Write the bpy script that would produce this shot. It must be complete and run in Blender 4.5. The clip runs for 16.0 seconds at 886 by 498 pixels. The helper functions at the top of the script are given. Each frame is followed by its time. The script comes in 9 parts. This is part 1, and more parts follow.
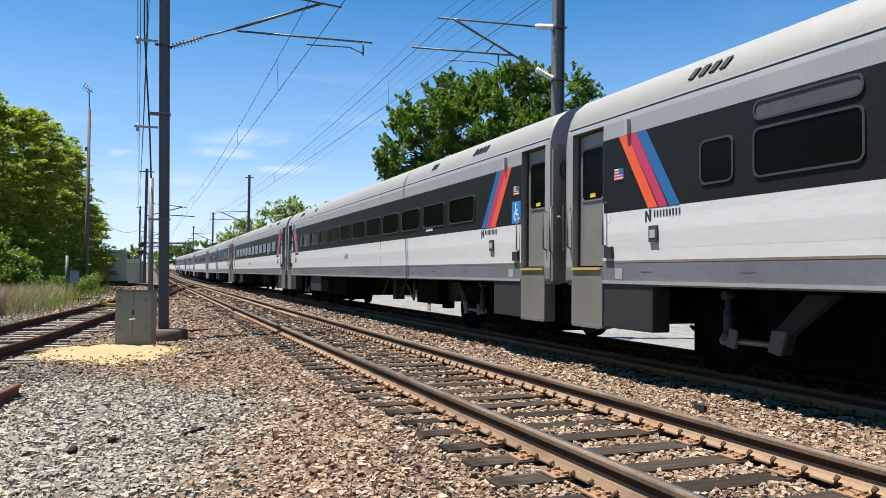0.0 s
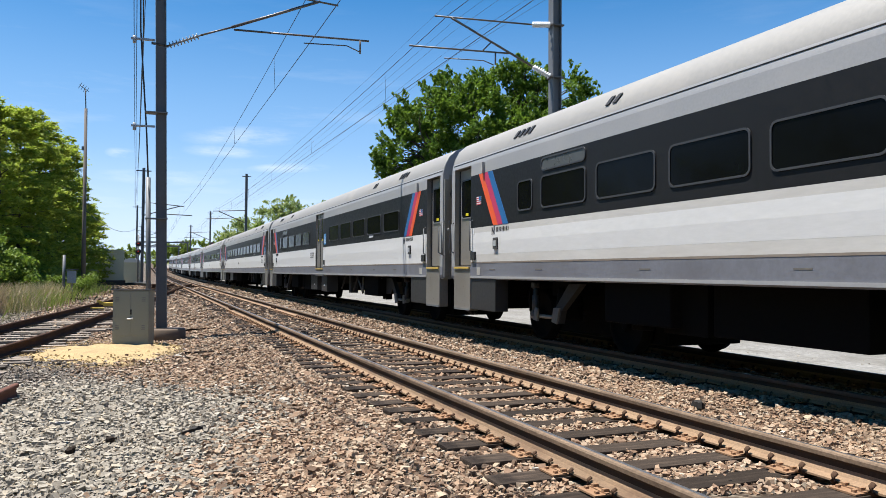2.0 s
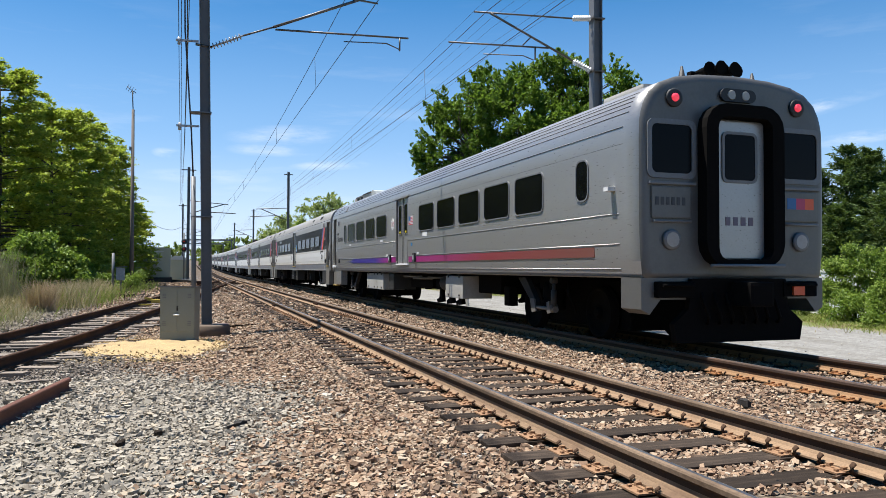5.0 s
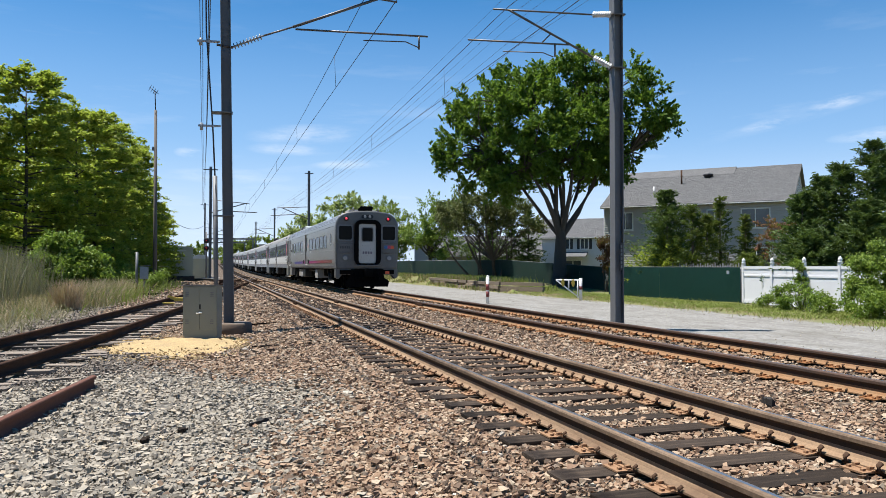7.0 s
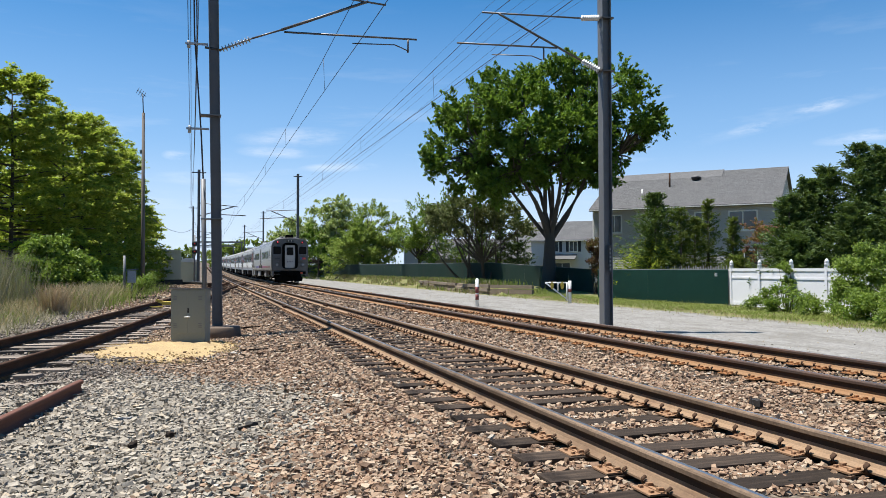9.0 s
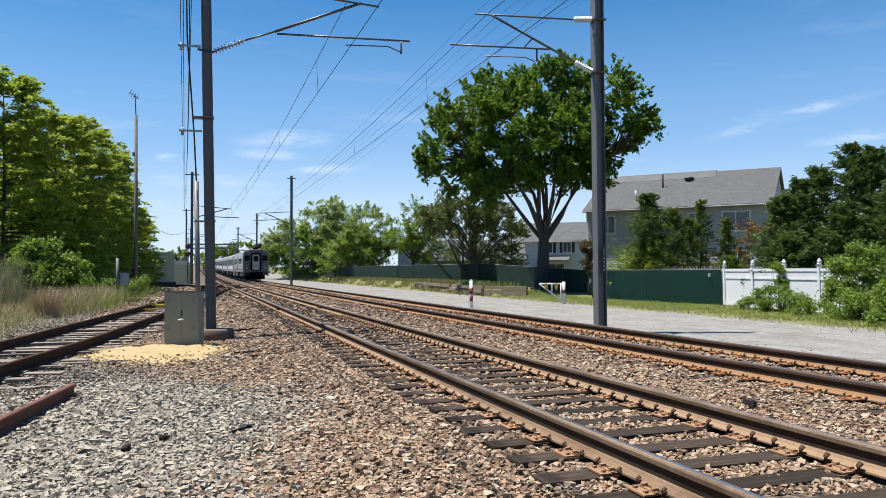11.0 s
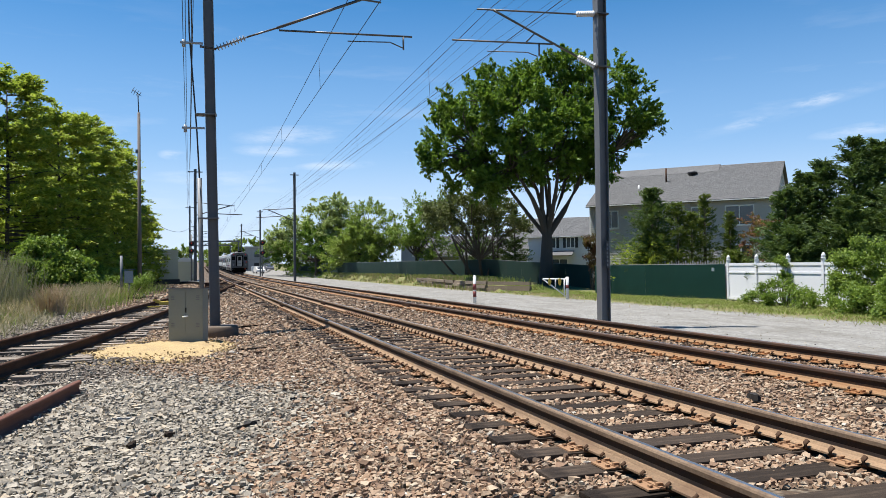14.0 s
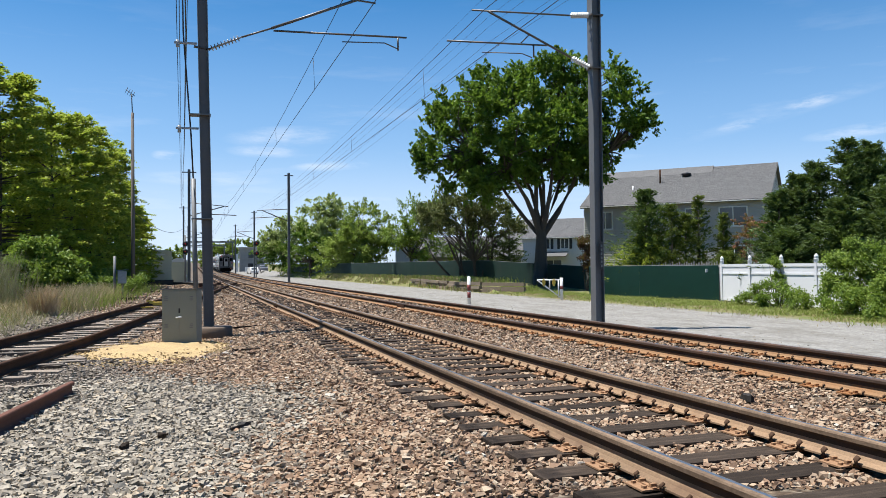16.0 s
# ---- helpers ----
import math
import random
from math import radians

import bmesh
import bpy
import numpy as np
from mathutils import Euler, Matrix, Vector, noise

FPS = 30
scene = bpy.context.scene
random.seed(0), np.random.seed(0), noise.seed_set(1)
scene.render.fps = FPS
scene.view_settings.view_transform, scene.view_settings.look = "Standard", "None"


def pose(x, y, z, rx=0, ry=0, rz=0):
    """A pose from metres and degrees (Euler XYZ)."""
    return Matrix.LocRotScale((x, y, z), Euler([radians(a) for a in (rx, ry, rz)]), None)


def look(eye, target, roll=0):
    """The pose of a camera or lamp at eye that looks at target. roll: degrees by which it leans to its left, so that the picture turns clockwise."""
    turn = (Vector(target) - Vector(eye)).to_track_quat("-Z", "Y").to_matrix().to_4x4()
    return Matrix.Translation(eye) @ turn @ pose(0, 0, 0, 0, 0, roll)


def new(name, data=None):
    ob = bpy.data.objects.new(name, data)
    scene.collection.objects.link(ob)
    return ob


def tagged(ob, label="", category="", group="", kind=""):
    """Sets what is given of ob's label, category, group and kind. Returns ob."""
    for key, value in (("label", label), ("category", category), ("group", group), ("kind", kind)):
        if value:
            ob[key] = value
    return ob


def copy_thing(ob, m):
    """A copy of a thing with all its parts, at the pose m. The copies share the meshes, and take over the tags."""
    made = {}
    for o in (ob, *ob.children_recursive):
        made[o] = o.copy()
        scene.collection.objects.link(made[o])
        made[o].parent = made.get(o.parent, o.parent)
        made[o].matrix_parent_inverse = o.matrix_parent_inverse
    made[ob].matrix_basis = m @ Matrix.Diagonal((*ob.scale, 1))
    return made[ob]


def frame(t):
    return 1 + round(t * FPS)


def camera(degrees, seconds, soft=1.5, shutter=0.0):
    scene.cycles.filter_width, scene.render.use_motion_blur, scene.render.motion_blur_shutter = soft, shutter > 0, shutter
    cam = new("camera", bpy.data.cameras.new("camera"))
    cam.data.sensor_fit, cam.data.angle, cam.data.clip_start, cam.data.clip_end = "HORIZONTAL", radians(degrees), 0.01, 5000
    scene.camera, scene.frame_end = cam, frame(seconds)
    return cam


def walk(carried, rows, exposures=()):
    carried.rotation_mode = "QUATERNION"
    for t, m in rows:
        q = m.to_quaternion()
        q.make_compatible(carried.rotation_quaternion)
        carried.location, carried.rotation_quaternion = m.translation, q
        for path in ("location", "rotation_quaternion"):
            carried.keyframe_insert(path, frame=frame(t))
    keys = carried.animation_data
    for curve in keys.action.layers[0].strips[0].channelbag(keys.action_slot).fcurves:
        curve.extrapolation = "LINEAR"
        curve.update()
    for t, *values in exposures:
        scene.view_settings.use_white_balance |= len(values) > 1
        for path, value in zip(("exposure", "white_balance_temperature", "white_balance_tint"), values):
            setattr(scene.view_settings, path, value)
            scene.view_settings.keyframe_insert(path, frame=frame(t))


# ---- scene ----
# World: x to the right across the tracks, y along them, z up; tie tops lie at z = 0, rail tops at 0.18.
EYE = (0.0, 0.0, 1.345)
RAIL = 0.18
NEAR, FAR = 3.469, 7.31          # centre lines of the two main tracks


def aim(yaw, pitch, roll):
    a, b = radians(yaw), radians(pitch)
    way = Vector((math.sin(a) * math.cos(b), math.cos(a) * math.cos(b), math.sin(b)))
    return look(EYE, Vector(EYE) + 10 * way, -roll)


cam = camera(61.04, 16.0, soft=0.75)
walk(cam, [(t, aim(a, b, c)) for t, a, b, c in [
    (0.0, 21.45, 1.90, -0.58), (0.5, 21.50, 1.79, -0.48), (1.0, 21.57, 1.77, -0.42), (1.5, 21.62, 1.80, -0.40),
    (2.0, 21.63, 1.77, -0.38), (2.5, 21.58, 1.68, -0.35), (3.0, 21.39, 1.52, -0.34), (3.5, 20.99, 1.45, -0.33),
    (4.0, 20.30, 1.49, -0.33), (6.5, 17.02, 1.34, -0.06), (7.0, 17.04, 1.33, -0.06), (7.5, 17.16, 1.34, -0.07),
    (8.0, 17.32, 1.40, -0.03), (8.5, 17.55, 1.47, 0.01), (9.0, 17.85, 1.55, 0.07), (11.5, 18.32, 1.66, 0.30),
    (12.0, 18.22, 1.62, 0.34), (12.5, 18.16, 1.57, 0.42), (13.0, 18.10, 1.48, 0.54), (13.5, 18.07, 1.40, 0.56),
    (14.0, 18.06, 1.34, 0.59), (14.5, 18.12, 1.33, 0.60), (15.0, 18.21, 1.36, 0.57), (15.5, 18.36, 1.39, 0.55),
    (16.0, 18.49, 1.40, 0.54)]], exposures=[(0.0, 1.07), (4.0, 1.06), (6.5, 0.96), (16.0, 0.95)])

# ---- light ----
TO_SUN = Vector((-0.30, 0.15, 1.0)).normalized()
sun = new("sun", bpy.data.lights.new("sun", "SUN"))
sun.data.energy, sun.data.angle, sun.data.color = 5.0, radians(0.53), (1.0, 0.965, 0.91)
sun.matrix_world = look((0, 0, 60), Vector((0, 0, 60)) - TO_SUN)


def make_world():
    w = bpy.data.worlds.new("sky")
    scene.world = w
    w.use_nodes = True
    n, l = w.node_tree.nodes, w.node_tree.links
    bg = n["Background"]
    sky = n.new("ShaderNodeTexSky")
    sky.sky_type, sky.sun_disc = "NISHITA", False
    sky.sun_elevation = math.asin(TO_SUN.z)
    sky.sun_rotation = math.atan2(TO_SUN.x, TO_SUN.y)
    sky.air_density, sky.dust_density, sky.ozone_density = 1.0, 0.0, 1.6
    # thin cirrus: stretched noise, high above
    geo = n.new("ShaderNodeTexCoord")
    sep = n.new("ShaderNodeSeparateXYZ")
    l.new(geo.outputs["Generated"], sep.inputs[0])
    mp = n.new("ShaderNodeMapping")
    mp.inputs["Rotation"].default_value = (0, 0, radians(22))
    mp.inputs["Scale"].default_value = (4.2, 5.2, 30.0)
    mp.inputs["Location"].default_value = (0.35, 0.2, 0.4)
    l.new(geo.outputs["Generated"], mp.inputs[0])
    nz = n.new("ShaderNodeTexNoise")
    nz.inputs["Scale"].default_value, nz.inputs["Detail"].default_value, nz.inputs["Roughness"].default_value = 1.0, 6, 0.6
    l.new(mp.outputs[0], nz.inputs["Vector"])
    r = n.new("ShaderNodeMapRange")
    r.inputs[1].default_value, r.inputs[2].default_value, r.inputs[4].default_value = 0.56, 0.80, 0.22
    l.new(nz.outputs["Fac"], r.inputs[0])
    low = n.new("ShaderNodeMapRange")
    low.inputs[1].default_value, low.inputs[2].default_value, low.inputs[3].default_value, low.inputs[4].default_value = 0.16, 0.36, 1.0, 0.0
    l.new(sep.outputs["Z"], low.inputs[0])
    mul = n.new("ShaderNodeMath")
    mul.operation = "MULTIPLY"
    l.new(r.outputs[0], mul.inputs[0])
    l.new(low.outputs[0], mul.inputs[1])
    mix = n.new("ShaderNodeMix")
    mix.data_type = "RGBA"
    mix.inputs["B"].default_value = (8.2, 8.6, 9.2, 1)
    # a few separate wisps of cirrus: azimuth from +y, elevation, half width and half height in degrees, tilt, density
    fine = n.new("ShaderNodeTexNoise")
    fine.inputs["Scale"].default_value, fine.inputs["Detail"].default_value, fine.inputs["Roughness"].default_value = 1.0, 7, 0.65
    mp2 = n.new("ShaderNodeMapping")
    mp2.inputs["Scale"].default_value = (20, 20, 85)
    l.new(geo.outputs["Generated"], mp2.inputs[0])
    l.new(mp2.outputs[0], fine.inputs["Vector"])
    grain = n.new("ShaderNodeMapRange")
    grain.inputs[1].default_value, grain.inputs[2].default_value = 0.36, 0.74
    l.new(fine.outputs["Fac"], grain.inputs[0])
    total = mul.outputs[0]
    for az, el, w, h, tilt, dense in ((6.6, 9.8, 4.6, 0.85, 3, 0.42), (5.2, 8.7, 3.0, 0.55, 0, 0.42), (-1.7, 8.2, 1.1, 0.42, 0, 0.6), (10.0, 7.7, 3.2, 0.4, 3, 0.5), (1.0, 6.6, 5.0, 0.6, 0, 0.35), (44.8, 11.0, 2.0, 0.5, 10, 0.7),
                                      (40.4, 9.9, 2.0, 0.4, 10, 0.55), (43.5, 10.6, 8.0, 0.6, 13, 0.18), (47.6, 8.8, 3.6, 0.5, 4, 0.5), (30.0, 8.5, 4.0, 0.35, 6, 0.2)):
        a, e, q = radians(az), radians(el), radians(tilt)
        ea, ee = Vector((math.cos(a), -math.sin(a), 0)), Vector((-math.sin(a) * math.sin(e), -math.cos(a) * math.sin(e), math.cos(e)))
        ahead = Vector((math.sin(a) * math.cos(e), math.cos(a) * math.cos(e), math.sin(e)))
        terms = []
        for axis, half in ((ea * math.cos(q) + ee * math.sin(q), w), (ee * math.cos(q) - ea * math.sin(q), h)):
            dot = n.new("ShaderNodeVectorMath")
            dot.operation = "DOT_PRODUCT"
            dot.inputs[1].default_value = axis / math.sin(radians(half))
            l.new(geo.outputs["Generated"], dot.inputs[0])
            terms.append(math_node(n, l, "POWER", math_node(n, l, "ABSOLUTE", dot.outputs["Value"], 0.0), 2.0))
        front = n.new("ShaderNodeVectorMath")
        front.operation = "DOT_PRODUCT"
        front.inputs[1].default_value = ahead
        l.new(geo.outputs["Generated"], front.inputs[0])
        body = maprange(n, l, math_node(n, l, "ADD", terms[0], terms[1]), 0.0, 1.0, dense, 0.0)
        body = math_node(n, l, "MULTIPLY", math_node(n, l, "MULTIPLY", body, grain.outputs[0]), math_node(n, l, "GREATER_THAN", front.outputs["Value"], 0.0))
        total = math_node(n, l, "MAXIMUM", total, body)
    l.new(total, mix.inputs["Factor"])
    hsv = n.new("ShaderNodeHueSaturation")
    hsv.inputs["Saturation"].default_value = 1.48
    l.new(sky.outputs[0], hsv.inputs["Color"])
    haze = n.new("ShaderNodeMix")
    haze.data_type = "RGBA"
    haze.inputs["B"].default_value = (3.15, 4.95, 8.05, 1)
    near_horizon = n.new("ShaderNodeMapRange")
    near_horizon.interpolation_type = "SMOOTHSTEP"
    for i, v in enumerate((-0.02, 0.44, 0.85, 0.0)):
        near_horizon.inputs[i + 1].default_value = v
    l.new(sep.outputs["Z"], near_horizon.inputs[0])
    l.new(near_horizon.outputs[0], haze.inputs["Factor"])
    l.new(hsv.outputs[0], haze.inputs["A"])
    pale = n.new("ShaderNodeMix")
    pale.data_type = "RGBA"
    pale.inputs["B"].default_value = (6.3, 7.4, 8.7, 1)
    rim = n.new("ShaderNodeMapRange")
    rim.interpolation_type = "SMOOTHSTEP"
    for i, v in enumerate((0.0, 0.17, 0.75, 0.0)):
        rim.inputs[i + 1].default_value = v
    l.new(sep.outputs["Z"], rim.inputs[0])
    l.new(rim.outputs[0], pale.inputs["Factor"])
    l.new(haze.outputs["Result"], pale.inputs["A"])
    l.new(pale.outputs["Result"], mix.inputs["A"])
    l.new(mix.outputs["Result"], bg.inputs[0])
    bg.inputs[1].default_value = 0.066




# ---- materials ----
def nodes_of(name):
    m = bpy.data.materials.new(name)
    m.use_nodes = True
    return m, m.node_tree.nodes, m.node_tree.links, m.node_tree.nodes["Principled BSDF"]


def noise_node(n, l, vec, scale, detail=4.0, rough=0.55):
    t = n.new("ShaderNodeTexNoise")
    t.inputs["Scale"].default_value, t.inputs["Detail"].default_value, t.inputs["Roughness"].default_value = scale, detail, rough
    l.new(vec, t.inputs["Vector"])
    return t.outputs["Fac"]


def ramp(n, l, fac, stops):
    r = n.new("ShaderNodeValToRGB")
    while len(r.color_ramp.elements) < len(stops):
        r.color_ramp.elements.new(0.5)
    for e, (p, c) in zip(r.color_ramp.elements, stops):
        e.position, e.color = p, (*c, 1)
    l.new(fac, r.inputs[0])
    return r.outputs["Color"]


def blend(n, l, fac, a, b, mode="MIX"):
    m = n.new("ShaderNodeMix")
    m.data_type, m.blend_type = "RGBA", mode
    for sock, v in (("Factor", fac), ("A", a), ("B", b)):
        if isinstance(v, (int, float)):
            m.inputs[sock].default_value = v
        elif isinstance(v, tuple):
            m.inputs[sock].default_value = (*v, 1)
        else:
            l.new(v, m.inputs[sock])
    return m.outputs["Result"]


def maprange(n, l, v, a, b, c=0.0, d=1.0):
    m = n.new("ShaderNodeMapRange")
    for i, x in enumerate((a, b, c, d)):
        m.inputs[i + 1].default_value = x
    l.new(v, m.inputs[0])
    return m.outputs[0]


def math_node(n, l, op, a, b):
    m = n.new("ShaderNodeMath")
    m.operation = op
    for i, v in enumerate((a, b)):
        if isinstance(v, (int, float)):
            m.inputs[i].default_value = v
        else:
            l.new(v, m.inputs[i])
    return m.outputs[0]


def bump(n, l, b, height, strength, dist):
    u = n.new("ShaderNodeBump")
    u.inputs["Strength"].default_value, u.inputs["Distance"].default_value = strength, dist
    l.new(height, u.inputs["Height"])
    l.new(u.outputs[0], b.inputs["Normal"])


make_world()

COLOUR_SCALE = 0.83                       # darkens all base colours, so shade comes out deeper under the raised exposure


# applies the overall darkening that deepens shade; no wear is meant
def worn(c):
    return tuple(COLOUR_SCALE * x for x in c)


def surface(name, colour, vary=0.25, scale=3.0, fine=40.0, rough=0.6, metal=0.0, relief=0.3, dist=0.003, stain=None, stain_scale=0.8,
            stain_amount=0.4, island=0.0, per_object=0.0, stretch=None, spec=0.5, coords="Object"):
    """Two scales of variation round one colour, with an optional stain colour."""
    colour, stain = tuple(COLOUR_SCALE * c for c in colour), stain and tuple(COLOUR_SCALE * c for c in stain)
    m, n, l, b = nodes_of(name)
    tc = n.new("ShaderNodeTexCoord")
    vec = tc.outputs[coords]
    if stretch:
        mp = n.new("ShaderNodeMapping")
        mp.inputs["Scale"].default_value = stretch
        l.new(vec, mp.inputs[0])
        vec = mp.outputs[0]
    big, small = noise_node(n, l, vec, scale, 3), noise_node(n, l, vec, fine, 5, 0.6)
    c0, c1 = tuple(max(0, x * (1 - vary)) for x in colour), tuple(min(1, x * (1 + vary)) for x in colour)
    col = ramp(n, l, small, [(0.25, c0), (0.75, c1)])
    col = blend(n, l, maprange(n, l, big, 0.35, 0.7, 0, vary), col, tuple(x * 0.7 for x in colour))
    if stain:
        s = noise_node(n, l, vec, stain_scale, 6, 0.65)
        col = blend(n, l, maprange(n, l, s, 0.48, 0.66, 0, stain_amount), col, stain)
    if island or per_object:
        if island:
            src = n.new("ShaderNodeNewGeometry").outputs["Random Per Island"]
        else:
            src = n.new("ShaderNodeObjectInfo").outputs["Random"]
        k = island or per_object
        hsv = n.new("ShaderNodeHueSaturation")
        l.new(maprange(n, l, src, 0, 1, 1 - k, 1 + k), hsv.inputs["Value"])
        l.new(col, hsv.inputs["Color"])
        col = hsv.outputs[0]
    l.new(col, b.inputs["Base Color"])
    l.new(maprange(n, l, small, 0.2, 0.8, max(0.05, rough - 0.12), min(1, rough + 0.12)), b.inputs["Roughness"])
    b.inputs["Metallic"].default_value = metal
    b.inputs["Specular IOR Level"].default_value = spec
    if relief:
        bump(n, l, b, small, relief, dist)
    return m


def stone_mat(name, stops, rough=0.85):
    m, n, l, b = nodes_of(name)
    tc = n.new("ShaderNodeTexCoord").outputs["Object"]
    rnd = n.new("ShaderNodeNewGeometry").outputs["Random Per Island"]
    col = ramp(n, l, rnd, [(p, worn(c)) for p, c in stops])
    g = noise_node(n, l, tc, 90, 4, 0.6)
    col = blend(n, l, 0.45, col, ramp(n, l, g, [(0.3, (0.45, 0.43, 0.40)), (0.7, (1, 1, 1))]), "MULTIPLY")
    l.new(col, b.inputs["Base Color"])
    b.inputs["Roughness"].default_value = rough
    bump(n, l, b, g, 0.5, 0.004)
    return m


def leaf_mat(name, dark, light, gloss=0.45, through_light=0.35):
    m, n, l, b = nodes_of(name)
    dark, light = worn(dark), worn(light)
    out = n["Material Output"]
    rnd = n.new("ShaderNodeNewGeometry").outputs["Random Per Island"]
    big = noise_node(n, l, n.new("ShaderNodeTexCoord").outputs["Object"], 0.55, 3)
    col = ramp(n, l, rnd, [(0.0, dark), (1.0, light)])
    col = blend(n, l, maprange(n, l, big, 0.35, 0.65, 0, 0.5), col, tuple(0.62 * x for x in light))
    l.new(col, b.inputs["Base Color"])
    b.inputs["Roughness"].default_value = gloss
    b.inputs["Specular IOR Level"].default_value = 0.2
    tr = n.new("ShaderNodeBsdfTranslucent")
    l.new(blend(n, l, 0.5, col, (0.22, 0.34, 0.03), "MIX"), tr.inputs["Color"])
    mx = n.new("ShaderNodeMixShader")
    mx.inputs[0].default_value = through_light
    l.new(b.outputs[0], mx.inputs[1])
    l.new(tr.outputs[0], mx.inputs[2])
    l.new(mx.outputs[0], out.inputs["Surface"])
    return m


def ground_mat():
    """One sheet: brown ballast on the tracks, grey stone on the left, pale road on the right, soil and grass beyond."""
    m, n, l, b = nodes_of("ground")
    pos = n.new("ShaderNodeTexCoord").outputs["Object"]
    sep = n.new("ShaderNodeSeparateXYZ")
    l.new(pos, sep.inputs[0])
    wob = noise_node(n, l, pos, 0.5, 4)
    x = math_node(n, l, "ADD", sep.outputs["X"], math_node(n, l, "MULTIPLY", math_node(n, l, "SUBTRACT", wob, 0.5), 2.2))
    vor = n.new("ShaderNodeTexVoronoi")
    vor.inputs["Scale"].default_value = 21
    l.new(pos, vor.inputs["Vector"])
    cell, dist = vor.outputs["Color"], vor.outputs["Distance"]
    csep = n.new("ShaderNodeSeparateColor")
    l.new(cell, csep.inputs[0])
    fine = noise_node(n, l, pos, 60, 5)
    patch = noise_node(n, l, pos, 1.3, 5)
    brown = ramp(n, l, csep.outputs[0], [(0, (0.075, 0.052, 0.034)), (0.35, (0.15, 0.102, 0.067)), (0.7, (0.21, 0.15, 0.10)), (1, (0.29, 0.24, 0.18))])
    brown = blend(n, l, maprange(n, l, patch, 0.4, 0.65, 0, 0.4), brown, (0.141, 0.0913, 0.0581))
    grey = ramp(n, l, csep.outputs[1], [(0, (0.115, 0.102, 0.084)), (0.5, (0.215, 0.193, 0.160)), (1, (0.33, 0.30, 0.25))])
    mp = n.new("ShaderNodeMapping")
    mp.inputs["Scale"].default_value = (1.0, 0.35, 1.0)
    l.new(pos, mp.inputs[0])
    ruts = noise_node(n, l, mp.outputs[0], 1.6, 5, 0.6)
    grit = noise_node(n, l, pos, 9, 6, 0.75)
    road = ramp(n, l, grit, [(0.28, (0.085, 0.079, 0.070)), (0.46, (0.175, 0.168, 0.153)), (0.58, (0.235, 0.226, 0.207)), (0.74, (0.34, 0.33, 0.305))])
    road = blend(n, l, maprange(n, l, ruts, 0.42, 0.62, 0, 0.6), road, (0.105, 0.095, 0.076))
    mq = n.new("ShaderNodeMapping")
    mq.inputs["Scale"].default_value = (1.0, 0.45, 1.0)
    l.new(pos, mq.inputs[0])
    streak = noise_node(n, l, mq.outputs[0], 4.5, 4, 0.6)
    road = blend(n, l, maprange(n, l, streak, 0.45, 0.70, 0, 0.35), road, (0.31, 0.30, 0.275))
    road = blend(n, l, maprange(n, l, fine, 0.35, 0.7, 0.0, 0.25), road, (0.25, 0.243, 0.225))
    soil = ramp(n, l, patch, [(0.3, (0.18, 0.15, 0.075)), (0.5, (0.14, 0.135, 0.05)), (0.7, (0.09, 0.125, 0.03))])
    far_left = maprange(n, l, sep.outputs["Y"], 10.5, 12.0)
    grey = blend(n, l, far_left, grey, blend(n, l, 0.5, grey, brown))
    col = blend(n, l, maprange(n, l, x, 0.1, 1.3), grey, brown)
    dry = ramp(n, l, patch, [(0.3, (0.21, 0.165, 0.115)), (0.5, (0.29, 0.245, 0.18)), (0.7, (0.22, 0.19, 0.12))])
    col = blend(n, l, maprange(n, l, x, -5.4, -4.2, 1, 0), col, dry)
    col = blend(n, l, maprange(n, l, x, -9.5, -7.5, 1, 0), col, soil)
    col = blend(n, l, math_node(n, l, "MULTIPLY", maprange(n, l, x, -5.0, -4.0, 1, 0), maprange(n, l, sep.outputs["Y"], 38, 44)), col, soil)
    col = blend(n, l, maprange(n, l, x, 10.1, 10.7), col, road)
    col = blend(n, l, maprange(n, l, x, 17.6, 18.3), col, soil)
    # gaps between stones get their shade painted into the colour
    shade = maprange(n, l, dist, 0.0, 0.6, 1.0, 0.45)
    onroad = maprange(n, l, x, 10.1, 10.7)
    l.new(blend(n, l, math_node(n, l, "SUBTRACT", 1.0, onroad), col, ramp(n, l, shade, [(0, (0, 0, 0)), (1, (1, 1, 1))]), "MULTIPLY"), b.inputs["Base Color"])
    b.inputs["Roughness"].default_value = 0.92
    b.inputs["Specular IOR Level"].default_value = 0.25
    hgt = blend(n, l, onroad, math_node(n, l, "SUBTRACT", 1.0, dist), math_node(n, l, "MULTIPLY", grit, 0.6))
    bump(n, l, b, hgt, 0.8, 0.03)
    return m


def rail_mats():
    rust = surface("rail_rust", (0.2904, 0.1892, 0.1126), 0.3, 2.0, 60, 0.82, 0.0, 0.35, 0.002, stain=(0.1408, 0.0748, 0.0440), stain_scale=1.5, stain_amount=0.55, spec=0.3)
    dark_rust = surface("rail_dark_rust", (0.065, 0.036, 0.024), 0.35, 2.0, 60, 0.9, 0.0, 0.35, 0.002, stain=(0.14, 0.07, 0.035), stain_scale=1.1, spec=0.1)
    steel = surface("rail_polished_steel", (0.40, 0.40, 0.41), 0.2, 1.0, 40, 0.34, 0.9, 0.08, 0.001, stretch=(6, 0.3, 6))
    return rust, dark_rust, steel


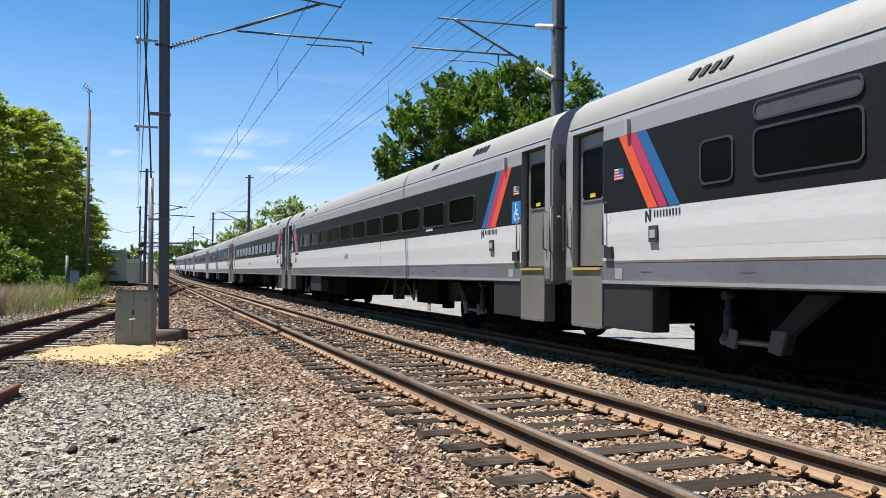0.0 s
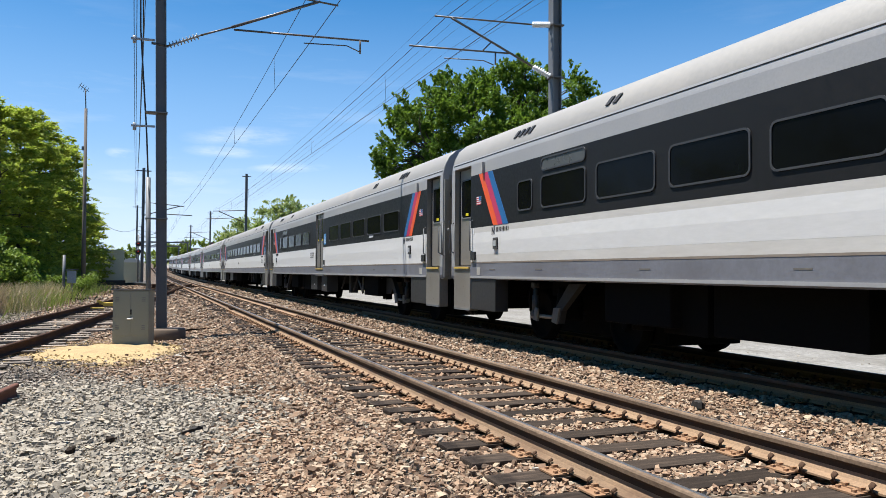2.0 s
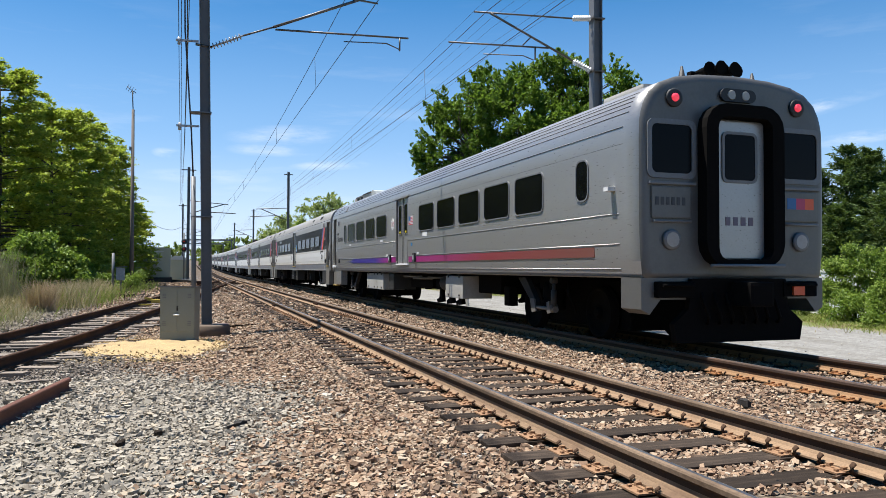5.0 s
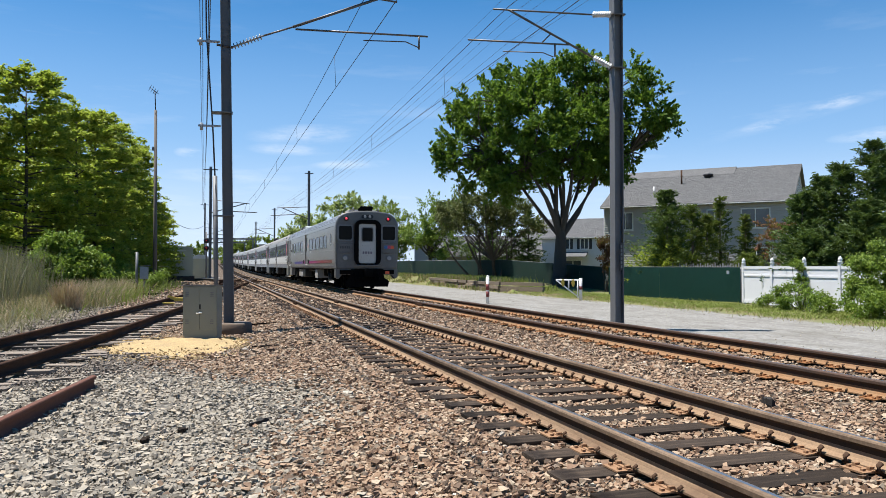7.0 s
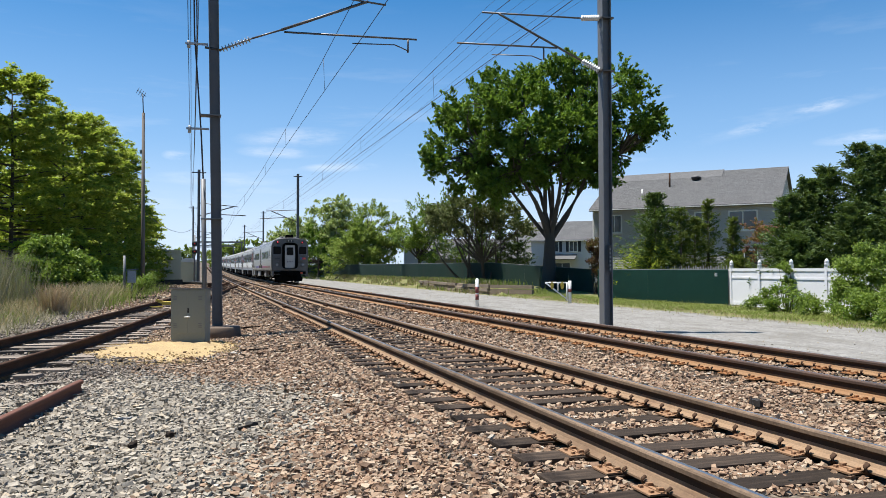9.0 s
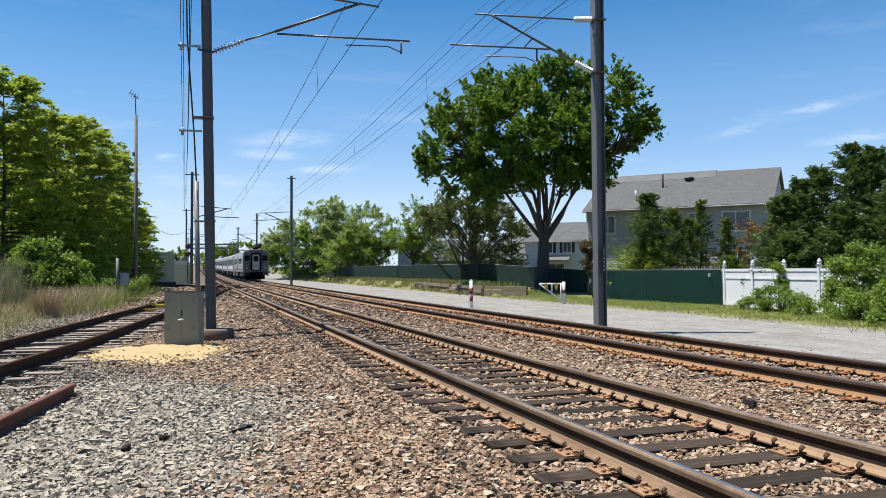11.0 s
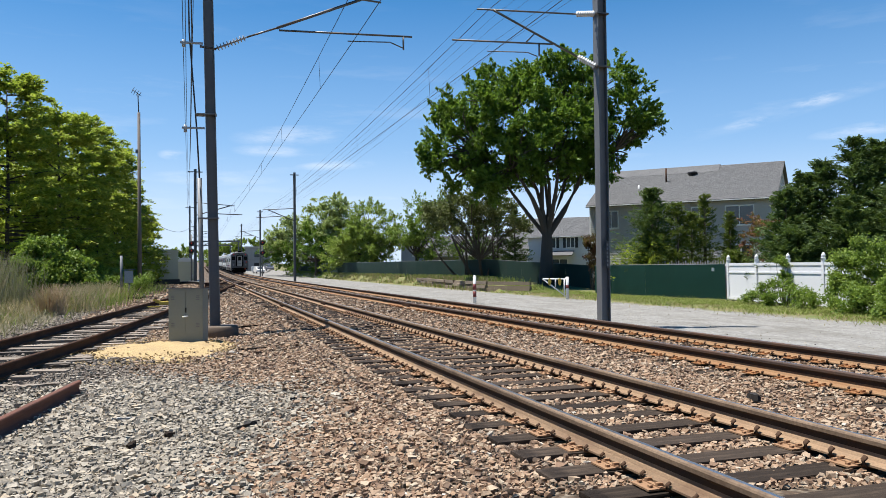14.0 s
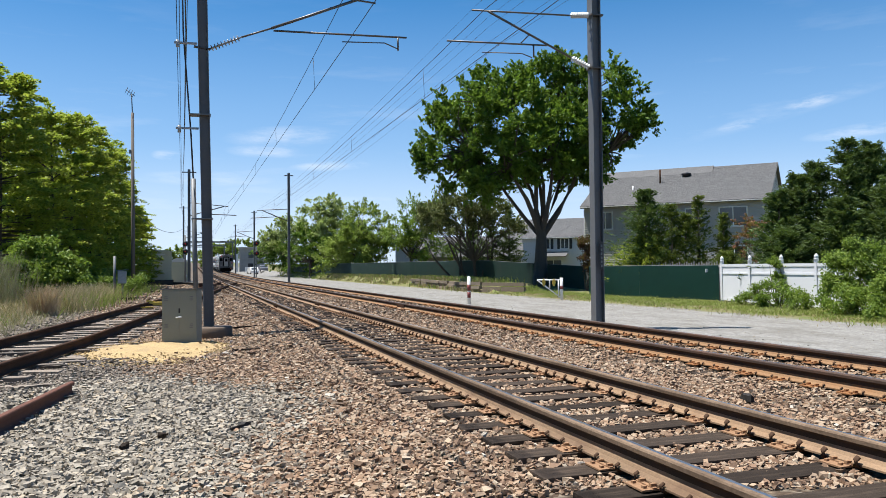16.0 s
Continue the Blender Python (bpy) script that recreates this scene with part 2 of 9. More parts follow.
M = {}
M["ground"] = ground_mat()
M["rust"], M["dark_rust"], M["steel"] = rail_mats()
M["far_head"] = surface("rail_dark_brown_head", (0.085, 0.056, 0.042), 0.4, 2.0, 50, 0.6, 0.0, 0.3, 0.002, stain=(0.16, 0.08, 0.045), stain_scale=1.2, stain_amount=0.5, spec=0.3)
M["far_plate"] = surface("orange_rusty_plate", (0.2960, 0.1360, 0.0560), 0.35, 4, 60, 0.88, 0, 0.3, 0.002, stain=(0.1600, 0.0800, 0.0400), spec=0.2)
M["far_rust"] = surface("rail_red_brown_rust", (0.275, 0.16, 0.082), 0.35, 2.0, 60, 0.85, 0.0, 0.35, 0.002, stain=(0.30, 0.13, 0.05), stain_scale=1.3, stain_amount=0.6, spec=0.25)
M["red_rust"] = surface("red_brown_loose_rail", (0.15, 0.066, 0.045), 0.3, 2.0, 60, 0.85, 0.0, 0.35, 0.002, stain=(0.08, 0.04, 0.03), stain_scale=1.3, spec=0.25)
M["head_side"] = surface("rail_head_side_rust", (0.215, 0.150, 0.100), 0.4, 2.0, 50, 0.8, 0.0, 0.3, 0.002, stain=(0.05, 0.03, 0.02), stain_scale=1.6, stain_amount=0.5, spec=0.2)
# brown web, darkened to carry the shade cast by the rail head
M["web"] = surface("rail_web_head_shade", (0.055, 0.035, 0.024), 0.4, 2.0, 50, 0.85, 0.0, 0.3, 0.002, stain=(0.09, 0.05, 0.028), stain_scale=1.6, stain_amount=0.5, spec=0.2)
M["tie"] = surface("weathered_tie_wood", (0.040, 0.030, 0.023), 0.5, 2.0, 30, 0.95, 0, 0.6, 0.006, spec=0.12, stain=(0.13, 0.095, 0.07), stain_scale=2.2, stain_amount=0.45, per_object=0.35, stretch=(1.0, 9, 9))
M["old_tie"] = surface("grey_old_tie_wood", (0.235, 0.19, 0.15), 0.35, 2.0, 30, 0.92, 0, 0.6, 0.006, stain=(0.10, 0.085, 0.07), stain_scale=2.5, per_object=0.5, stretch=(1.0, 9, 9))
M["plate"] = surface("rusty_plate", (0.31, 0.18, 0.10), 0.3, 4, 60, 0.85, 0, 0.3, 0.002, stain=(0.20, 0.09, 0.045), spec=0.25)
M["anchor"] = surface("dark_anchor_steel", (0.085, 0.050, 0.032), 0.35, 6, 60, 0.9, 0.0, spec=0.1)
M["galv"] = surface("weathered_galvanised_steel", (0.20, 0.207, 0.213), 0.18, 1.2, 30, 0.6, 0.3, 0.1, 0.001, stain=(0.20, 0.19, 0.18), stain_amount=0.4)
M["pole"] = surface("dull_grey_steel_pole", (0.175, 0.178, 0.182), 0.15, 0.9, 25, 0.6, 0.25, 0.12, 0.001, stain=(0.13, 0.125, 0.125), stain_scale=0.6)
M["wire"] = surface("dark_wire", (0.05, 0.05, 0.055), 0.2, 3, 30, 0.55, 0.5, 0)
M["arm"] = surface("brownish_steel_tube", (0.14, 0.125, 0.115), 0.25, 3, 30, 0.5, 0.5, 0.1)
M["insul_grey"] = surface("grey_porcelain", (0.34, 0.36, 0.38), 0.1, 4, 30, 0.25, 0, 0)
M["insul_white"] = surface("white_porcelain", (0.74, 0.74, 0.72), 0.08, 4, 30, 0.25, 0, 0)
M["concrete"] = surface("concrete", (0.13, 0.092, 0.066), 0.2, 3, 40, 0.9, 0, 0.4, 0.004, stain=(0.2, 0.15, 0.11))
M["bark"] = surface("bark", (0.085, 0.068, 0.055), 0.4, 3, 25, 0.95, 0, 0.9, 0.02, stretch=(3, 3, 0.8))
M["wood_pole"] = surface("weathered_pole_wood", (0.17, 0.145, 0.125), 0.25, 2, 30, 0.9, 0, 0.4, 0.004, stretch=(5, 5, 0.5))


# ---- building helpers ----
def mesh_of(name, bm, mats):
    me = bpy.data.meshes.new(name)
    bm.to_mesh(me)
    bm.free()
    for m in (mats if isinstance(mats, (list, tuple)) else [mats]):
        me.materials.append(m)
    return me


def thing(name, loc=(0, 0, 0), rz=0.0, label="", category="", group="", kind=""):
    e = new(name)
    e.empty_display_size = 0.2
    e.location, e.rotation_euler = loc, (0, 0, radians(rz))
    return tagged(e, label, category, group, kind)


def part(name, bm, material, parent, label="", smooth=False, loc=None):
    ob = new(name, mesh_of(name, bm, material))
    ob.parent = parent
    if loc:
        ob.location = loc
    if smooth:
        for p in ob.data.polygons:
            p.use_smooth = True
    return tagged(ob, label)


def solo(name, bm, material, label, category, group="", kind="", loc=(0, 0, 0), smooth=False):
    ob = new(name, mesh_of(name, bm, material))
    ob.location = loc
    if smooth:
        for p in ob.data.polygons:
            p.use_smooth = True
    return tagged(ob, label, category, group, kind)


def add_box(bm, x0, x1, y0, y1, z0, z1, mat=0, bevel=0.0):
    m = Matrix.LocRotScale(((x0 + x1) / 2, (y0 + y1) / 2, (z0 + z1) / 2), None, (x1 - x0, y1 - y0, z1 - z0))
    r = bmesh.ops.create_cube(bm, size=1, matrix=m)
    fs = {f for v in r["verts"] for f in v.link_faces}
    for f in fs:
        f.material_index = mat
    if bevel:
        es = {e for v in r["verts"] for e in v.link_edges}
        bmesh.ops.bevel(bm, geom=list(es), offset=bevel, segments=2, profile=0.7, affect="EDGES")
    return bm


def box(x0, x1, y0, y1, z0, z1, bevel=0.0):
    return add_box(bmesh.new(), x0, x1, y0, y1, z0, z1, 0, bevel)


def add_tube(bm, pts, r, n=8, r2=None, mat=0, caps=True):
    """A round bar along the points, tapering from r to r2."""
    pts = [Vector(p) for p in pts]
    rings = []
    for i, p in enumerate(pts):
        d = (pts[min(i + 1, len(pts) - 1)] - pts[max(i - 1, 0)]).normalized()
        up = Vector((0, 0, 1)) if abs(d.z) < 0.9 else Vector((1, 0, 0))
        a = d.cross(up).normalized()
        b = a.cross(d)
        k = i / max(1, len(pts) - 1)
        rr = r if r2 is None else r + (r2 - r) * k
        rings.append([bm.verts.new(p + rr * (math.cos(2 * math.pi * j / n) * a + math.sin(2 * math.pi * j / n) * b)) for j in range(n)])
    for q, s in zip(rings, rings[1:]):
        for j in range(n):
            f = bm.faces.new((q[j], q[(j + 1) % n], s[(j + 1) % n], s[j]))
            f.material_index, f.smooth = mat, True
    if caps:
        for ring in (rings[0][::-1], rings[-1]):
            bm.faces.new(ring).material_index = mat
    return bm


def tube(pts, r, n=8, r2=None):
    return add_tube(bmesh.new(), pts, r, n, r2)


def add_turned(bm, base, axis, rows, n=12, mat=0):
    """A body of revolution: rows of (distance along the axis, radius)."""
    base, d = Vector(base), Vector(axis).normalized()
    up = Vector((0, 0, 1)) if abs(d.z) < 0.9 else Vector((1, 0, 0))
    a = d.cross(up).normalized()
    b = a.cross(d)
    rings = [[bm.verts.new(base + s * d + max(r, 1e-4) * (math.cos(2 * math.pi * j / n) * a + math.sin(2 * math.pi * j / n) * b)) for j in range(n)] for s, r in rows]
    for q, s in zip(rings, rings[1:]):
        for j in range(n):
            f = bm.faces.new((q[j], q[(j + 1) % n], s[(j + 1) % n], s[j]))
            f.material_index, f.smooth = mat, True
    for ring in (rings[0][::-1], rings[-1]):
        bm.faces.new(ring).material_index = mat
    return bm


def add_prism(bm, outline, place, depth, mat=0):
    """Extrude a closed outline of (u, v): place(u, v, d) gives the points at d = 0 and d = depth."""
    a = [bm.verts.new(place(u, v, 0)) for u, v in outline]
    b = [bm.verts.new(place(u, v, depth)) for u, v in outline]
    n = len(outline)
    fs = [bm.faces.new(a), bm.faces.new(b[::-1])] + [bm.faces.new((a[i], b[i], b[(i + 1) % n], a[(i + 1) % n])) for i in range(n)]
    for f in fs:
        f.material_index = mat
    return bm


def fixed(bm):
    bmesh.ops.recalc_face_normals(bm, faces=bm.faces)
    return bm


def raw(name, verts, faces, mat, smooth=False):
    me = bpy.data.meshes.new(name)
    me.from_pydata(verts, [], faces)
    for m in (mat if isinstance(mat, (list, tuple)) else [mat]):
        me.materials.append(m)
    if smooth:
        me.polygons.foreach_set("use_smooth", [True] * len(me.polygons))
    me.update()
    return me


rng = np.random.default_rng(7)


# ---- ground ----
def climb(y):
    """The line rises very gently in the distance."""
    d = max(0.0, y - 60)
    return 4e-5 * d * d if d < 140 else 4e-5 * 140 * 140 + 0.0112 * (d - 140)


PROFILE = [(-3000, -0.2), (-9, -0.2), (-1, -0.2), (0.5, -0.2), (1.3, -0.13), (2.0, -0.05), (2.3, -0.035), (4.7, -0.035), (5.3, -0.06), (5.9, -0.04),
           (8.8, -0.04), (9.3, -0.1), (10.4, -0.35), (19.0, -0.35), (3000, -0.35)]


def bank_edge(y):
    return float(np.interp(y, [44, 47, 53, 69, 115, 150, 400], [19.2, 18.3, 18.6, 20.0, 18.0, 16.4, 15.0]))


def bank(x, y):
    """The low bank behind the retaining wall and under the long fence."""
    s = min(1, max(0, (x - bank_edge(y) - 0.1) / 0.5)) * min(1, max(0, (y - 44.5) / (2.5 if x < 22 else 17)))
    return 0.62 * s * min(1, max(0, (90 - x) / 30))


def ground_z(x, y):
    z = np.interp(x, [p[0] for p in PROFILE], [p[1] for p in PROFILE])
    return float(z) + bank(x, y) + climb(y) * (1 if abs(x) < 60 else 0.5)


def make_ground():
    xs = [-2500, -900, -350, -150, -80, -45, -28, -20, -15, -12, -10] + list(np.arange(-9, 13, 0.25)) + list(np.arange(13, 27, 0.5)) + [28, 31, 35, 42, 52, 70, 110, 200, 500, 1200, 2500]
    ys = [-2500, -800, -250, -120, -60, -40, -25] + list(np.arange(-16, 0, 1.0)) + list(np.arange(0, 24, 0.3)) + list(np.arange(24, 60, 1.5)) + list(np.arange(60, 300, 8)) + [320, 380, 480, 700, 1100, 2500]
    verts, faces = [], []
    for y in ys:
        for x in xs:
            z = ground_z(x, y)
            if abs(x) < 14 and 0 < y < 40:
                k = 0.012 if 2.1 < x < 9 else 0.04
                z += k * noise.noise((x * 0.9, y * 0.9, 0)) + 0.4 * k * noise.noise((x * 3.1, y * 3.1, 4))
            verts.append((x, y, z))
    w = len(xs)
    for j in range(len(ys) - 1):
        for i in range(w - 1):
            a = j * w + i
            faces.append((a, a + 1, a + w + 1, a + w))
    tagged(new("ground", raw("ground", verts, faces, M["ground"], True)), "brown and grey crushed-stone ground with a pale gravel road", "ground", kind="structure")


make_ground()

# ---- tracks ----
# half of the rail section: (sideways from its middle, height), foot to head
SECTION = [(0.074, 0.0), (0.074, 0.013), (0.030, 0.033), (0.013, 0.056), (0.009, 0.080), (0.009, 0.112), (0.016, 0.127), (0.036, 0.135), (0.0375, 0.162), (0.031, 0.173), (0.010, 0.178)]
RAIL_H = 0.178


def rail_bm(path, top):
    """Sweep the rail section along (x, y) points; top(y) is the height of its running surface."""
    bm = bmesh.new()
    ring = [(a, b) for a, b in SECTION] + [(-a, b) for a, b in SECTION[::-1]]
    rows = []
    for i, (x, y) in enumerate(path):
        x0, y0 = path[max(i - 1, 0)]
        x1, y1 = path[min(i + 1, len(path) - 1)]
        d = Vector((x1 - x0, y1 - y0, 0)).normalized()
        s = Vector((d.y, -d.x, 0))
        rows.append([bm.verts.new(Vector((x, y, top(y) - RAIL_H + b)) + a * s) for a, b in ring])
    n = len(ring)
    for q, r in zip(rows, rows[1:]):
        for j in range(n):
            f = bm.faces.new((q[j], r[j], r[(j + 1) % n], q[(j + 1) % n]))
            k = {ring[j], ring[(j + 1) % n]}
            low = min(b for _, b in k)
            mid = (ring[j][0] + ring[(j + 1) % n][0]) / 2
            # slot 2 is the band below the head, with its shade painted in
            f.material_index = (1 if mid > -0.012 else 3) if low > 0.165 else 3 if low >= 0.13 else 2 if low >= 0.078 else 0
    bm.faces.new(rows[0])
    bm.faces.new(rows[-1][::-1])
    return fixed(bm)


def tie_mesh(name, length, mat):
    bm = bmesh.new()
    add_box(bm, -length / 2, length / 2, -0.115, 0.115, -0.17, 0.0, 0, 0.012)
    return mesh_of(name, bm, mat)


def plate_mesh(mat):
    bm = bmesh.new()
    add_box(bm, -0.185, 0.185, -0.098, 0.098, 0.0, 0.011)
    for s in (-1, 1):
        add_box(bm, s * 0.093 - 0.014, s * 0.093 + 0.014, -0.095, 0.095, 0.011, 0.019)
        for y in (-0.06, 0.055):
            add_box(bm, s * 0.087 - 0.02, s * 0.087 + 0.02, y - 0.013, y + 0.013, 0.018, 0.036)
            add_box(bm, s * 0.145 - 0.012, s * 0.145 + 0.012, -y - 0.012, -y + 0.012, 0.011, 0.026)
    return mesh_of("tie_plate", bm, mat)


def anchor_mesh():
    """A spring clip that grips the rail foot beside a tie: a hooked bar."""
    bm = bmesh.new()
    pts = [(-0.086, 0, 0.045), (-0.098, 0, 0.024), (-0.092, 0, 0.002), (-0.06, 0, -0.014), (0.05, 0, -0.014), (0.086, 0, 0.0), (0.088, 0, 0.022), (0.062, 0, 0.036)]
    add_tube(bm, pts, 0.011, 6)
    add_tube(bm, [(-0.078, 0, 0.058), (-0.103, 0, 0.040), (-0.108, 0, 0.012), (-0.085, 0, -0.008)], 0.017, 7, 0.013)
    return mesh_of("rail_anchor", bm, M["anchor"])


TIE_STEP = 0.508
TIE, OLD_TIE, PLATE, FAR_PLATE, ANCHOR = tie_mesh("tie", 2.6, M["tie"]), tie_mesh("tie", 2.6, M["old_tie"]), plate_mesh(M["plate"]), plate_mesh(M["far_plate"]), anchor_mesh()


def piece(name, data, parent, m):
    ob = new(name, data)
    ob.parent = parent
    ob.matrix_basis = m
    return ob


def far_ties(name, centre, y0, y1, parent, mat, depth=0.0):
    bm_v, bm_f = [], []
    y = y0
    while y < y1:
        x = centre(y)
        z = climb(y) - depth
        o = len(bm_v)
        for dz in (-0.15, 0.0):
            for dx, dy in ((-1.3, -0.11), (1.3, -0.11), (1.3, 0.11), (-1.3, 0.11)):
                bm_v.append((x + dx + rng.uniform(-0.03, 0.03), y + dy, z + dz + (rng.uniform(-0.015, 0.01) if dz == 0 else 0)))
        for q in ((4, 5, 6, 7), (0, 1, 5, 4), (1, 2, 6, 5), (2, 3, 7, 6), (3, 0, 4, 7)):
            bm_f.append(tuple(o + k for k in q))
        y += TIE_STEP
    ob = new(name, raw(name, bm_v, bm_f, mat))
    ob.parent = parent
    tagged(ob, "", kind="stuff")


def main_track(label, cx, y0, ties_to, sunk, with_anchors, rust):
    t = thing("railway_track", label=label, category="railway track", group="main railway tracks", kind="structure")
    ys = list(np.arange(-30, 60, 6.0)) + list(np.arange(60, 420, 8.0))
    for s in (-1, 1):
        x = cx + s * (0.7175 + 0.0365) + (0.008 if s < 0 and cx < 5 else 0)
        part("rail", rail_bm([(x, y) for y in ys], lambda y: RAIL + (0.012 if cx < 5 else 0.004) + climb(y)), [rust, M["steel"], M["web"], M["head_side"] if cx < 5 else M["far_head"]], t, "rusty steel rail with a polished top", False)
    i = 0
    y = y0
    while y < ties_to:
        dy, dz = rng.uniform(-0.02, 0.02), rng.uniform(-0.012, 0.0) - sunk
        m = pose(cx + rng.uniform(-0.05, 0.05), y + dy, dz, 0, rng.uniform(-0.3, 0.3), rng.uniform(-0.9, 0.9))
        piece("tie", TIE, t, m)
        if y < 26:
            for s in (-1, 1):
                xr = cx + s * 0.754
                piece("tie_plate", PLATE if cx < 5 else FAR_PLATE, t, pose(xr, y + dy, 0.0))
                if with_anchors and -1 < y < 22:
                    for k in (-1, 1):
                        piece("rail_anchor", ANCHOR, t, pose(xr, y + dy + k * 0.135, 0.016, 0, 0, 180 if s < 0 else 0) @ Matrix.Diagonal((0.98, 1.15, 1.0, 1) if cx < 5 else (0.9, 1.0, 0.7, 1)))
        y += TIE_STEP
        i += 1
    far_ties("tie_row", lambda v: cx, y, 330, t, M["tie"], sunk)
    return t


def rail_joint(t, x, y):
    bm = bmesh.new()
    for s in (-1, 1):
        add_box(bm, x + s * 0.024 - 0.012, x + s * 0.024 + 0.012, y - 0.45, y + 0.45, 0.045, 0.135, 0, 0.006)
        for k in (-0.36, -0.12, 0.12, 0.36):
            add_turned(bm, (x + s * 0.036, y + k, 0.09), (s, 0, 0), [(0, 0.02), (0.022, 0.02)], 6)
    part("rail_joint", bm, M["dark_rust"], t, "bolted joint bars")


near_track = main_track("main-line track with tan rusty rails on dark timber ties", NEAR, -0.6, 52, 0.0, True, M["rust"])
far_track = main_track("main-line track with rust-brown rails on half-buried timber ties", FAR, 1.5, 45, 0.03, True, M["far_rust"])
rail_joint(near_track, NEAR - 0.754, 26.0)
rail_joint(near_track, NEAR + 0.754, 26.6)
rail_joint(far_track, FAR - 0.754, 24.0)


# the siding that swings in from the left: centre line by y
def siding_x(y):
    return -2.72 + (0.107 if y > 16.4 else 0.146) * (y - 16.4)


def siding_top(y):
    """Low and sunken by the camera, rising to the main line where it joins."""
    return 0.05 + 0.13 * min(1.0, max(0.0, (y - 36) / 26)) + climb(y)


def make_siding():
    t = thing("siding_track", label="disused siding with dark rusty rails on grey worn ties", category="railway track", kind="structure")
    ys = list(np.arange(2, 73, 1.5))
    for s in (-1, 1):
        part("rail", rail_bm([(siding_x(y) + s * 0.754, y) for y in ys], siding_top), [M["dark_rust"], M["dark_rust"]], t, "dark rusty rail")
    y = 3.0
    while y < 60:
        d = 6.1 if y > 16.4 else 8.3
        size = Matrix.Diagonal((rng.uniform(0.88, 1.03), rng.uniform(0.7, 1.08), 1, 1))
        piece("tie", OLD_TIE, t, pose(siding_x(y) + rng.uniform(-0.18, 0.18), y, siding_top(y) - 0.20 + rng.uniform(-0.04, 0.025), rng.uniform(-2, 2), rng.uniform(-0.9, 0.9), -d + rng.uniform(-4, 4)) @ size)
        y += 0.56 + rng.uniform(-0.09, 0.09)


make_siding()


def switch_gear():
    """Where the siding joins the near track: a low machine, its rods and long timbers."""
    t = thing("track_switch", label="low rusty switch machine with rods and long timbers", category="track switch", kind="structure")
    part("switch_machine", box(0.5, 1.3, 62, 63, -0.15, 0.28, 0.03), M["dark_rust"], t, "low dark switch machine")
    part("rod", tube([(1.3, 62.5, 0.1), (4.2, 62.5, 0.1)], 0.03, 6), M["dark_rust"], t)
    for k in range(9):
        part("timber", box(0.2 + 0.16 * k, 5.0, 53 + 2.1 * k, 53.24 + 2.1 * k, -0.16, 0.012, 0.01), M["tie"], t, "long dark switch timber")


switch_gear()


# ---- overhead line ----
def h_column(h, w, d, t):
    """A rolled H section as one outline: flanges face across the track, the web faces along it."""
    a, b, c = w / 2, d / 2, t / 2
    ring = [(-a, -b), (-a + t, -b), (-a + t, -c), (a - t, -c), (a - t, -b), (a, -b), (a, b), (a - t, b), (a - t, c), (-a + t, c), (-a + t, b), (-a, b)]
    return fixed(add_prism(bmesh.new(), ring, lambda u, v, k: (u, v, k), h))


def insulator(parent, a, b, mat, sheds, r):
    a, b = Vector(a), Vector(b)
    n = (b - a).length
    rows = [(0, 0.02)]
    for i in range(sheds):
        s = n * (0.1 + 0.8 * i / (sheds - 1))
        rows += [(s - 0.012, 0.024), (s - 0.004, r), (s + 0.006, r), (s + 0.012, 0.024)]
    rows.append((n, 0.02))
    part("insulator", add_turned(bmesh.new(), a, b - a, rows, 12), mat, parent, "ribbed porcelain insulator", True)


def bars(name, parent, items, mat=None, label=""):
    for a, b, r in items:
        part(name, tube([a, b], r, 8), mat or M["arm"], parent, label)


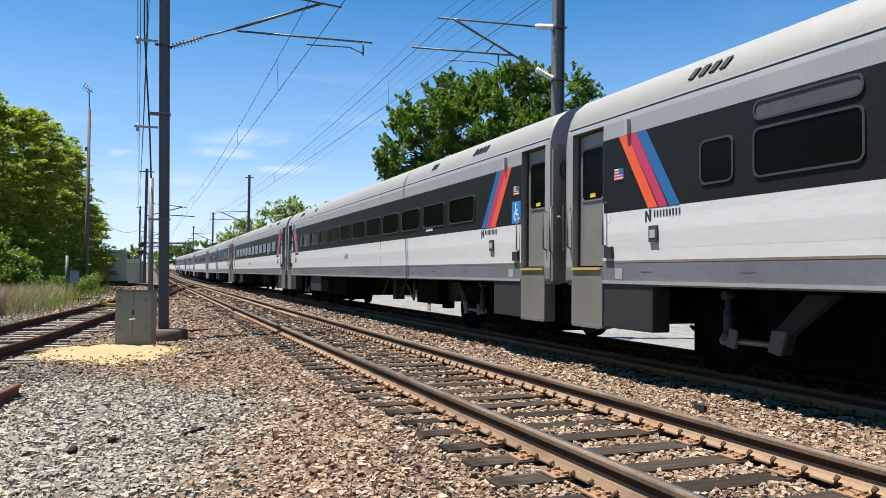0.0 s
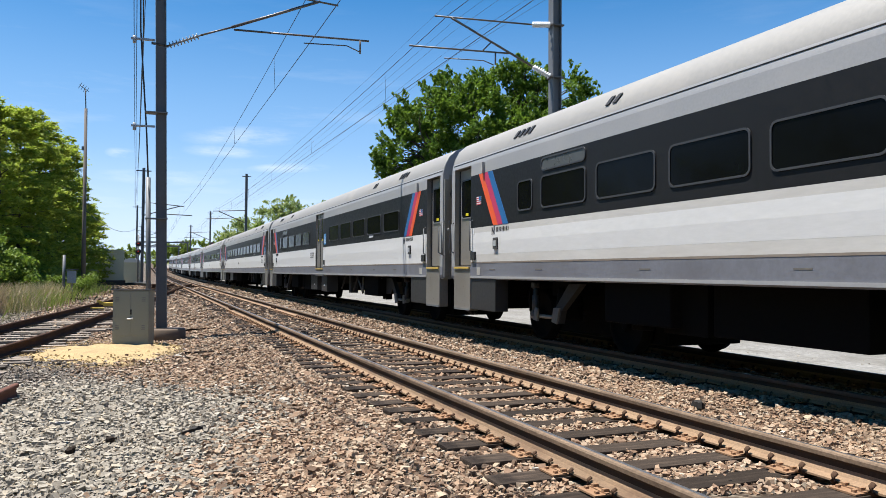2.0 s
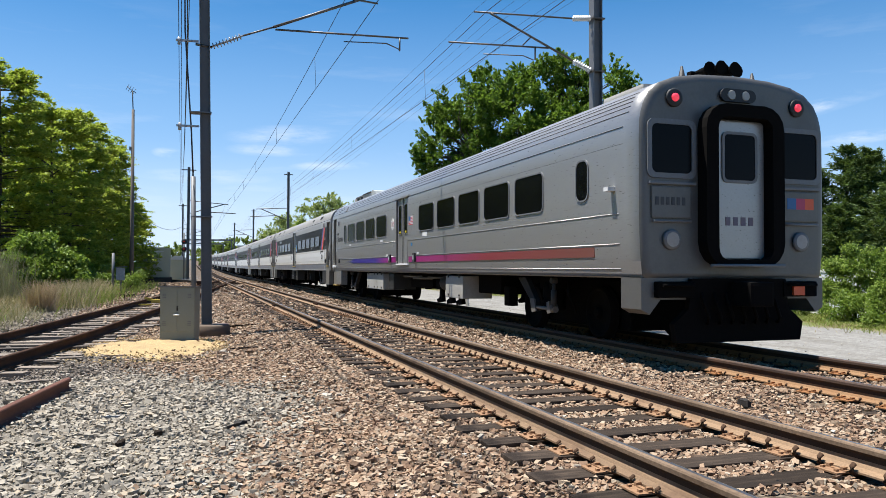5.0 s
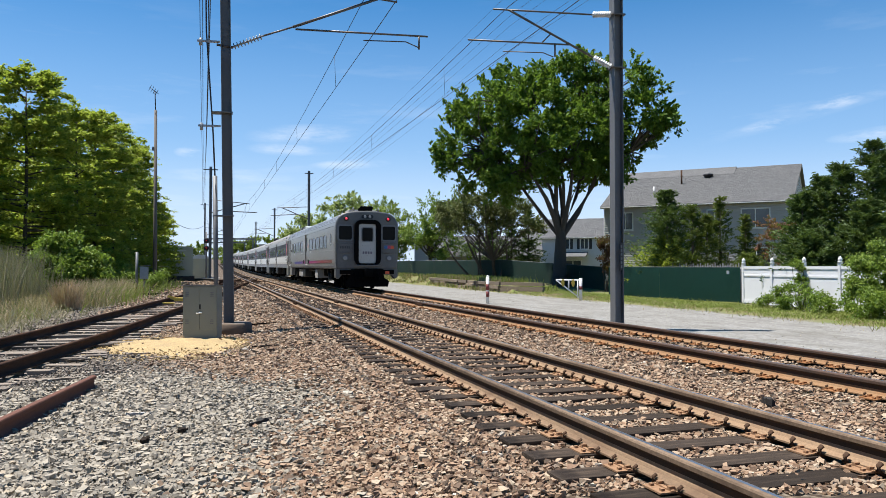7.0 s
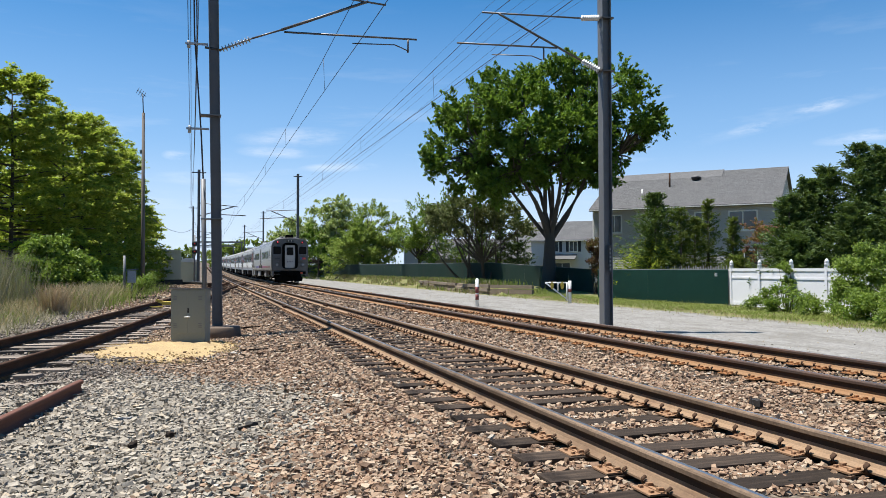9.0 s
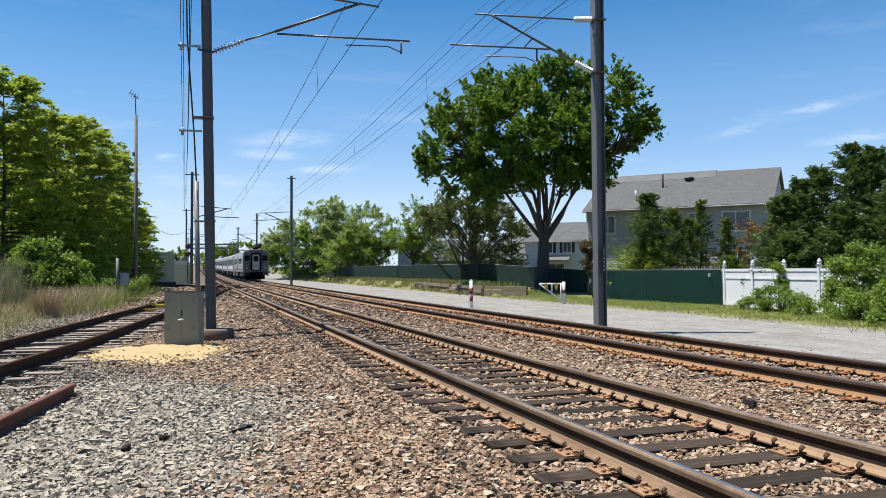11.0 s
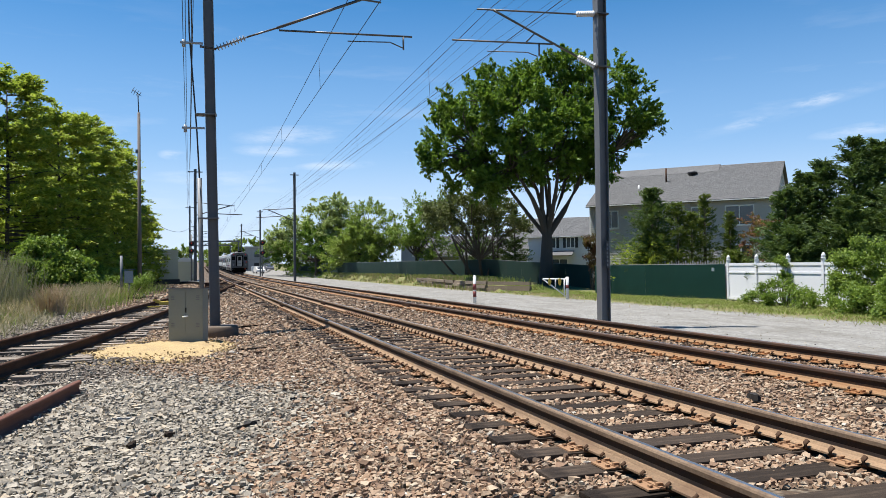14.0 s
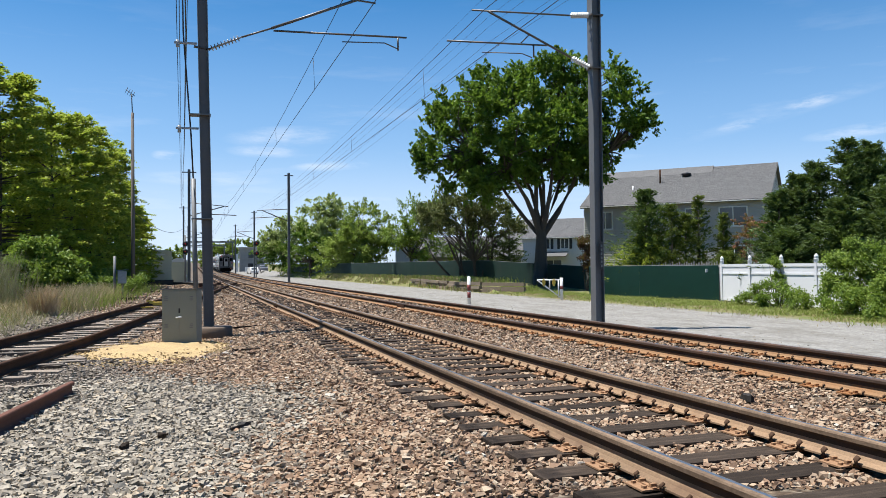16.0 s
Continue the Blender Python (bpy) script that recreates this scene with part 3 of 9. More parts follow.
def left_mast(x, y, h, detailed=True, base_z=-0.2, lean=0.0):
    t = thing("catenary_mast", (x, y, base_z), label="grey steel mast carrying a tubular overhead-line bracket" if detailed else "distant grey overhead-line mast", category="mast", group="overhead-line masts")
    leaning = [part("column", h_column(h, 0.225 if detailed else 0.27, 0.25, 0.018), M["pole"], t)]
    z = -base_z
    top = 7.02 + z
    if detailed:
        bm = add_turned(bmesh.new(), (0.07, -0.06, 0), (0, 0, 1), [(-0.1, 0.44), (0.24, 0.43), (0.27, 0.40)], 24)
        part("footing", bm, M["concrete"], t, "round concrete footing")
        insulator(t, (0.0, 0, 6.36 + z), (0.72, 0, 6.70 + z), M["insul_grey"], 9, 0.075)
        bars("tube", t, [((0.72, 0, 6.70 + z), (1.40, 0, 6.97 + z), 0.022), ((1.40, 0, 6.97 + z), (3.45, 0, 7.86 + z), 0.034), ((1.45, 0, 6.92 + z), (4.68, 0, 7.04 + z), 0.024),
                         ((4.46, 0, 7.04 + z), (4.46, 0, 6.70 + z), 0.022), ((0.04, 0, 6.36 + z), (-0.32, 0, 6.40 + z), 0.03)])
        part("steady_arm", tube([(4.46, 0, 6.74 + z), (4.12, 0, 6.86 + z), (3.07, 0, 6.80 + z)], 0.014, 6), M["arm"], t)
        insulator(t, (-0.04, 0, 8.12 + z), (0.72, 0, 8.0 + z), M["insul_grey"], 8, 0.075)
        bars("tube", t, [((0.72, 0, 8.0 + z), (3.9, 0, 7.82 + z), 0.024)])
        for zz in (2.68, 5.03):
            leaning.append(part("strap", box(-0.33, 0.135, -0.145, 0.145, zz, zz + 0.025), M["galv"], t))
        leaning.append(part("conduit", tube([(-0.27, 0, 0.0), (-0.27, 0, 3.6)], 0.055, 10), M["galv"], t, "grey conduit pipe"))
        leaning.append(part("cable", tube([(-0.27, 0, 3.6), (-0.3, 0, 4.6), (-0.42, 0, 6.9), (-0.42, 0, h)], 0.02, 6), M["wire"], t))
        for zz in (4.72, 6.65, 9.2):
            leaning.append(part("cable_bracket", add_tube(box(-0.62, -0.13, -0.03, 0.03, zz, zz + 0.04), [(-0.55, 0, zz - 0.08), (-0.55, 0, zz + 0.08)], 0.035, 8), M["insul_grey"], t))
    else:
        bars("tube", t, [((0.1, 0, 7.0), (3.4, 0, 8.0), 0.05), ((1.2, 0, 7.2), (4.6, 0, 7.1), 0.045), ((0.1, 0, 8.3), (3.8, 0, 8.0), 0.04)])
        part("crossarm", box(-0.7, 0.7, -0.05, 0.05, h - 0.35, h - 0.25), M["pole"], t)
    for ob in leaning:
        ob.rotation_euler = (0, radians(lean), 0)
    return t


def right_mast(x, y, h, detailed=True, base_z=-0.35):
    t = thing("catenary_mast", (x, y, base_z), label="grey steel mast with a braced overhead-line bracket and white insulators" if detailed else "distant grey overhead-line mast", category="mast", group="overhead-line masts")
    part("column", h_column(h, 0.27, 0.27, 0.02), M["pole"], t)
    z = -base_z
    if detailed:
        insulator(t, (-0.14, 0, 8.30 + z), (-0.74, 0, 8.23 + z), M["insul_white"], 8, 0.085)
        insulator(t, (-0.14, 0, 6.83 + z), (-0.72, 0, 7.06 + z), M["insul_white"], 8, 0.085)
        bars("tube", t, [((-0.74, 0, 8.23 + z), (-3.62, 0, 8.09 + z), 0.024), ((-0.72, 0, 7.06 + z), (-3.15, 0, 8.10 + z), 0.032), ((-1.45, 0, 7.34 + z), (-4.32, 0, 7.22 + z), 0.024),
                         ((-1.85, 0, 7.33 + z), (-1.85, 0, 6.98 + z), 0.024), ((-2.22, 0, 7.34 + z), (-1.98, 0, 7.58 + z), 0.018)])
        part("steady_arm", tube([(-1.9, 0, 6.97 + z), (-2.2, 0, 7.06 + z), (-3.35, 0, 7.0 + z)], 0.014, 6), M["arm"], t)
        for zz in (6.83, 8.30):
            part("clamp", box(-0.17, 0.2, -0.17, 0.17, zz + z - 0.04, zz + z), M["arm"], t)
        # pole marker plate: its digits stay plain bars
        pl = part("number_plate", box(0.0, 0.09, -0.158, -0.15, 1.6, 2.35), M["wire"], t, "narrow dark marker plate")
        for k in range(6):
            part("bar", box(0.02, 0.07, -0.162, -0.158, 1.66 + 0.11 * k, 1.73 + 0.11 * k), M["galv"], pl)
    else:
        bars("tube", t, [((-0.1, 0, 8.6), (-3.6, 0, 8.4), 0.04), ((-0.1, 0, 7.2), (-3.0, 0, 8.4), 0.05), ((-1.4, 0, 7.7), (-4.3, 0, 7.5), 0.04)])
        part("crossarm", box(-0.5, 0.5, -0.05, 0.05, h - 0.35, h - 0.25), M["pole"], t)
    return t


left_mast(0.37, 17.8, 11.5, lean=-1.05)
left_mast(-0.25, 80, 11.7, False)
left_mast(-1.35, 138, 12.6, False)
left_mast(-0.9, 200, 12.6, False)
right_mast(10.6, 18.3, 11.8)
right_mast(10.65, 88, 12.8, False)
right_mast(10.75, 140, 12.3, False)
right_mast(9.9, 186, 12.4, False)


def wire(pts, r, label, sag=0.0, seg=10):
    bm = bmesh.new()
    out = []
    for (a, b) in zip(pts, pts[1:]):
        a, b = Vector(a), Vector(b)
        for i in range(seg):
            k = i / seg
            p = a.lerp(b, k)
            p.z -= sag * 4 * k * (1 - k)
            out.append(p)
    out.append(Vector(pts[-1]))
    add_tube(bm, out, r, 6)
    return solo("overhead_wire", bm, M["wire"], label, "wire", "overhead wires")


def catenary(cx, ys, zc, zm, sway):
    """Contact wire, messenger and droppers of one track; ys are the supports."""
    con = [(cx + (sway if i % 2 else -sway), y, zc + climb(y)) for i, y in enumerate(ys)]
    mes = [(cx + (sway if i % 2 else -sway) * 0.6, y, zm + climb(y)) for i, y in enumerate(ys)]
    wire(con, 0.009, "thin dark contact wire above the track", 0.03)
    wire(mes, 0.009, "sagging dark messenger wire above the track", 0.62)
    for (a, b), (c, d) in zip(zip(con, con[1:]), zip(mes, mes[1:])):
        for k in (0.08, 0.25, 0.42, 0.58, 0.75, 0.92):
            p, q = Vector(a).lerp(Vector(b), k), Vector(c).lerp(Vector(d), k)
            q.z -= 0.62 * 4 * k * (1 - k)
            solo("dropper", tube([p, q], 0.006, 4), M["wire"], "thin vertical dropper wire between overhead wires", "wire", "droppers")


catenary(3.45, [-44, 17.8, 80, 138, 200, 262], 6.80, 7.95, 0.12)
catenary(7.28, [-44, 18.3, 88, 140, 186, 246], 7.00, 8.15, 0.12)
wire([(0.0, -44, 7.5), (-0.12, 17.8, 6.68), (-0.8, 80, 11.9), (-1.7, 138, 12.2)], 0.014, "dark feeder cable strung along the masts", 0.8)
for dx, z0 in ((-0.28, 9.0), (-0.36, 9.05), (-0.05, 9.7)):
    wire([(dx, -44, z0), (dx, 17.8, z0), (-0.45 + dx - 0.25, 80, 12.2), (-1.4 + dx, 138, 12.4), (-1.1, 200, 12.5)], 0.011, "dark feeder cable strung along the masts", 0.9)
for dx, dz in ((-0.14, 0.12), (0.12, -0.24), (0.18, -0.45), (0.10, -0.92), (0.32, -1.02)):
    wire([(7.28 + dx, y, 8.15 + dz + climb(y)) for y in (-44, 18.3, 88, 140, 186)], 0.0034, "thin dark wire beside the far track's overhead line", 0.5)


# ---- train ----
M["car_white"] = surface("car_white_paint", (0.7015, 0.6913, 0.6683), 0.06, 0.6, 20, 0.38, 0.0, 0.03, 0.001, stain=(0.5888, 0.5760, 0.5504), stain_scale=0.5, stain_amount=0.3, stretch=(1, 0.25, 1.2))
M["car_dark"] = surface("car_charcoal_band", (0.0162, 0.0162, 0.0162), 0.15, 0.8, 20, 0.45, 0.0, 0.03, 0.001, spec=0.18)
M["car_sill"] = surface("car_grey_sill", (0.2079, 0.2121, 0.2365), 0.12, 0.8, 20, 0.45, 0.2, 0.05, 0.001, stain=(0.1408, 0.1280, 0.1280))
M["car_cream"] = surface("car_cream_dusty_paint", (0.6074, 0.5861, 0.5439), 0.08, 0.6, 20, 0.42, 0.0, 0.03, 0.001, stain=(0.4625, 0.4250, 0.3750), stain_scale=0.5, stain_amount=0.4, stretch=(1, 0.25, 1.2))
M["grime"] = surface("brown_road_grime", (0.21, 0.17, 0.13), 0.3, 1.0, 20, 0.8, 0.0, 0.05, stain=(0.30, 0.26, 0.22), stain_scale=0.6, stretch=(1, 0.3, 1))
M["bracket"] = surface("dusty_grey_brown_steel", (0.16, 0.145, 0.125), 0.3, 3, 20, 0.75, 0.1, 0.1)
M["car_silver"] = surface("car_brushed_aluminium", (0.3660, 0.3636, 0.3599), 0.08, 0.7, 30, 0.45, 0.12, 0.03, 0.001, stain=(0.4636, 0.4392, 0.4148), stain_scale=0.6, stain_amount=0.35)
M["car_roof"] = surface("car_dusty_roof", (0.2861, 0.2764, 0.2571), 0.10, 0.7, 18, 0.62, 0.1, 0.05, 0.002, stain=(0.3880, 0.3589, 0.3201), stain_scale=0.7, stain_amount=0.4)
M["stainless"] = surface("car_stainless_steel", (0.4212, 0.4095, 0.3966), 0.07, 0.6, 25, 0.34, 0.55, 0.03, 0.001, stain=(0.3960, 0.3720, 0.3480), stain_scale=0.6, stain_amount=0.35, stretch=(1, 0.3, 2))
# darker copy of the stainless, with the end face's shade in its colour
M["face_steel"] = surface("shaded_face_steel", (0.155, 0.15, 0.14), 0.1, 0.8, 25, 0.45, 0.35, 0.04, 0.001, stain=(0.07, 0.065, 0.06), stain_scale=1.0, stain_amount=0.4)
M["door_steel"] = surface("car_door_steel", (0.3629, 0.3387, 0.3024), 0.1, 1.0, 30, 0.35, 0.5, 0.03, 0.001, stain=(0.2640, 0.2280, 0.1800), stain_scale=1.2)
# grime taken almost to black, so the shade under the floor is painted in
M["under"] = surface("underframe_grime_and_shade", (0.007, 0.0065, 0.006), 0.3, 2, 20, 0.95, 0.0, 0.2, spec=0.06)
M["skirt"] = surface("dark_grey_skirt", (0.034, 0.0335, 0.033), 0.15, 1.5, 20, 0.5, 0.1, 0.05)
M["equip_grey"] = surface("grey_equipment_box", (0.4400, 0.4235, 0.3850), 0.12, 1.5, 20, 0.55, 0.0, 0.05, stain=(0.26, 0.225, 0.185))
M["unit_pale"] = surface("pale_unit_paint", (0.42, 0.44, 0.43), 0.08, 1.0, 20, 0.5, 0, 0.03)
M["damper"] = surface("dusty_damper", (0.055, 0.052, 0.05), 0.3, 3, 20, 0.7, 0.1, 0.1)
# truck steel, also darkened to paint in the shade below the body
M["truck_grey"] = surface("shaded_truck_steel", (0.0198, 0.0180, 0.0162), 0.3, 3, 20, 0.75, 0.1, 0.1)
M["car_glass"] = surface("dark_car_glass", (0.004, 0.0045, 0.005), 0.1, 1, 5, 0.10, 0.0, 0, spec=0.08)
M["gasket"] = surface("black_rubber", (0.018, 0.018, 0.019), 0.2, 3, 30, 0.6, 0, 0)
M["win_frame"] = surface("grey_window_rubber", (0.045, 0.046, 0.048), 0.15, 3, 30, 0.5, 0, 0)
M["orange"] = surface("orange_stripe_paint", (0.8554, 0.1166, 0.0324), 0.05, 1, 20, 0.4, 0, 0)
M["magenta"] = surface("magenta_stripe_paint", (0.5400, 0.0420, 0.1200), 0.05, 1, 20, 0.4, 0, 0)
M["blue"] = surface("blue_stripe_paint", (0.0240, 0.1380, 0.3480), 0.05, 1, 20, 0.4, 0, 0)
M["yellow"] = surface("yellow_step_edge", (0.60, 0.40, 0.08), 0.15, 3, 30, 0.5, 0, 0.05, stain=(0.40, 0.33, 0.22), stain_scale=2.0)
M["sign_blue"] = surface("sign_blue", (0.02, 0.24, 0.58), 0.05, 1, 20, 0.4, 0, 0)
M["sign_white"] = surface("sign_white", (0.78, 0.78, 0.77), 0.05, 1, 20, 0.5, 0, 0)
M["sign_red"] = surface("sign_red", (0.55, 0.05, 0.06), 0.05, 1, 20, 0.5, 0, 0)
M["letter"] = surface("dark_lettering", (0.04, 0.04, 0.045), 0.05, 1, 20, 0.5, 0, 0)
M["label_yellow"] = surface("label_yellow", (0.75, 0.62, 0.02), 0.05, 1, 20, 0.5, 0, 0)
M["digit_mauve"] = surface("faded_mauve_digits", (0.16, 0.13, 0.17), 0.1, 1, 20, 0.5, 0, 0)
M["concert"] = surface("grey_bellows_rubber", (0.09, 0.088, 0.085), 0.15, 2, 20, 0.7, 0, 0.1)


def glow(name, colour, strength):
    m, n, l, b = nodes_of(name)
    b.inputs["Base Color"].default_value = (*colour, 1)
    b.inputs["Emission Color"].default_value = (*colour, 1)
    b.inputs["Emission Strength"].default_value = strength
    b.inputs["Roughness"].default_value = 0.2
    return m


M["red_lamp"] = glow("red_tail_light", (0.75, 0.05, 0.08), 0.4)
M["frost"] = surface("frosted_grey_pane", (0.085, 0.09, 0.088), 0.1, 1, 5, 0.3, 0.0, 0, spec=0.35)
M["signal_red"] = glow("red_signal_light", (0.55, 0.01, 0.01), 0.35)


def stripes_mat():
    """The lower stripe of the cab car: blue runs through purple and magenta to orange along its length."""
    m, n, l, b = nodes_of("cab_car_stripe")
    sep = n.new("ShaderNodeSeparateXYZ")
    l.new(n.new("ShaderNodeTexCoord").outputs["Object"], sep.inputs[0])
    f = maprange(n, l, sep.outputs["Y"], 20.0, 1.0)
    l.new(ramp(n, l, f, [(0.0, (0.024, 0.022, 0.186)), (0.25, (0.041, 0.022, 0.198)), (0.34, (0.264, 0.018, 0.168)), (0.62, (0.24, 0.02, 0.10)), (0.76, (0.20, 0.03, 0.035)), (1.0, (0.15, 0.055, 0.04))]), b.inputs["Base Color"])
    b.inputs["Roughness"].default_value = 0.4
    return m


M["cab_stripe"] = stripes_mat()
W = 1.57                           # half the body's width
CAR = 23.2
PITCH = 23.7
# half section of the body, (half width, height over the rail) from sill to crown
BODY = [(1.55, 1.04), (W, 1.10), (W, 1.28), (W, 1.355), (W, 2.0), (W, 2.99), (1.565, 3.20), (1.54, 3.32), (1.505, 3.434), (1.42, 3.593), (1.25, 3.734), (1.0, 3.83), (0.6, 3.892), (0.0, 3.918)]


CAB_BODY = [(1.505, 1.04), (1.525, 1.10), (1.545, 1.28), (1.552, 1.355), (1.566, 1.72), (W, 2.0), (W, 2.95), (1.562, 3.20), (1.54, 3.32), (1.505, 3.434), (1.42, 3.593), (1.25, 3.734), (1.0, 3.83), (0.6, 3.892), (0.0, 3.918)]


def shell(length, doors, paint, ends, body=BODY):
    """The car's skin, open at the doors. doors: (y0, y1, recess); paint(i, y) gives the slot of strip i of the section."""
    bm = bmesh.new()
    cuts = sorted({0.0, length, *ends, *(v for d in doors for v in d[:2])})
    side = [body, [(-a, b) for a, b in body]]
    for k, sec in enumerate(side):
        grid = [[bm.verts.new((-a, y, b)) for a, b in sec] for y in cuts]
        for j in range(len(cuts) - 1):
            mid = (cuts[j] + cuts[j + 1]) / 2
            hole = any(d[0] <= mid <= d[1] for d in doors)
            for i in range(len(sec) - 1):
                if hole and 1.27 < sec[i][1] and sec[i + 1][1] < 3.21:
                    continue
                f = bm.faces.new((grid[j][i], grid[j + 1][i], grid[j + 1][i + 1], grid[j][i + 1]))
                f.material_index = paint(i, mid)
                f.smooth = i >= 6 or (body is CAB_BODY and 2 <= i)
        s = -1 if k == 0 else 1
        for y0, y1, rec in doors:
            x0, x1 = s * W, s * (W - rec)
            z0, z1 = 1.28, 3.20
            for q in (((x0, y0, z0), (x1, y0, z0), (x1, y0, z1), (x0, y0, z1)), ((x0, y1, z0), (x0, y1, z1), (x1, y1, z1), (x1, y1, z0)),
                      ((x0, y0, z0), (x0, y1, z0), (x1, y1, z0), (x1, y0, z0)), ((x0, y0, z1), (x1, y0, z1), (x1, y1, z1), (x0, y1, z1))):
                bm.faces.new([bm.verts.new(p) for p in q]).material_index = 4
    for y in (0.0, length):
        ring = [bm.verts.new((-a, y, b)) for a, b in body] + [bm.verts.new((a, y, b)) for a, b in body[-2::-1]]
        bm.faces.new(ring).material_index = 3
    floor = [bm.verts.new(p) for p in ((-1.55, 0, 1.06), (1.55, 0, 1.06), (1.55, length, 1.06), (-1.55, length, 1.06))]
    bm.faces.new(floor).material_index = 5
    bmesh.ops.remove_doubles(bm, verts=bm.verts, dist=0.0005)
    return fixed(bm)


def rounded(y0, y1, z0, z1, r, n=4):
    out = []
    for cy, cz, a0 in ((y1 - r, z1 - r, 0), (y0 + r, z1 - r, 90), (y0 + r, z0 + r, 180), (y1 - r, z0 + r, 270)):
        for i in range(n + 1):
            a = radians(a0 + 90 * i / n)
            out.append((cy + r * math.cos(a), cz + r * math.sin(a)))
    return out


def frame_ring(outer, inner, place, depth):
    bm = bmesh.new()
    n = len(outer)
    a = [bm.verts.new(place(u, v, depth)) for u, v in outer]
    b = [bm.verts.new(place(u, v, depth)) for u, v in inner]
    c = [bm.verts.new(place(u, v, 0)) for u, v in outer]
    d = [bm.verts.new(place(u, v, 0)) for u, v in inner]
    for i in range(n):
        k = (i + 1) % n
        for q in ((a[i], a[k], b[k], b[i]), (c[i], c[k], a[k], a[i]), (b[i], b[k], d[k], d[i])):
            bm.faces.new(q)
    return fixed(bm)


CAR_CACHE = {}


def shared(key, make, mats):
    if key not in CAR_CACHE:
        CAR_CACHE[key] = mesh_of(key[0], make(), mats)
    return CAR_CACHE[key]


def hang(name, data, parent, loc=(0, 0, 0), label=""):
    ob = new(name, data)
    ob.parent = parent
    ob.location = loc
    return tagged(ob, label)


def side_window(parent, s, y0, y1, z0, z1, x=W, frame_mat=None, r=0.07, glass="car_glass", edge=0.024):
    """A fixed window on side s: dark pane in a raised frame."""
    w, h = round(y1 - y0, 3), round(z1 - z0, 3)
    fm = frame_mat or M["win_frame"]
    put = lambda u, v, d: (s * d, u, v)
    pane = shared(("window", w, h, s, r, glass), lambda: fixed(add_prism(bmesh.new(), rounded(0.02, w - 0.02, 0.02, h - 0.02, r), put, 0.006)), M[glass])
    ring = shared(("window_frame", w, h, s, fm.name, r, edge), lambda: frame_ring(rounded(0, w, 0, h, r + 0.02), rounded(edge, w - edge, edge, h - edge, r), put, 0.016), fm)
    p = hang("window", pane, parent, (s * x, y0, z0))
    hang("window_frame", ring, p)


def door_leaf(parent, s, y0, y1, z0, z1, x, win, mat, label=""):
    bm = bmesh.new()
    a, b = sorted((s * x, s * (x - 0.05)))
    add_box(bm, a, b, y0, y1, z0, z1, 0, 0.008)
    d = part("door", bm, mat, parent, label)
    for v in (y0, y1):
        part("door_seal", box(*sorted((s * (x - 0.03), s * (x + 0.012))), v - 0.016, v + 0.016, z0, z1, 0.004), M["gasket"], d, "black rubber door seal")
    if win:
        wy0, wy1, wz0, wz1 = win
        put = lambda u, v, dd: (s * (x + dd), u, v)
        part("window", fixed(add_prism(bmesh.new(), rounded(wy0, wy1, wz0, wz1, 0.06), put, 0.006)), M["car_glass"], d)
        part("window_frame", frame_ring(rounded(wy0 - 0.025, wy1 + 0.025, wz0 - 0.025, wz1 + 0.025, 0.08), rounded(wy0, wy1, wz0, wz1, 0.06), put, 0.014), M["galv"], d)
        part("label", fixed(add_prism(bmesh.new(), [((wy0 + wy1) / 2 - 0.065, wz0 + 0.03), ((wy0 + wy1) / 2 + 0.065, wz0 + 0.03), ((wy0 + wy1) / 2 + 0.065, wz0 + 0.085), ((wy0 + wy1) / 2 - 0.065, wz0 + 0.085)], lambda u, v, dd: (s * (x + 0.008 + dd), u, v), 0.003)), M["label_yellow"], d)
    return d


def flat(name, parent, s, outline, mat, x=W, proud=0.005, label=""):
    return part(name, fixed(add_prism(bmesh.new(), outline, lambda u, v, d: (s * (x + d), u, v), proud)), mat, parent, label)


def rect(y0, y1, z0, z1):
    return [(y0, z0), (y1, z0), (y1, z1), (y0, z1)]


def word_bars(parent, s, y0, y1, z0, z1, n, mat, x=W):
    """Lettering of a trade mark, as plain upright bars."""
    w = (y1 - y0) / n
    for i in range(n):
        flat("bar", parent, s, rect(y0 + i * w, y0 + (i + 0.42) * w, z0, z1), mat, x, 0.006)


def number(parent, txt, s, y, z, size, mat, x=W):
    c = bpy.data.curves.new("number", "FONT")
    c.body, c.size, c.extrude, c.align_x = txt, size, 0.003, "LEFT"
    ob = new("number", c)
    ob.parent = parent
    ob.matrix_basis = Matrix(((0, 0, -1, s * (x + 0.004)), (-1, 0, 0, y), (0, 1, 0, z), (0, 0, 0, 1))) if s < 0 else Matrix(((0, 0, 1, s * (x + 0.004)), (1, 0, 0, y), (0, 1, 0, z), (0, 0, 0, 1)))
    c.materials.append(mat)


def wheel_bm():
    bm = bmesh.new()
    add_turned(bm, (-0.07, 0, 0), (1, 0, 0), [(0.03, 0.10), (0.05, 0.36), (0.0, 0.37), (0.0, 0.425), (0.11, 0.435), (0.115, 0.455), (0.14, 0.455), (0.14, 0.37), (0.09, 0.36), (0.11, 0.10)], 28)
    add_turned(bm, (-0.12, 0, 0), (1, 0, 0), [(0, 0.07), (0.03, 0.10), (0.24, 0.10), (0.26, 0.07)], 16)
    return bm


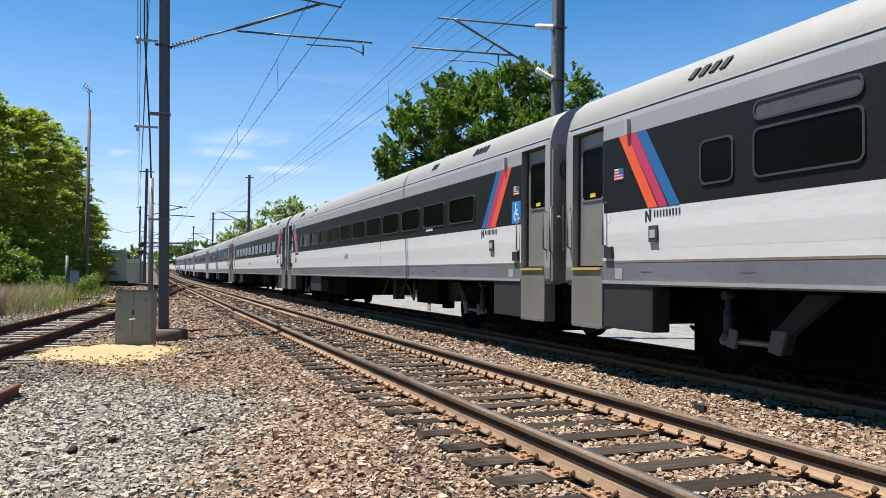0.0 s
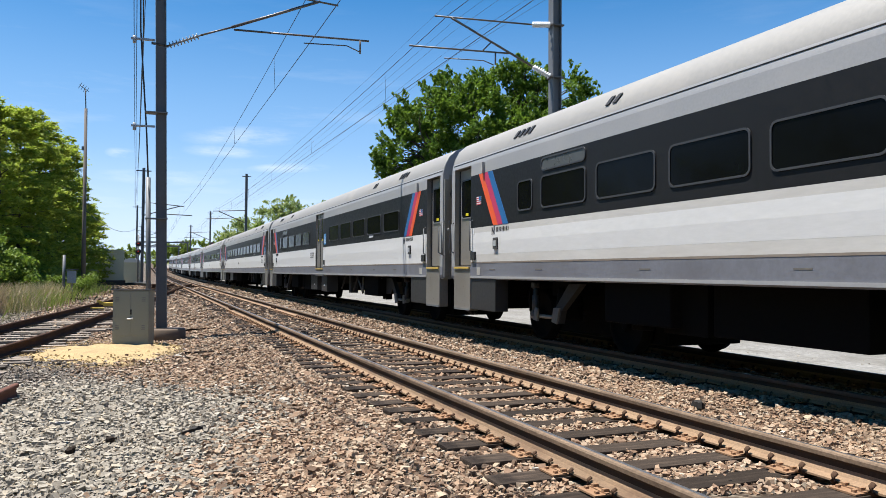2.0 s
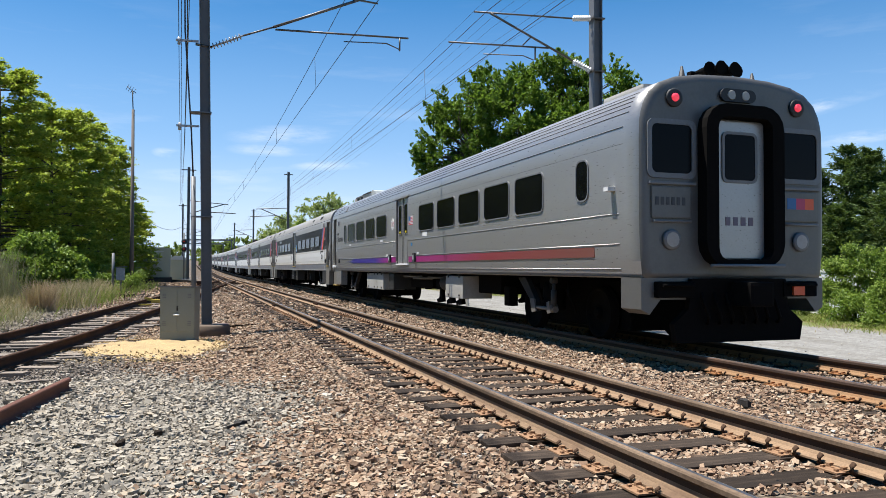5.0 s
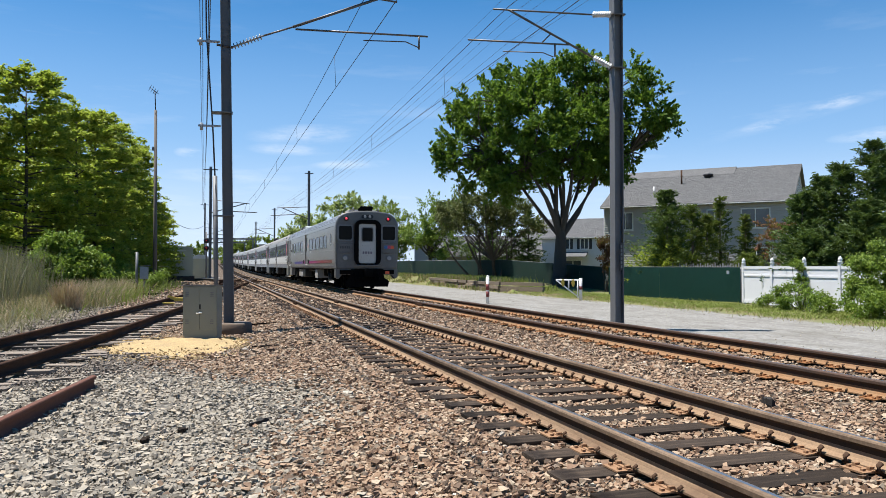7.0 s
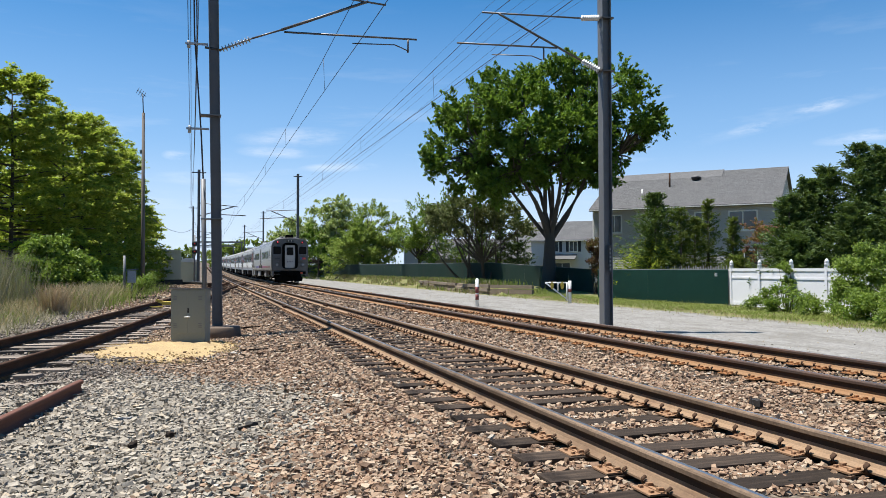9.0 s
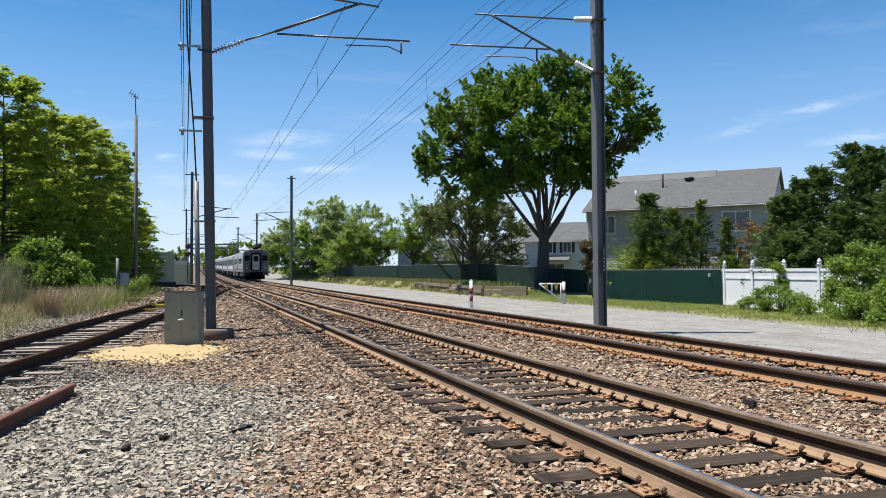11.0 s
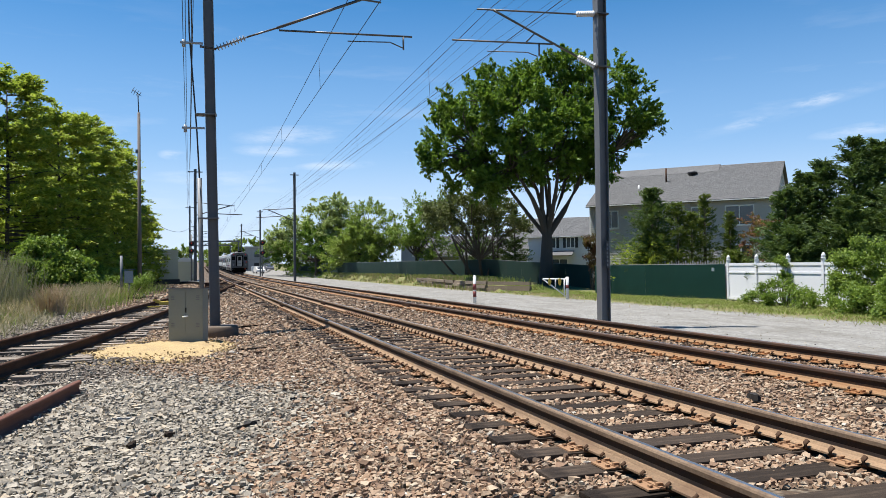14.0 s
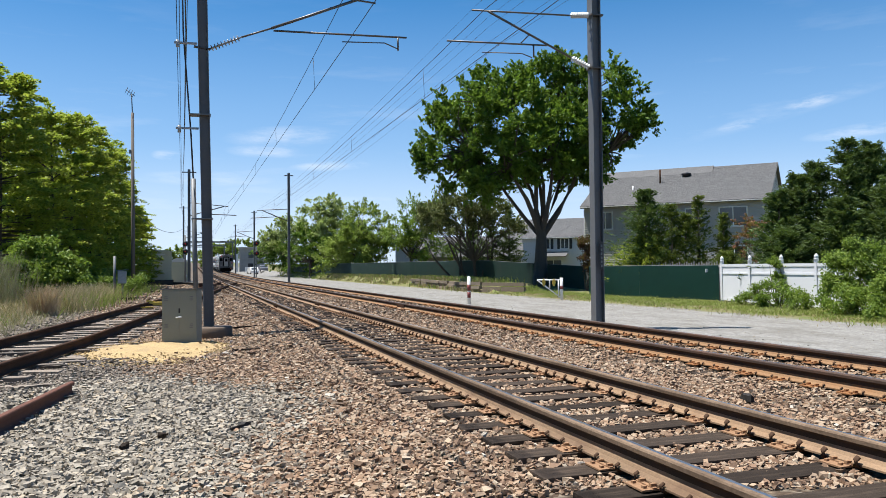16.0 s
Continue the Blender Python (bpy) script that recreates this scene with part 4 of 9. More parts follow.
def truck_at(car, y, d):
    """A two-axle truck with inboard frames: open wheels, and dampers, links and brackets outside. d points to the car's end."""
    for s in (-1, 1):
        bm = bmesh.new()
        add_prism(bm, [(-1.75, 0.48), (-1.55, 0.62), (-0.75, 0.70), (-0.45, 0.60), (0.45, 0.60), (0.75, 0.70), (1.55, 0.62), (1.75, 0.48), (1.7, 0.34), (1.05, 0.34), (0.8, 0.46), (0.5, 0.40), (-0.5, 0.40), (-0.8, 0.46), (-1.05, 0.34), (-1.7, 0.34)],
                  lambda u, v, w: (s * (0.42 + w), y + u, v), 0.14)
        part("truck_frame", fixed(bm), M["under"], car, "cast truck frame blackened with painted shade")
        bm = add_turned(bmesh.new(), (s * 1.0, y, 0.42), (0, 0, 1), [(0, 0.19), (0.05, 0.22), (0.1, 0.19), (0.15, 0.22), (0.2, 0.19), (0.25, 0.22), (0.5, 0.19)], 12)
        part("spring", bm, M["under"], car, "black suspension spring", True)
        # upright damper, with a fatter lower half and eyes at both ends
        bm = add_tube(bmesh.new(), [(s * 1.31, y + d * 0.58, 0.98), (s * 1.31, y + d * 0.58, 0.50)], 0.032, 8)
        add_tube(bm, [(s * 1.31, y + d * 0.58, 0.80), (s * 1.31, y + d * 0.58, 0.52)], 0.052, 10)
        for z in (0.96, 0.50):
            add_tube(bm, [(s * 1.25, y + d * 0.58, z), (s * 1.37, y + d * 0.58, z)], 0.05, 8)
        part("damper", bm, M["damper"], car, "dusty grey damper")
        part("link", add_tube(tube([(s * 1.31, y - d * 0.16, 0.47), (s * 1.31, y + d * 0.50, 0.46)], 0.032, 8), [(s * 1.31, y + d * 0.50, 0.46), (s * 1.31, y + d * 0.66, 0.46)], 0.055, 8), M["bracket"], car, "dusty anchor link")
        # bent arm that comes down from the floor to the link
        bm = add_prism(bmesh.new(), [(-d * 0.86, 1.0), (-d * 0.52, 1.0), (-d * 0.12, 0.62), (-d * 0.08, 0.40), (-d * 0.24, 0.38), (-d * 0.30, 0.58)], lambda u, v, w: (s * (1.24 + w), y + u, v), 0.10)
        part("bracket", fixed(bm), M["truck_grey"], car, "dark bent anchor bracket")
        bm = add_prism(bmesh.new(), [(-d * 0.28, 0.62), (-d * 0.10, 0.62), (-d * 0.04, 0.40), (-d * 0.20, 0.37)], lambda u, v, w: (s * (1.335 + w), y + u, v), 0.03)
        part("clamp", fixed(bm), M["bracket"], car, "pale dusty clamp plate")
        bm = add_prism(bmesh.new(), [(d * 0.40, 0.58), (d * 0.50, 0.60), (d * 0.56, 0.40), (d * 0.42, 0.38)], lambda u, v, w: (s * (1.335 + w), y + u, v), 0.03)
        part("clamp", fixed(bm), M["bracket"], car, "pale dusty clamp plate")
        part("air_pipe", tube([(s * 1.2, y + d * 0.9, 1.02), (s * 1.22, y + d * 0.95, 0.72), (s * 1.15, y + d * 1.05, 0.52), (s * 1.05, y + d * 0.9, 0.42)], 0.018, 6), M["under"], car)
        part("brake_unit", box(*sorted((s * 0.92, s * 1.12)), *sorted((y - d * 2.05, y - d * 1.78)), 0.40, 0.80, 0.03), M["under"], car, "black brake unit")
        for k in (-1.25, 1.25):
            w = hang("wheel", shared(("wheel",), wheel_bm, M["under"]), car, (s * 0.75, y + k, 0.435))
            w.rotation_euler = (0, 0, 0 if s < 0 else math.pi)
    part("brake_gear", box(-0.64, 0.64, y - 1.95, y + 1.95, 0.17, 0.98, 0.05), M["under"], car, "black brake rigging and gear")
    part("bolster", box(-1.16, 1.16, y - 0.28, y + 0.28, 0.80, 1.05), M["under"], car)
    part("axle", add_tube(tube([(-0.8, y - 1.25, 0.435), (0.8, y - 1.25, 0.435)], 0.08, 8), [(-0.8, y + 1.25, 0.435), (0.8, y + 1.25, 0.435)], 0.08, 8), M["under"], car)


def end_fittings(car, y, d):
    """The car end: bellows, diaphragm, grab irons, coupler and hoses. d: +1 for the far end, -1 for the near end."""
    part("gangway", box(-0.58, 0.58, *sorted((y + d * 0.002, y + d * 0.22)), 1.15, 3.35, 0.04), M["concert"], car, "dark rubber gangway bellows")
    for s in (-1, 1):
        part("end_post", box(*sorted((s * 0.75, s * 0.87)), *sorted((y + d * 0.002, y + d * 0.07)), 1.2, 3.0), M["galv"], car)
        part("end_panel", box(*sorted((s * 0.62, s * 1.43)), *sorted((y + d * 0.001, y + d * 0.012)), 1.25, 3.2), M["door_steel"], car, "dusty grey end panel")
        part("release_lever", box(*sorted((s * 1.10, s * 1.18)), *sorted((y + d * 0.013, y + d * 0.06)), 1.75, 2.35, 0.01), M["gasket"], car, "tall black lever plate")
        for z in (1.48, 2.44):
            part("bracket", box(*sorted((s * 1.02, s * 1.30)), *sorted((y + d * 0.013, y + d * 0.10)), z, z + 0.07, 0.01), M["galv"], car, "bright steel bracket")
        part("end_step", tube([(s * 1.40, y + d * 0.10, 1.22), (s * 1.40, y + d * 0.16, 1.10), (s * 0.95, y + d * 0.16, 1.10), (s * 0.95, y + d * 0.10, 1.22)], 0.014, 6), M["galv"], car, "bright bent step iron")
        part("jumper_cable", tube([(s * 1.28, y - d * 0.05, 0.95), (s * 1.22, y + d * 0.08, 0.62), (s * 1.12, y + d * 0.16, 0.42), (s * 1.0, y + d * 0.2, 0.30), (s * 0.9, y + d * 0.24, 0.36)], 0.022, 8), M["gasket"], car, "black looped jumper cable")
        part("grab_iron", tube([(s * 1.25, y + d * 0.09, 1.3), (s * 1.25, y + d * 0.09, 2.95)], 0.018, 6), M["galv"], car, "bright steel end rail")
        part("grab_iron", tube([(s * 1.0, y + d * 0.09, 2.05), (s * 1.5, y + d * 0.09, 2.05)], 0.025, 6), M["galv"], car, "bright steel end rail")
        part("end_post", box(*sorted((s * 1.44, s * 1.55)), *sorted((y + d * 0.002, y + d * 0.06)), 1.06, 3.1, 0.01), M["door_steel"], car, "grey steel corner post")
        part("grab_iron", tube([(s * 1.52, y + d * 0.03, 1.5), (s * 1.60, y + d * 0.05, 1.53), (s * 1.60, y + d * 0.05, 2.2), (s * 1.52, y + d * 0.03, 2.23)], 0.016, 6), M["galv"], car, "bright steel end rail")
    part("buffer_gear", box(-1.3, 1.3, *sorted((y + d * 0.002, y + d * 0.2)), 0.42, 1.12, 0.02), M["under"], car, "black buffer gear under the gangway")
    part("anticlimber", box(-1.3, 1.3, *sorted((y + d * 0.002, y + d * 0.12)), 1.13, 1.24, 0.02), M["concert"], car)
    for s in (-1, 1):
        bm = add_turned(bmesh.new(), (s * 1.22, y + d * 0.0, 2.80), (0, d, 0), [(0, 0.19), (0.05, 0.19), (0.06, 0.15), (0.02, 0.09)], 20)
        part("end_lamp", bm, M["concert"], car, "round end lamp recess", True)
    bm = box(-0.16, 0.16, *sorted((y - d * 0.5, y + d * 0.2)), 0.68, 0.98, 0.03)
    add_box(bm, -1.0, 1.0, *sorted((y - d * 0.12, y + d * 0.05)), 0.95, 1.10)
    part("coupler", bm, M["under"], car)
    bm = bmesh.new()
    for k in range(5):
        x = -0.95 + 0.16 * k
        add_tube(bm, [(x, y, 0.85), (x - 0.05, y + d * 0.13, 0.55), (x, y + d * 0.2, 0.35 + 0.03 * k), (x + 0.1, y + d * 0.22, 0.45)], 0.022, 6)
    part("hose", bm, M["under"], car, "black air hoses")


def stripe_group(car, s, y, d):
    """Three slanted paint stripes next to an end door; d points from the car end inwards."""
    z0, z1 = 2.005, 2.985
    for i, m in enumerate(("orange", "magenta", "blue")):
        a, b = 1.32 + 0.19 * i, 1.32 + 0.19 * (i + 1)
        flat("stripe", car, s, [(y + d * (a + 0.62), z0), (y + d * (b + 0.64), z0), (y + d * b, z1), (y + d * a, z1)], M[m], W, 0.005, m + " paint stripe")


def roof_vents(car, ys):
    for y, n in ys:
        for k in range(n):
            flat_y = y + 0.17 * k
            for s in (-1, 1):
                bm = add_prism(bmesh.new(), [(0, 0), (0.09, 0), (0.09, 1), (0, 1)], lambda u, v, d: (s * (1.505 - 0.06 * v + 0.012 * d), flat_y + u - 0.07 * v, 3.445 + 0.115 * v + d * 0.006), 1.0)
                part("roof_vent", fixed(bm), M["gasket"], car, "dark roof louvre")


def access_sign(car, s, y, z, x):
    """Blue square with the white wheelchair figure."""
    sg = flat("access_sign", car, s, rect(y - 0.16, y + 0.16, z - 0.185, z + 0.185), M["sign_blue"], x, 0.004, "blue wheelchair-access sign")
    k = s
    arc = lambda q, a0, a1, n: [(y + k * (0.01 + q * math.cos(a)), z - 0.055 + q * math.sin(a)) for a in np.linspace(a0, a1, n)]
    flat("wheel_symbol", sg, s, arc(0.095, 2.0, 6.0, 14) + arc(0.07, 6.0, 2.0, 14), M["sign_white"], x + 0.004, 0.002)
    flat("figure_symbol", sg, s, [(y + k * u, z + v) for u, v in ((-0.035, 0.10), (0.0, 0.10), (0.005, 0.05), (0.06, 0.05), (0.06, 0.025), (0.01, 0.02), (0.015, -0.02), (0.075, -0.02), (0.105, -0.10), (0.135, -0.09), (0.13, -0.115), (0.09, -0.13), (0.055, -0.045), (-0.02, -0.045))], M["sign_white"], x + 0.004, 0.002)
    flat("head_symbol", sg, s, [(y + k * (-0.015 + 0.026 * math.cos(a)), z + 0.135 + 0.026 * math.sin(a)) for a in np.linspace(0, 2 * math.pi, 10, endpoint=False)], M["sign_white"], x + 0.004, 0.002)


def comet(num, centre_door, hint, white="car_white"):
    """A white and charcoal coach, its origin on the rail tops under its near end."""
    car = thing("passenger_car", label="white and charcoal passenger coach " + hint, category="train car", group="coaches of the train")
    L = CAR
    FZ = 2.42 if centre_door else 2.50
    FY = 1.22 if centre_door else 1.03
    doors = [(0.16, 0.95, 0.16), (L - 0.95, L - 0.16, 0.16)]
    if centre_door:
        doors.append((11.26, 12.48, 0.09))

    def paint(i, y):
        end = y < 0.95 or y > L - 0.95
        if i <= 1:
            return 1
        if i == 2:
            return 3 if end else 1
        if end and i in (3, 4):
            return 3
        return {3: 0, 4: 2, 5: 3, 6: 3}.get(i, 6)

    part("body", shell(L, doors, paint, (0.95, L - 0.95)), [M[white], M["car_sill"], M["car_dark"], M["car_silver"], M["door_steel"], M["under"], M["car_roof"]], car)
    for s in (-1, 1):
        for y0, d in ((0.16, 1), (L - 0.16, -1)):
            a, b = sorted((y0 + d * 0.02, y0 + d * 0.75))
            wy = (a + 0.11, b - 0.10)
            door_leaf(car, s, a, b, 1.30, 3.18, W - 0.11, (wy[0], wy[1], 2.24, 2.96), M["door_steel"], "grey steel vestibule door")
            part("step_edge", box(*sorted((s * 1.46, s * (W + 0.03))), a, b, 1.238, 1.272), M["yellow"], car, "worn yellow step edge")
            part("step_well", box(*sorted((s * 1.38, s * (W + 0.006))), a - 0.03, b + 0.03, 0.45, 1.23, 0.01), M["door_steel"], car, "dull steel step-well panel")
            part("step_lip", box(*sorted((s * 1.40, s * (W + 0.012))), a, b, 0.44, 0.475), M["galv"], car)
            c, e = sorted((y0 + d * 0.80, y0 + d * 1.85))
            part("skirt", box(*sorted((s * 1.30, s * (W - 0.01))), c, e, 0.47, 1.05, 0.02), M["skirt"], car, "dark grey skirt box")
            part("corner_post", box(*sorted((s * 1.34, s * (W - 0.02))), *sorted((y0 - d * 0.13, y0 - d * 0.0)), 1.02, 1.28, 0.03), M["car_silver"], car, "grey corner post foot")
            part("step_guard", box(*sorted((s * 1.20, s * 1.36)), *sorted((y0 - d * 0.12, y0 - d * 0.01)), 0.46, 1.03, 0.01), M["under"], car, "black guard beside the step well")
            for yy in (y0 + d * 0.86, y0 - d * 0.05):
                part("handrail", tube([(s * (W + 0.0), yy, 1.55), (s * (W + 0.05), yy, 1.58), (s * (W + 0.05), yy, 2.12), (s * W, yy, 2.15)], 0.014, 6), M["galv"], car)
            stripe_group(car, s, 0 if d > 0 else L, d)
            f = lambda v: v if d > 0 else L - v
            flat("lamp_box", car, s, rect(*sorted((f(1.98), f(2.14))), 1.58, 1.78), M["damper"], W, 0.03, "small square side lamp")
            flat("lens", car, s, rect(*sorted((f(2.01), f(2.11))), 1.63, 1.73), M["unit_pale"], W + 0.03, 0.006)
            flat("hatch", car, s, rect(*sorted((f(1.02), f(1.2))), 1.40, 1.55), M["skirt"], W, 0.04)
            flat("notice", car, s, rect(*sorted((f(1.03), f(1.12))), 1.88, 1.99), M["sign_white"], W, 0.004)
            flat("data_plate", car, s, rect(*sorted((f(1.24), f(1.40))), 1.12, 1.26), M["equip_grey"], W, 0.004, "small grey data plate")
            flat("marker_lamp", car, s, rect(*sorted((f(1.50), f(1.56))), 2.98, 3.18), M["equip_grey"], W, 0.05)
            fl = flat("flag", car, s, rect(*sorted((f(FY), f(FY + 0.2))), FZ, FZ + 0.15), M["sign_white"], W, 0.004, "small striped flag decal")
            for k in range(4):
                flat("bar", fl, s, rect(*sorted((f(FY), f(FY + 0.2))), FZ + 0.038 * k, FZ + 0.018 + 0.038 * k), M["sign_red"], W + 0.004, 0.002)
            flat("canton", fl, s, rect(*sorted((f(FY + 0.11 if d < 0 else FY), f(FY + 0.2 if d < 0 else FY + 0.09))), FZ + 0.075, FZ + 0.15), M["blue"], W + 0.006, 0.002)
            w0, w1 = sorted((f(1.88), f(2.54)))
            flat("logo_block", car, s, [(w1, 1.83), (w1, 1.97), (w1 - 0.03, 1.97), (w1 - 0.08, 1.90), (w1 - 0.08, 1.985), (w1 - 0.12, 1.985), (w1 - 0.12, 1.85), (w1 - 0.09, 1.83), (w1 - 0.03, 1.92), (w1 - 0.03, 1.83)], M["letter"], W, 0.005, "dark angular emblem")
            word_bars(car, s, w0, w1 - 0.14, 1.885, 1.965, 9, M["letter"])
            part("axle_gear", box(*sorted((s * 1.15, s * 1.4)), *sorted((y0 + d * 5.0, y0 + d * 6.4)), 0.5, 1.06, 0.03), M["under"], car)
        wins = [(2.85 + 1.545 * i, 4.14 + 1.545 * i) for i in range(5)]
        if centre_door:
            wins += [(13.6 + 1.545 * i, 14.89 + 1.545 * i) for i in range(4)]
            ly = 11.26
            for k in (0, 1):
                a = ly + 0.02 + 0.6 * k
                door_leaf(car, s, a, a + 0.57, 1.30, 3.18, W - 0.045, (a + 0.13, a + 0.44, 2.22, 3.02), M["door_steel"], "grey steel sliding door leaf")
            part("step_edge", box(*sorted((s * 1.46, s * (W + 0.02))), ly, ly + 1.22, 1.238, 1.268), M["yellow"], car, "worn yellow door sill")
            part("door_step", box(*sorted((s * 1.3, s * (W - 0.005))), ly - 0.02, ly + 1.24, 1.0, 1.22, 0.01), M["equip_grey"], car)
            access_sign(car, s, 10.965, 2.275, W)
            nt = flat("notice", car, s, rect(11.03, 11.15, 1.86, 2.0), M["sign_white"], W, 0.004, "small white notice with a red ring")
            circ = lambda q: [(11.09 + q * math.cos(a), 1.94 + q * math.sin(a)) for a in np.linspace(0, 2 * math.pi, 14, endpoint=False)]
            part("ring", frame_ring(circ(0.04), circ(0.03), lambda u, v, d: (s * (W + 0.004 + d), u, v), 0.002), M["sign_red"], nt)
            if white == "car_cream":
                fl = flat("notice", car, s, rect(12.62, 12.76, 1.44, 1.60), M["sign_white"], W, 0.004, "small white notice with red bars")
            for v in (1.46, 1.51, 1.56) if white == "car_cream" else ():
                flat("bar", fl, s, rect(12.63, 12.75, v, v + 0.02), M["sign_red"], W + 0.004, 0.002)
            flat("hatch", car, s, rect(11.0, 11.13, 1.40, 1.56), M["skirt"], W, 0.03)
            number(car, num, s, 13.39 if s < 0 else 12.62, 1.655, 0.30, M["letter"])
            for y0, y1, low in ((11.04, 11.90, 0.47), (12.59, 13.68, 0.50)):
                part("equipment_box", box(*sorted((s * 1.08, s * 1.47)), y0, y1, low, 1.05, 0.02), M["skirt"], car, "dark equipment box under the floor")
            for v in (11.38, 13.03):
                flat("notice", car, s, rect(v, v + 0.15, 0.67, 0.72), M["sign_white"], 1.47, 0.004)
                flat("notice", car, s, rect(v + 0.03, v + 0.12, 0.55, 0.59), M["grime"], 1.47, 0.004)
        else:
            wins += [(10.57 + 1.545 * i, 11.86 + 1.545 * i) for i in range(6)]
            number(car, num, s, 13.0, 1.60, 0.25, M["letter"])
            flat("seam", car, s, rect(9.0, 9.02, 1.1, 3.3), M["gasket"], W, 0.003)
            part("equipment_box", box(*sorted((s * 0.55, s * 1.5)), 16.6, 18.4, 0.50, 1.05, 0.02), M["skirt"], car, "dark equipment box under the floor")
        for y0, y1 in wins:
            side_window(car, s, y0, y1, 2.17, 2.68)
        side_window(car, s, 19.80, 20.32, 2.18, 2.68)
        if centre_door:
            side_window(car, s, 18.24, 19.52, 2.75, 2.96, W, M["win_frame"], 0.07, "frost")
        flat("notice", car, s, rect(5.1, 5.5, 2.1, 2.16), M["sign_white"], W, 0.004)
        part("crease", fixed(add_prism(bmesh.new(), [(1.50, 0), (1.66, 0.0035), (1.72, 0.0045), (1.90, 0)], lambda u, v, dd: (s * (W + v + 0.0005), 0.955 + dd, u), 10.29 if centre_door else L - 1.91)), M["car_white"], car)
        if centre_door:
            part("crease", fixed(add_prism(bmesh.new(), [(1.50, 0), (1.66, 0.0035), (1.72, 0.0045), (1.90, 0)], lambda u, v, dd: (s * (W + v + 0.0005), 12.495 + dd, u), L - 0.955 - 12.495)), M["car_white"], car)
        else:
            access_sign(car, s, 1.13, 2.21, W)
            access_sign(car, s, L - 1.13, 2.21, W)
        for v0, v1 in ((0.96, 11.2), (12.5, L - 0.96)) if centre_door else ((0.96, L - 0.96),):
            flat("grime_line", car, s, rect(v0, v1, 1.335, 1.362), M["grime"], W, 0.003, "brown grime along the sill seam")
        for v in (3.1, 4.9, 7.3, 10.2, 14.4, 16.8, 19.5, 21.2):
            flat("sill_mark", car, s, rect(v, v + 0.22, 1.21, 1.228), M["bracket"], W, 0.003, "small stencilled sill mark")
        part("hanger", tube([(s * 1.30, 7.73, 1.04), (s * 1.30, 7.06, 0.53), (s * 1.30, 7.03, 0.53), (s * 1.30, 7.03, 1.0)], 0.026, 6), M["bracket"], car, "pale diagonal hanger bar")
        part("hanger", tube([(s * 1.30, 5.17, 1.0), (s * 1.30, 5.74, 0.52), (s * 1.30, 5.80, 0.52), (s * 1.30, 5.80, 1.0)], 0.026, 6), M["bracket"], car, "pale diagonal hanger bar")
        part("air_tank", fixed(add_prism(bmesh.new(), [(5.72, 0.54), (4.75, 0.58), (4.42, 0.90), (5.3, 1.03), (5.72, 1.03)], lambda u, v, w: (s * (0.75 + w), u, v), 0.42)), M["truck_grey"], car, "dark tapered tank")
        part("drain_box", box(*sorted((s * 1.05, s * 1.28)), 8.5, 8.78, 0.50, 1.04, 0.01), M["truck_grey"], car, "narrow dark drain box")
        part("sill_edge", box(*sorted((s * (W - 0.02), s * (W + 0.012))), 0.95, L - 0.95, 1.06, 1.10), M["car_silver"], car, "bright lower sill edge")
        part("gutter", tube([(s * 1.548, 0.05, 3.285), (s * 1.548, L - 0.05, 3.285)], 0.008, 6), M["gasket"], car)
        for y in (7.4, 8.9):
            part("pipe_bracket", tube([(s * 1.35, y, 1.05), (s * 1.35, y + 0.5, 0.62), (s * 1.35, y + 0.55, 0.62)], 0.03, 6), M["truck_grey"], car)
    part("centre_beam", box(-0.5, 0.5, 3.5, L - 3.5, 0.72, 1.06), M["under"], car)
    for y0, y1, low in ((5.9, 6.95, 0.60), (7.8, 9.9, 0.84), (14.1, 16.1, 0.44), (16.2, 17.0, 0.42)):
        part("equipment_box", box(-1.22, 1.22, y0, y1, low, 1.06, 0.02), M["under"], car, "underfloor box blackened with painted shade")
    truck_at(car, 3.6, -1)
    truck_at(car, L - 3.6, 1)
    end_fittings(car, 0.0, -1)
    end_fittings(car, L, 1)
    roof_vents(car, ((2.5, 4), (5.1, 2), (L - 3.2, 4), (L - 5.6, 2)))
    return car


def cab_body():
    return shell(CAR, [(CAR - 0.95, CAR - 0.3, 0.16), (11.43, 12.66, 0.09)], lambda i, y: 1 if i <= 1 else 0, (0.35, CAR - 0.3), CAB_BODY)


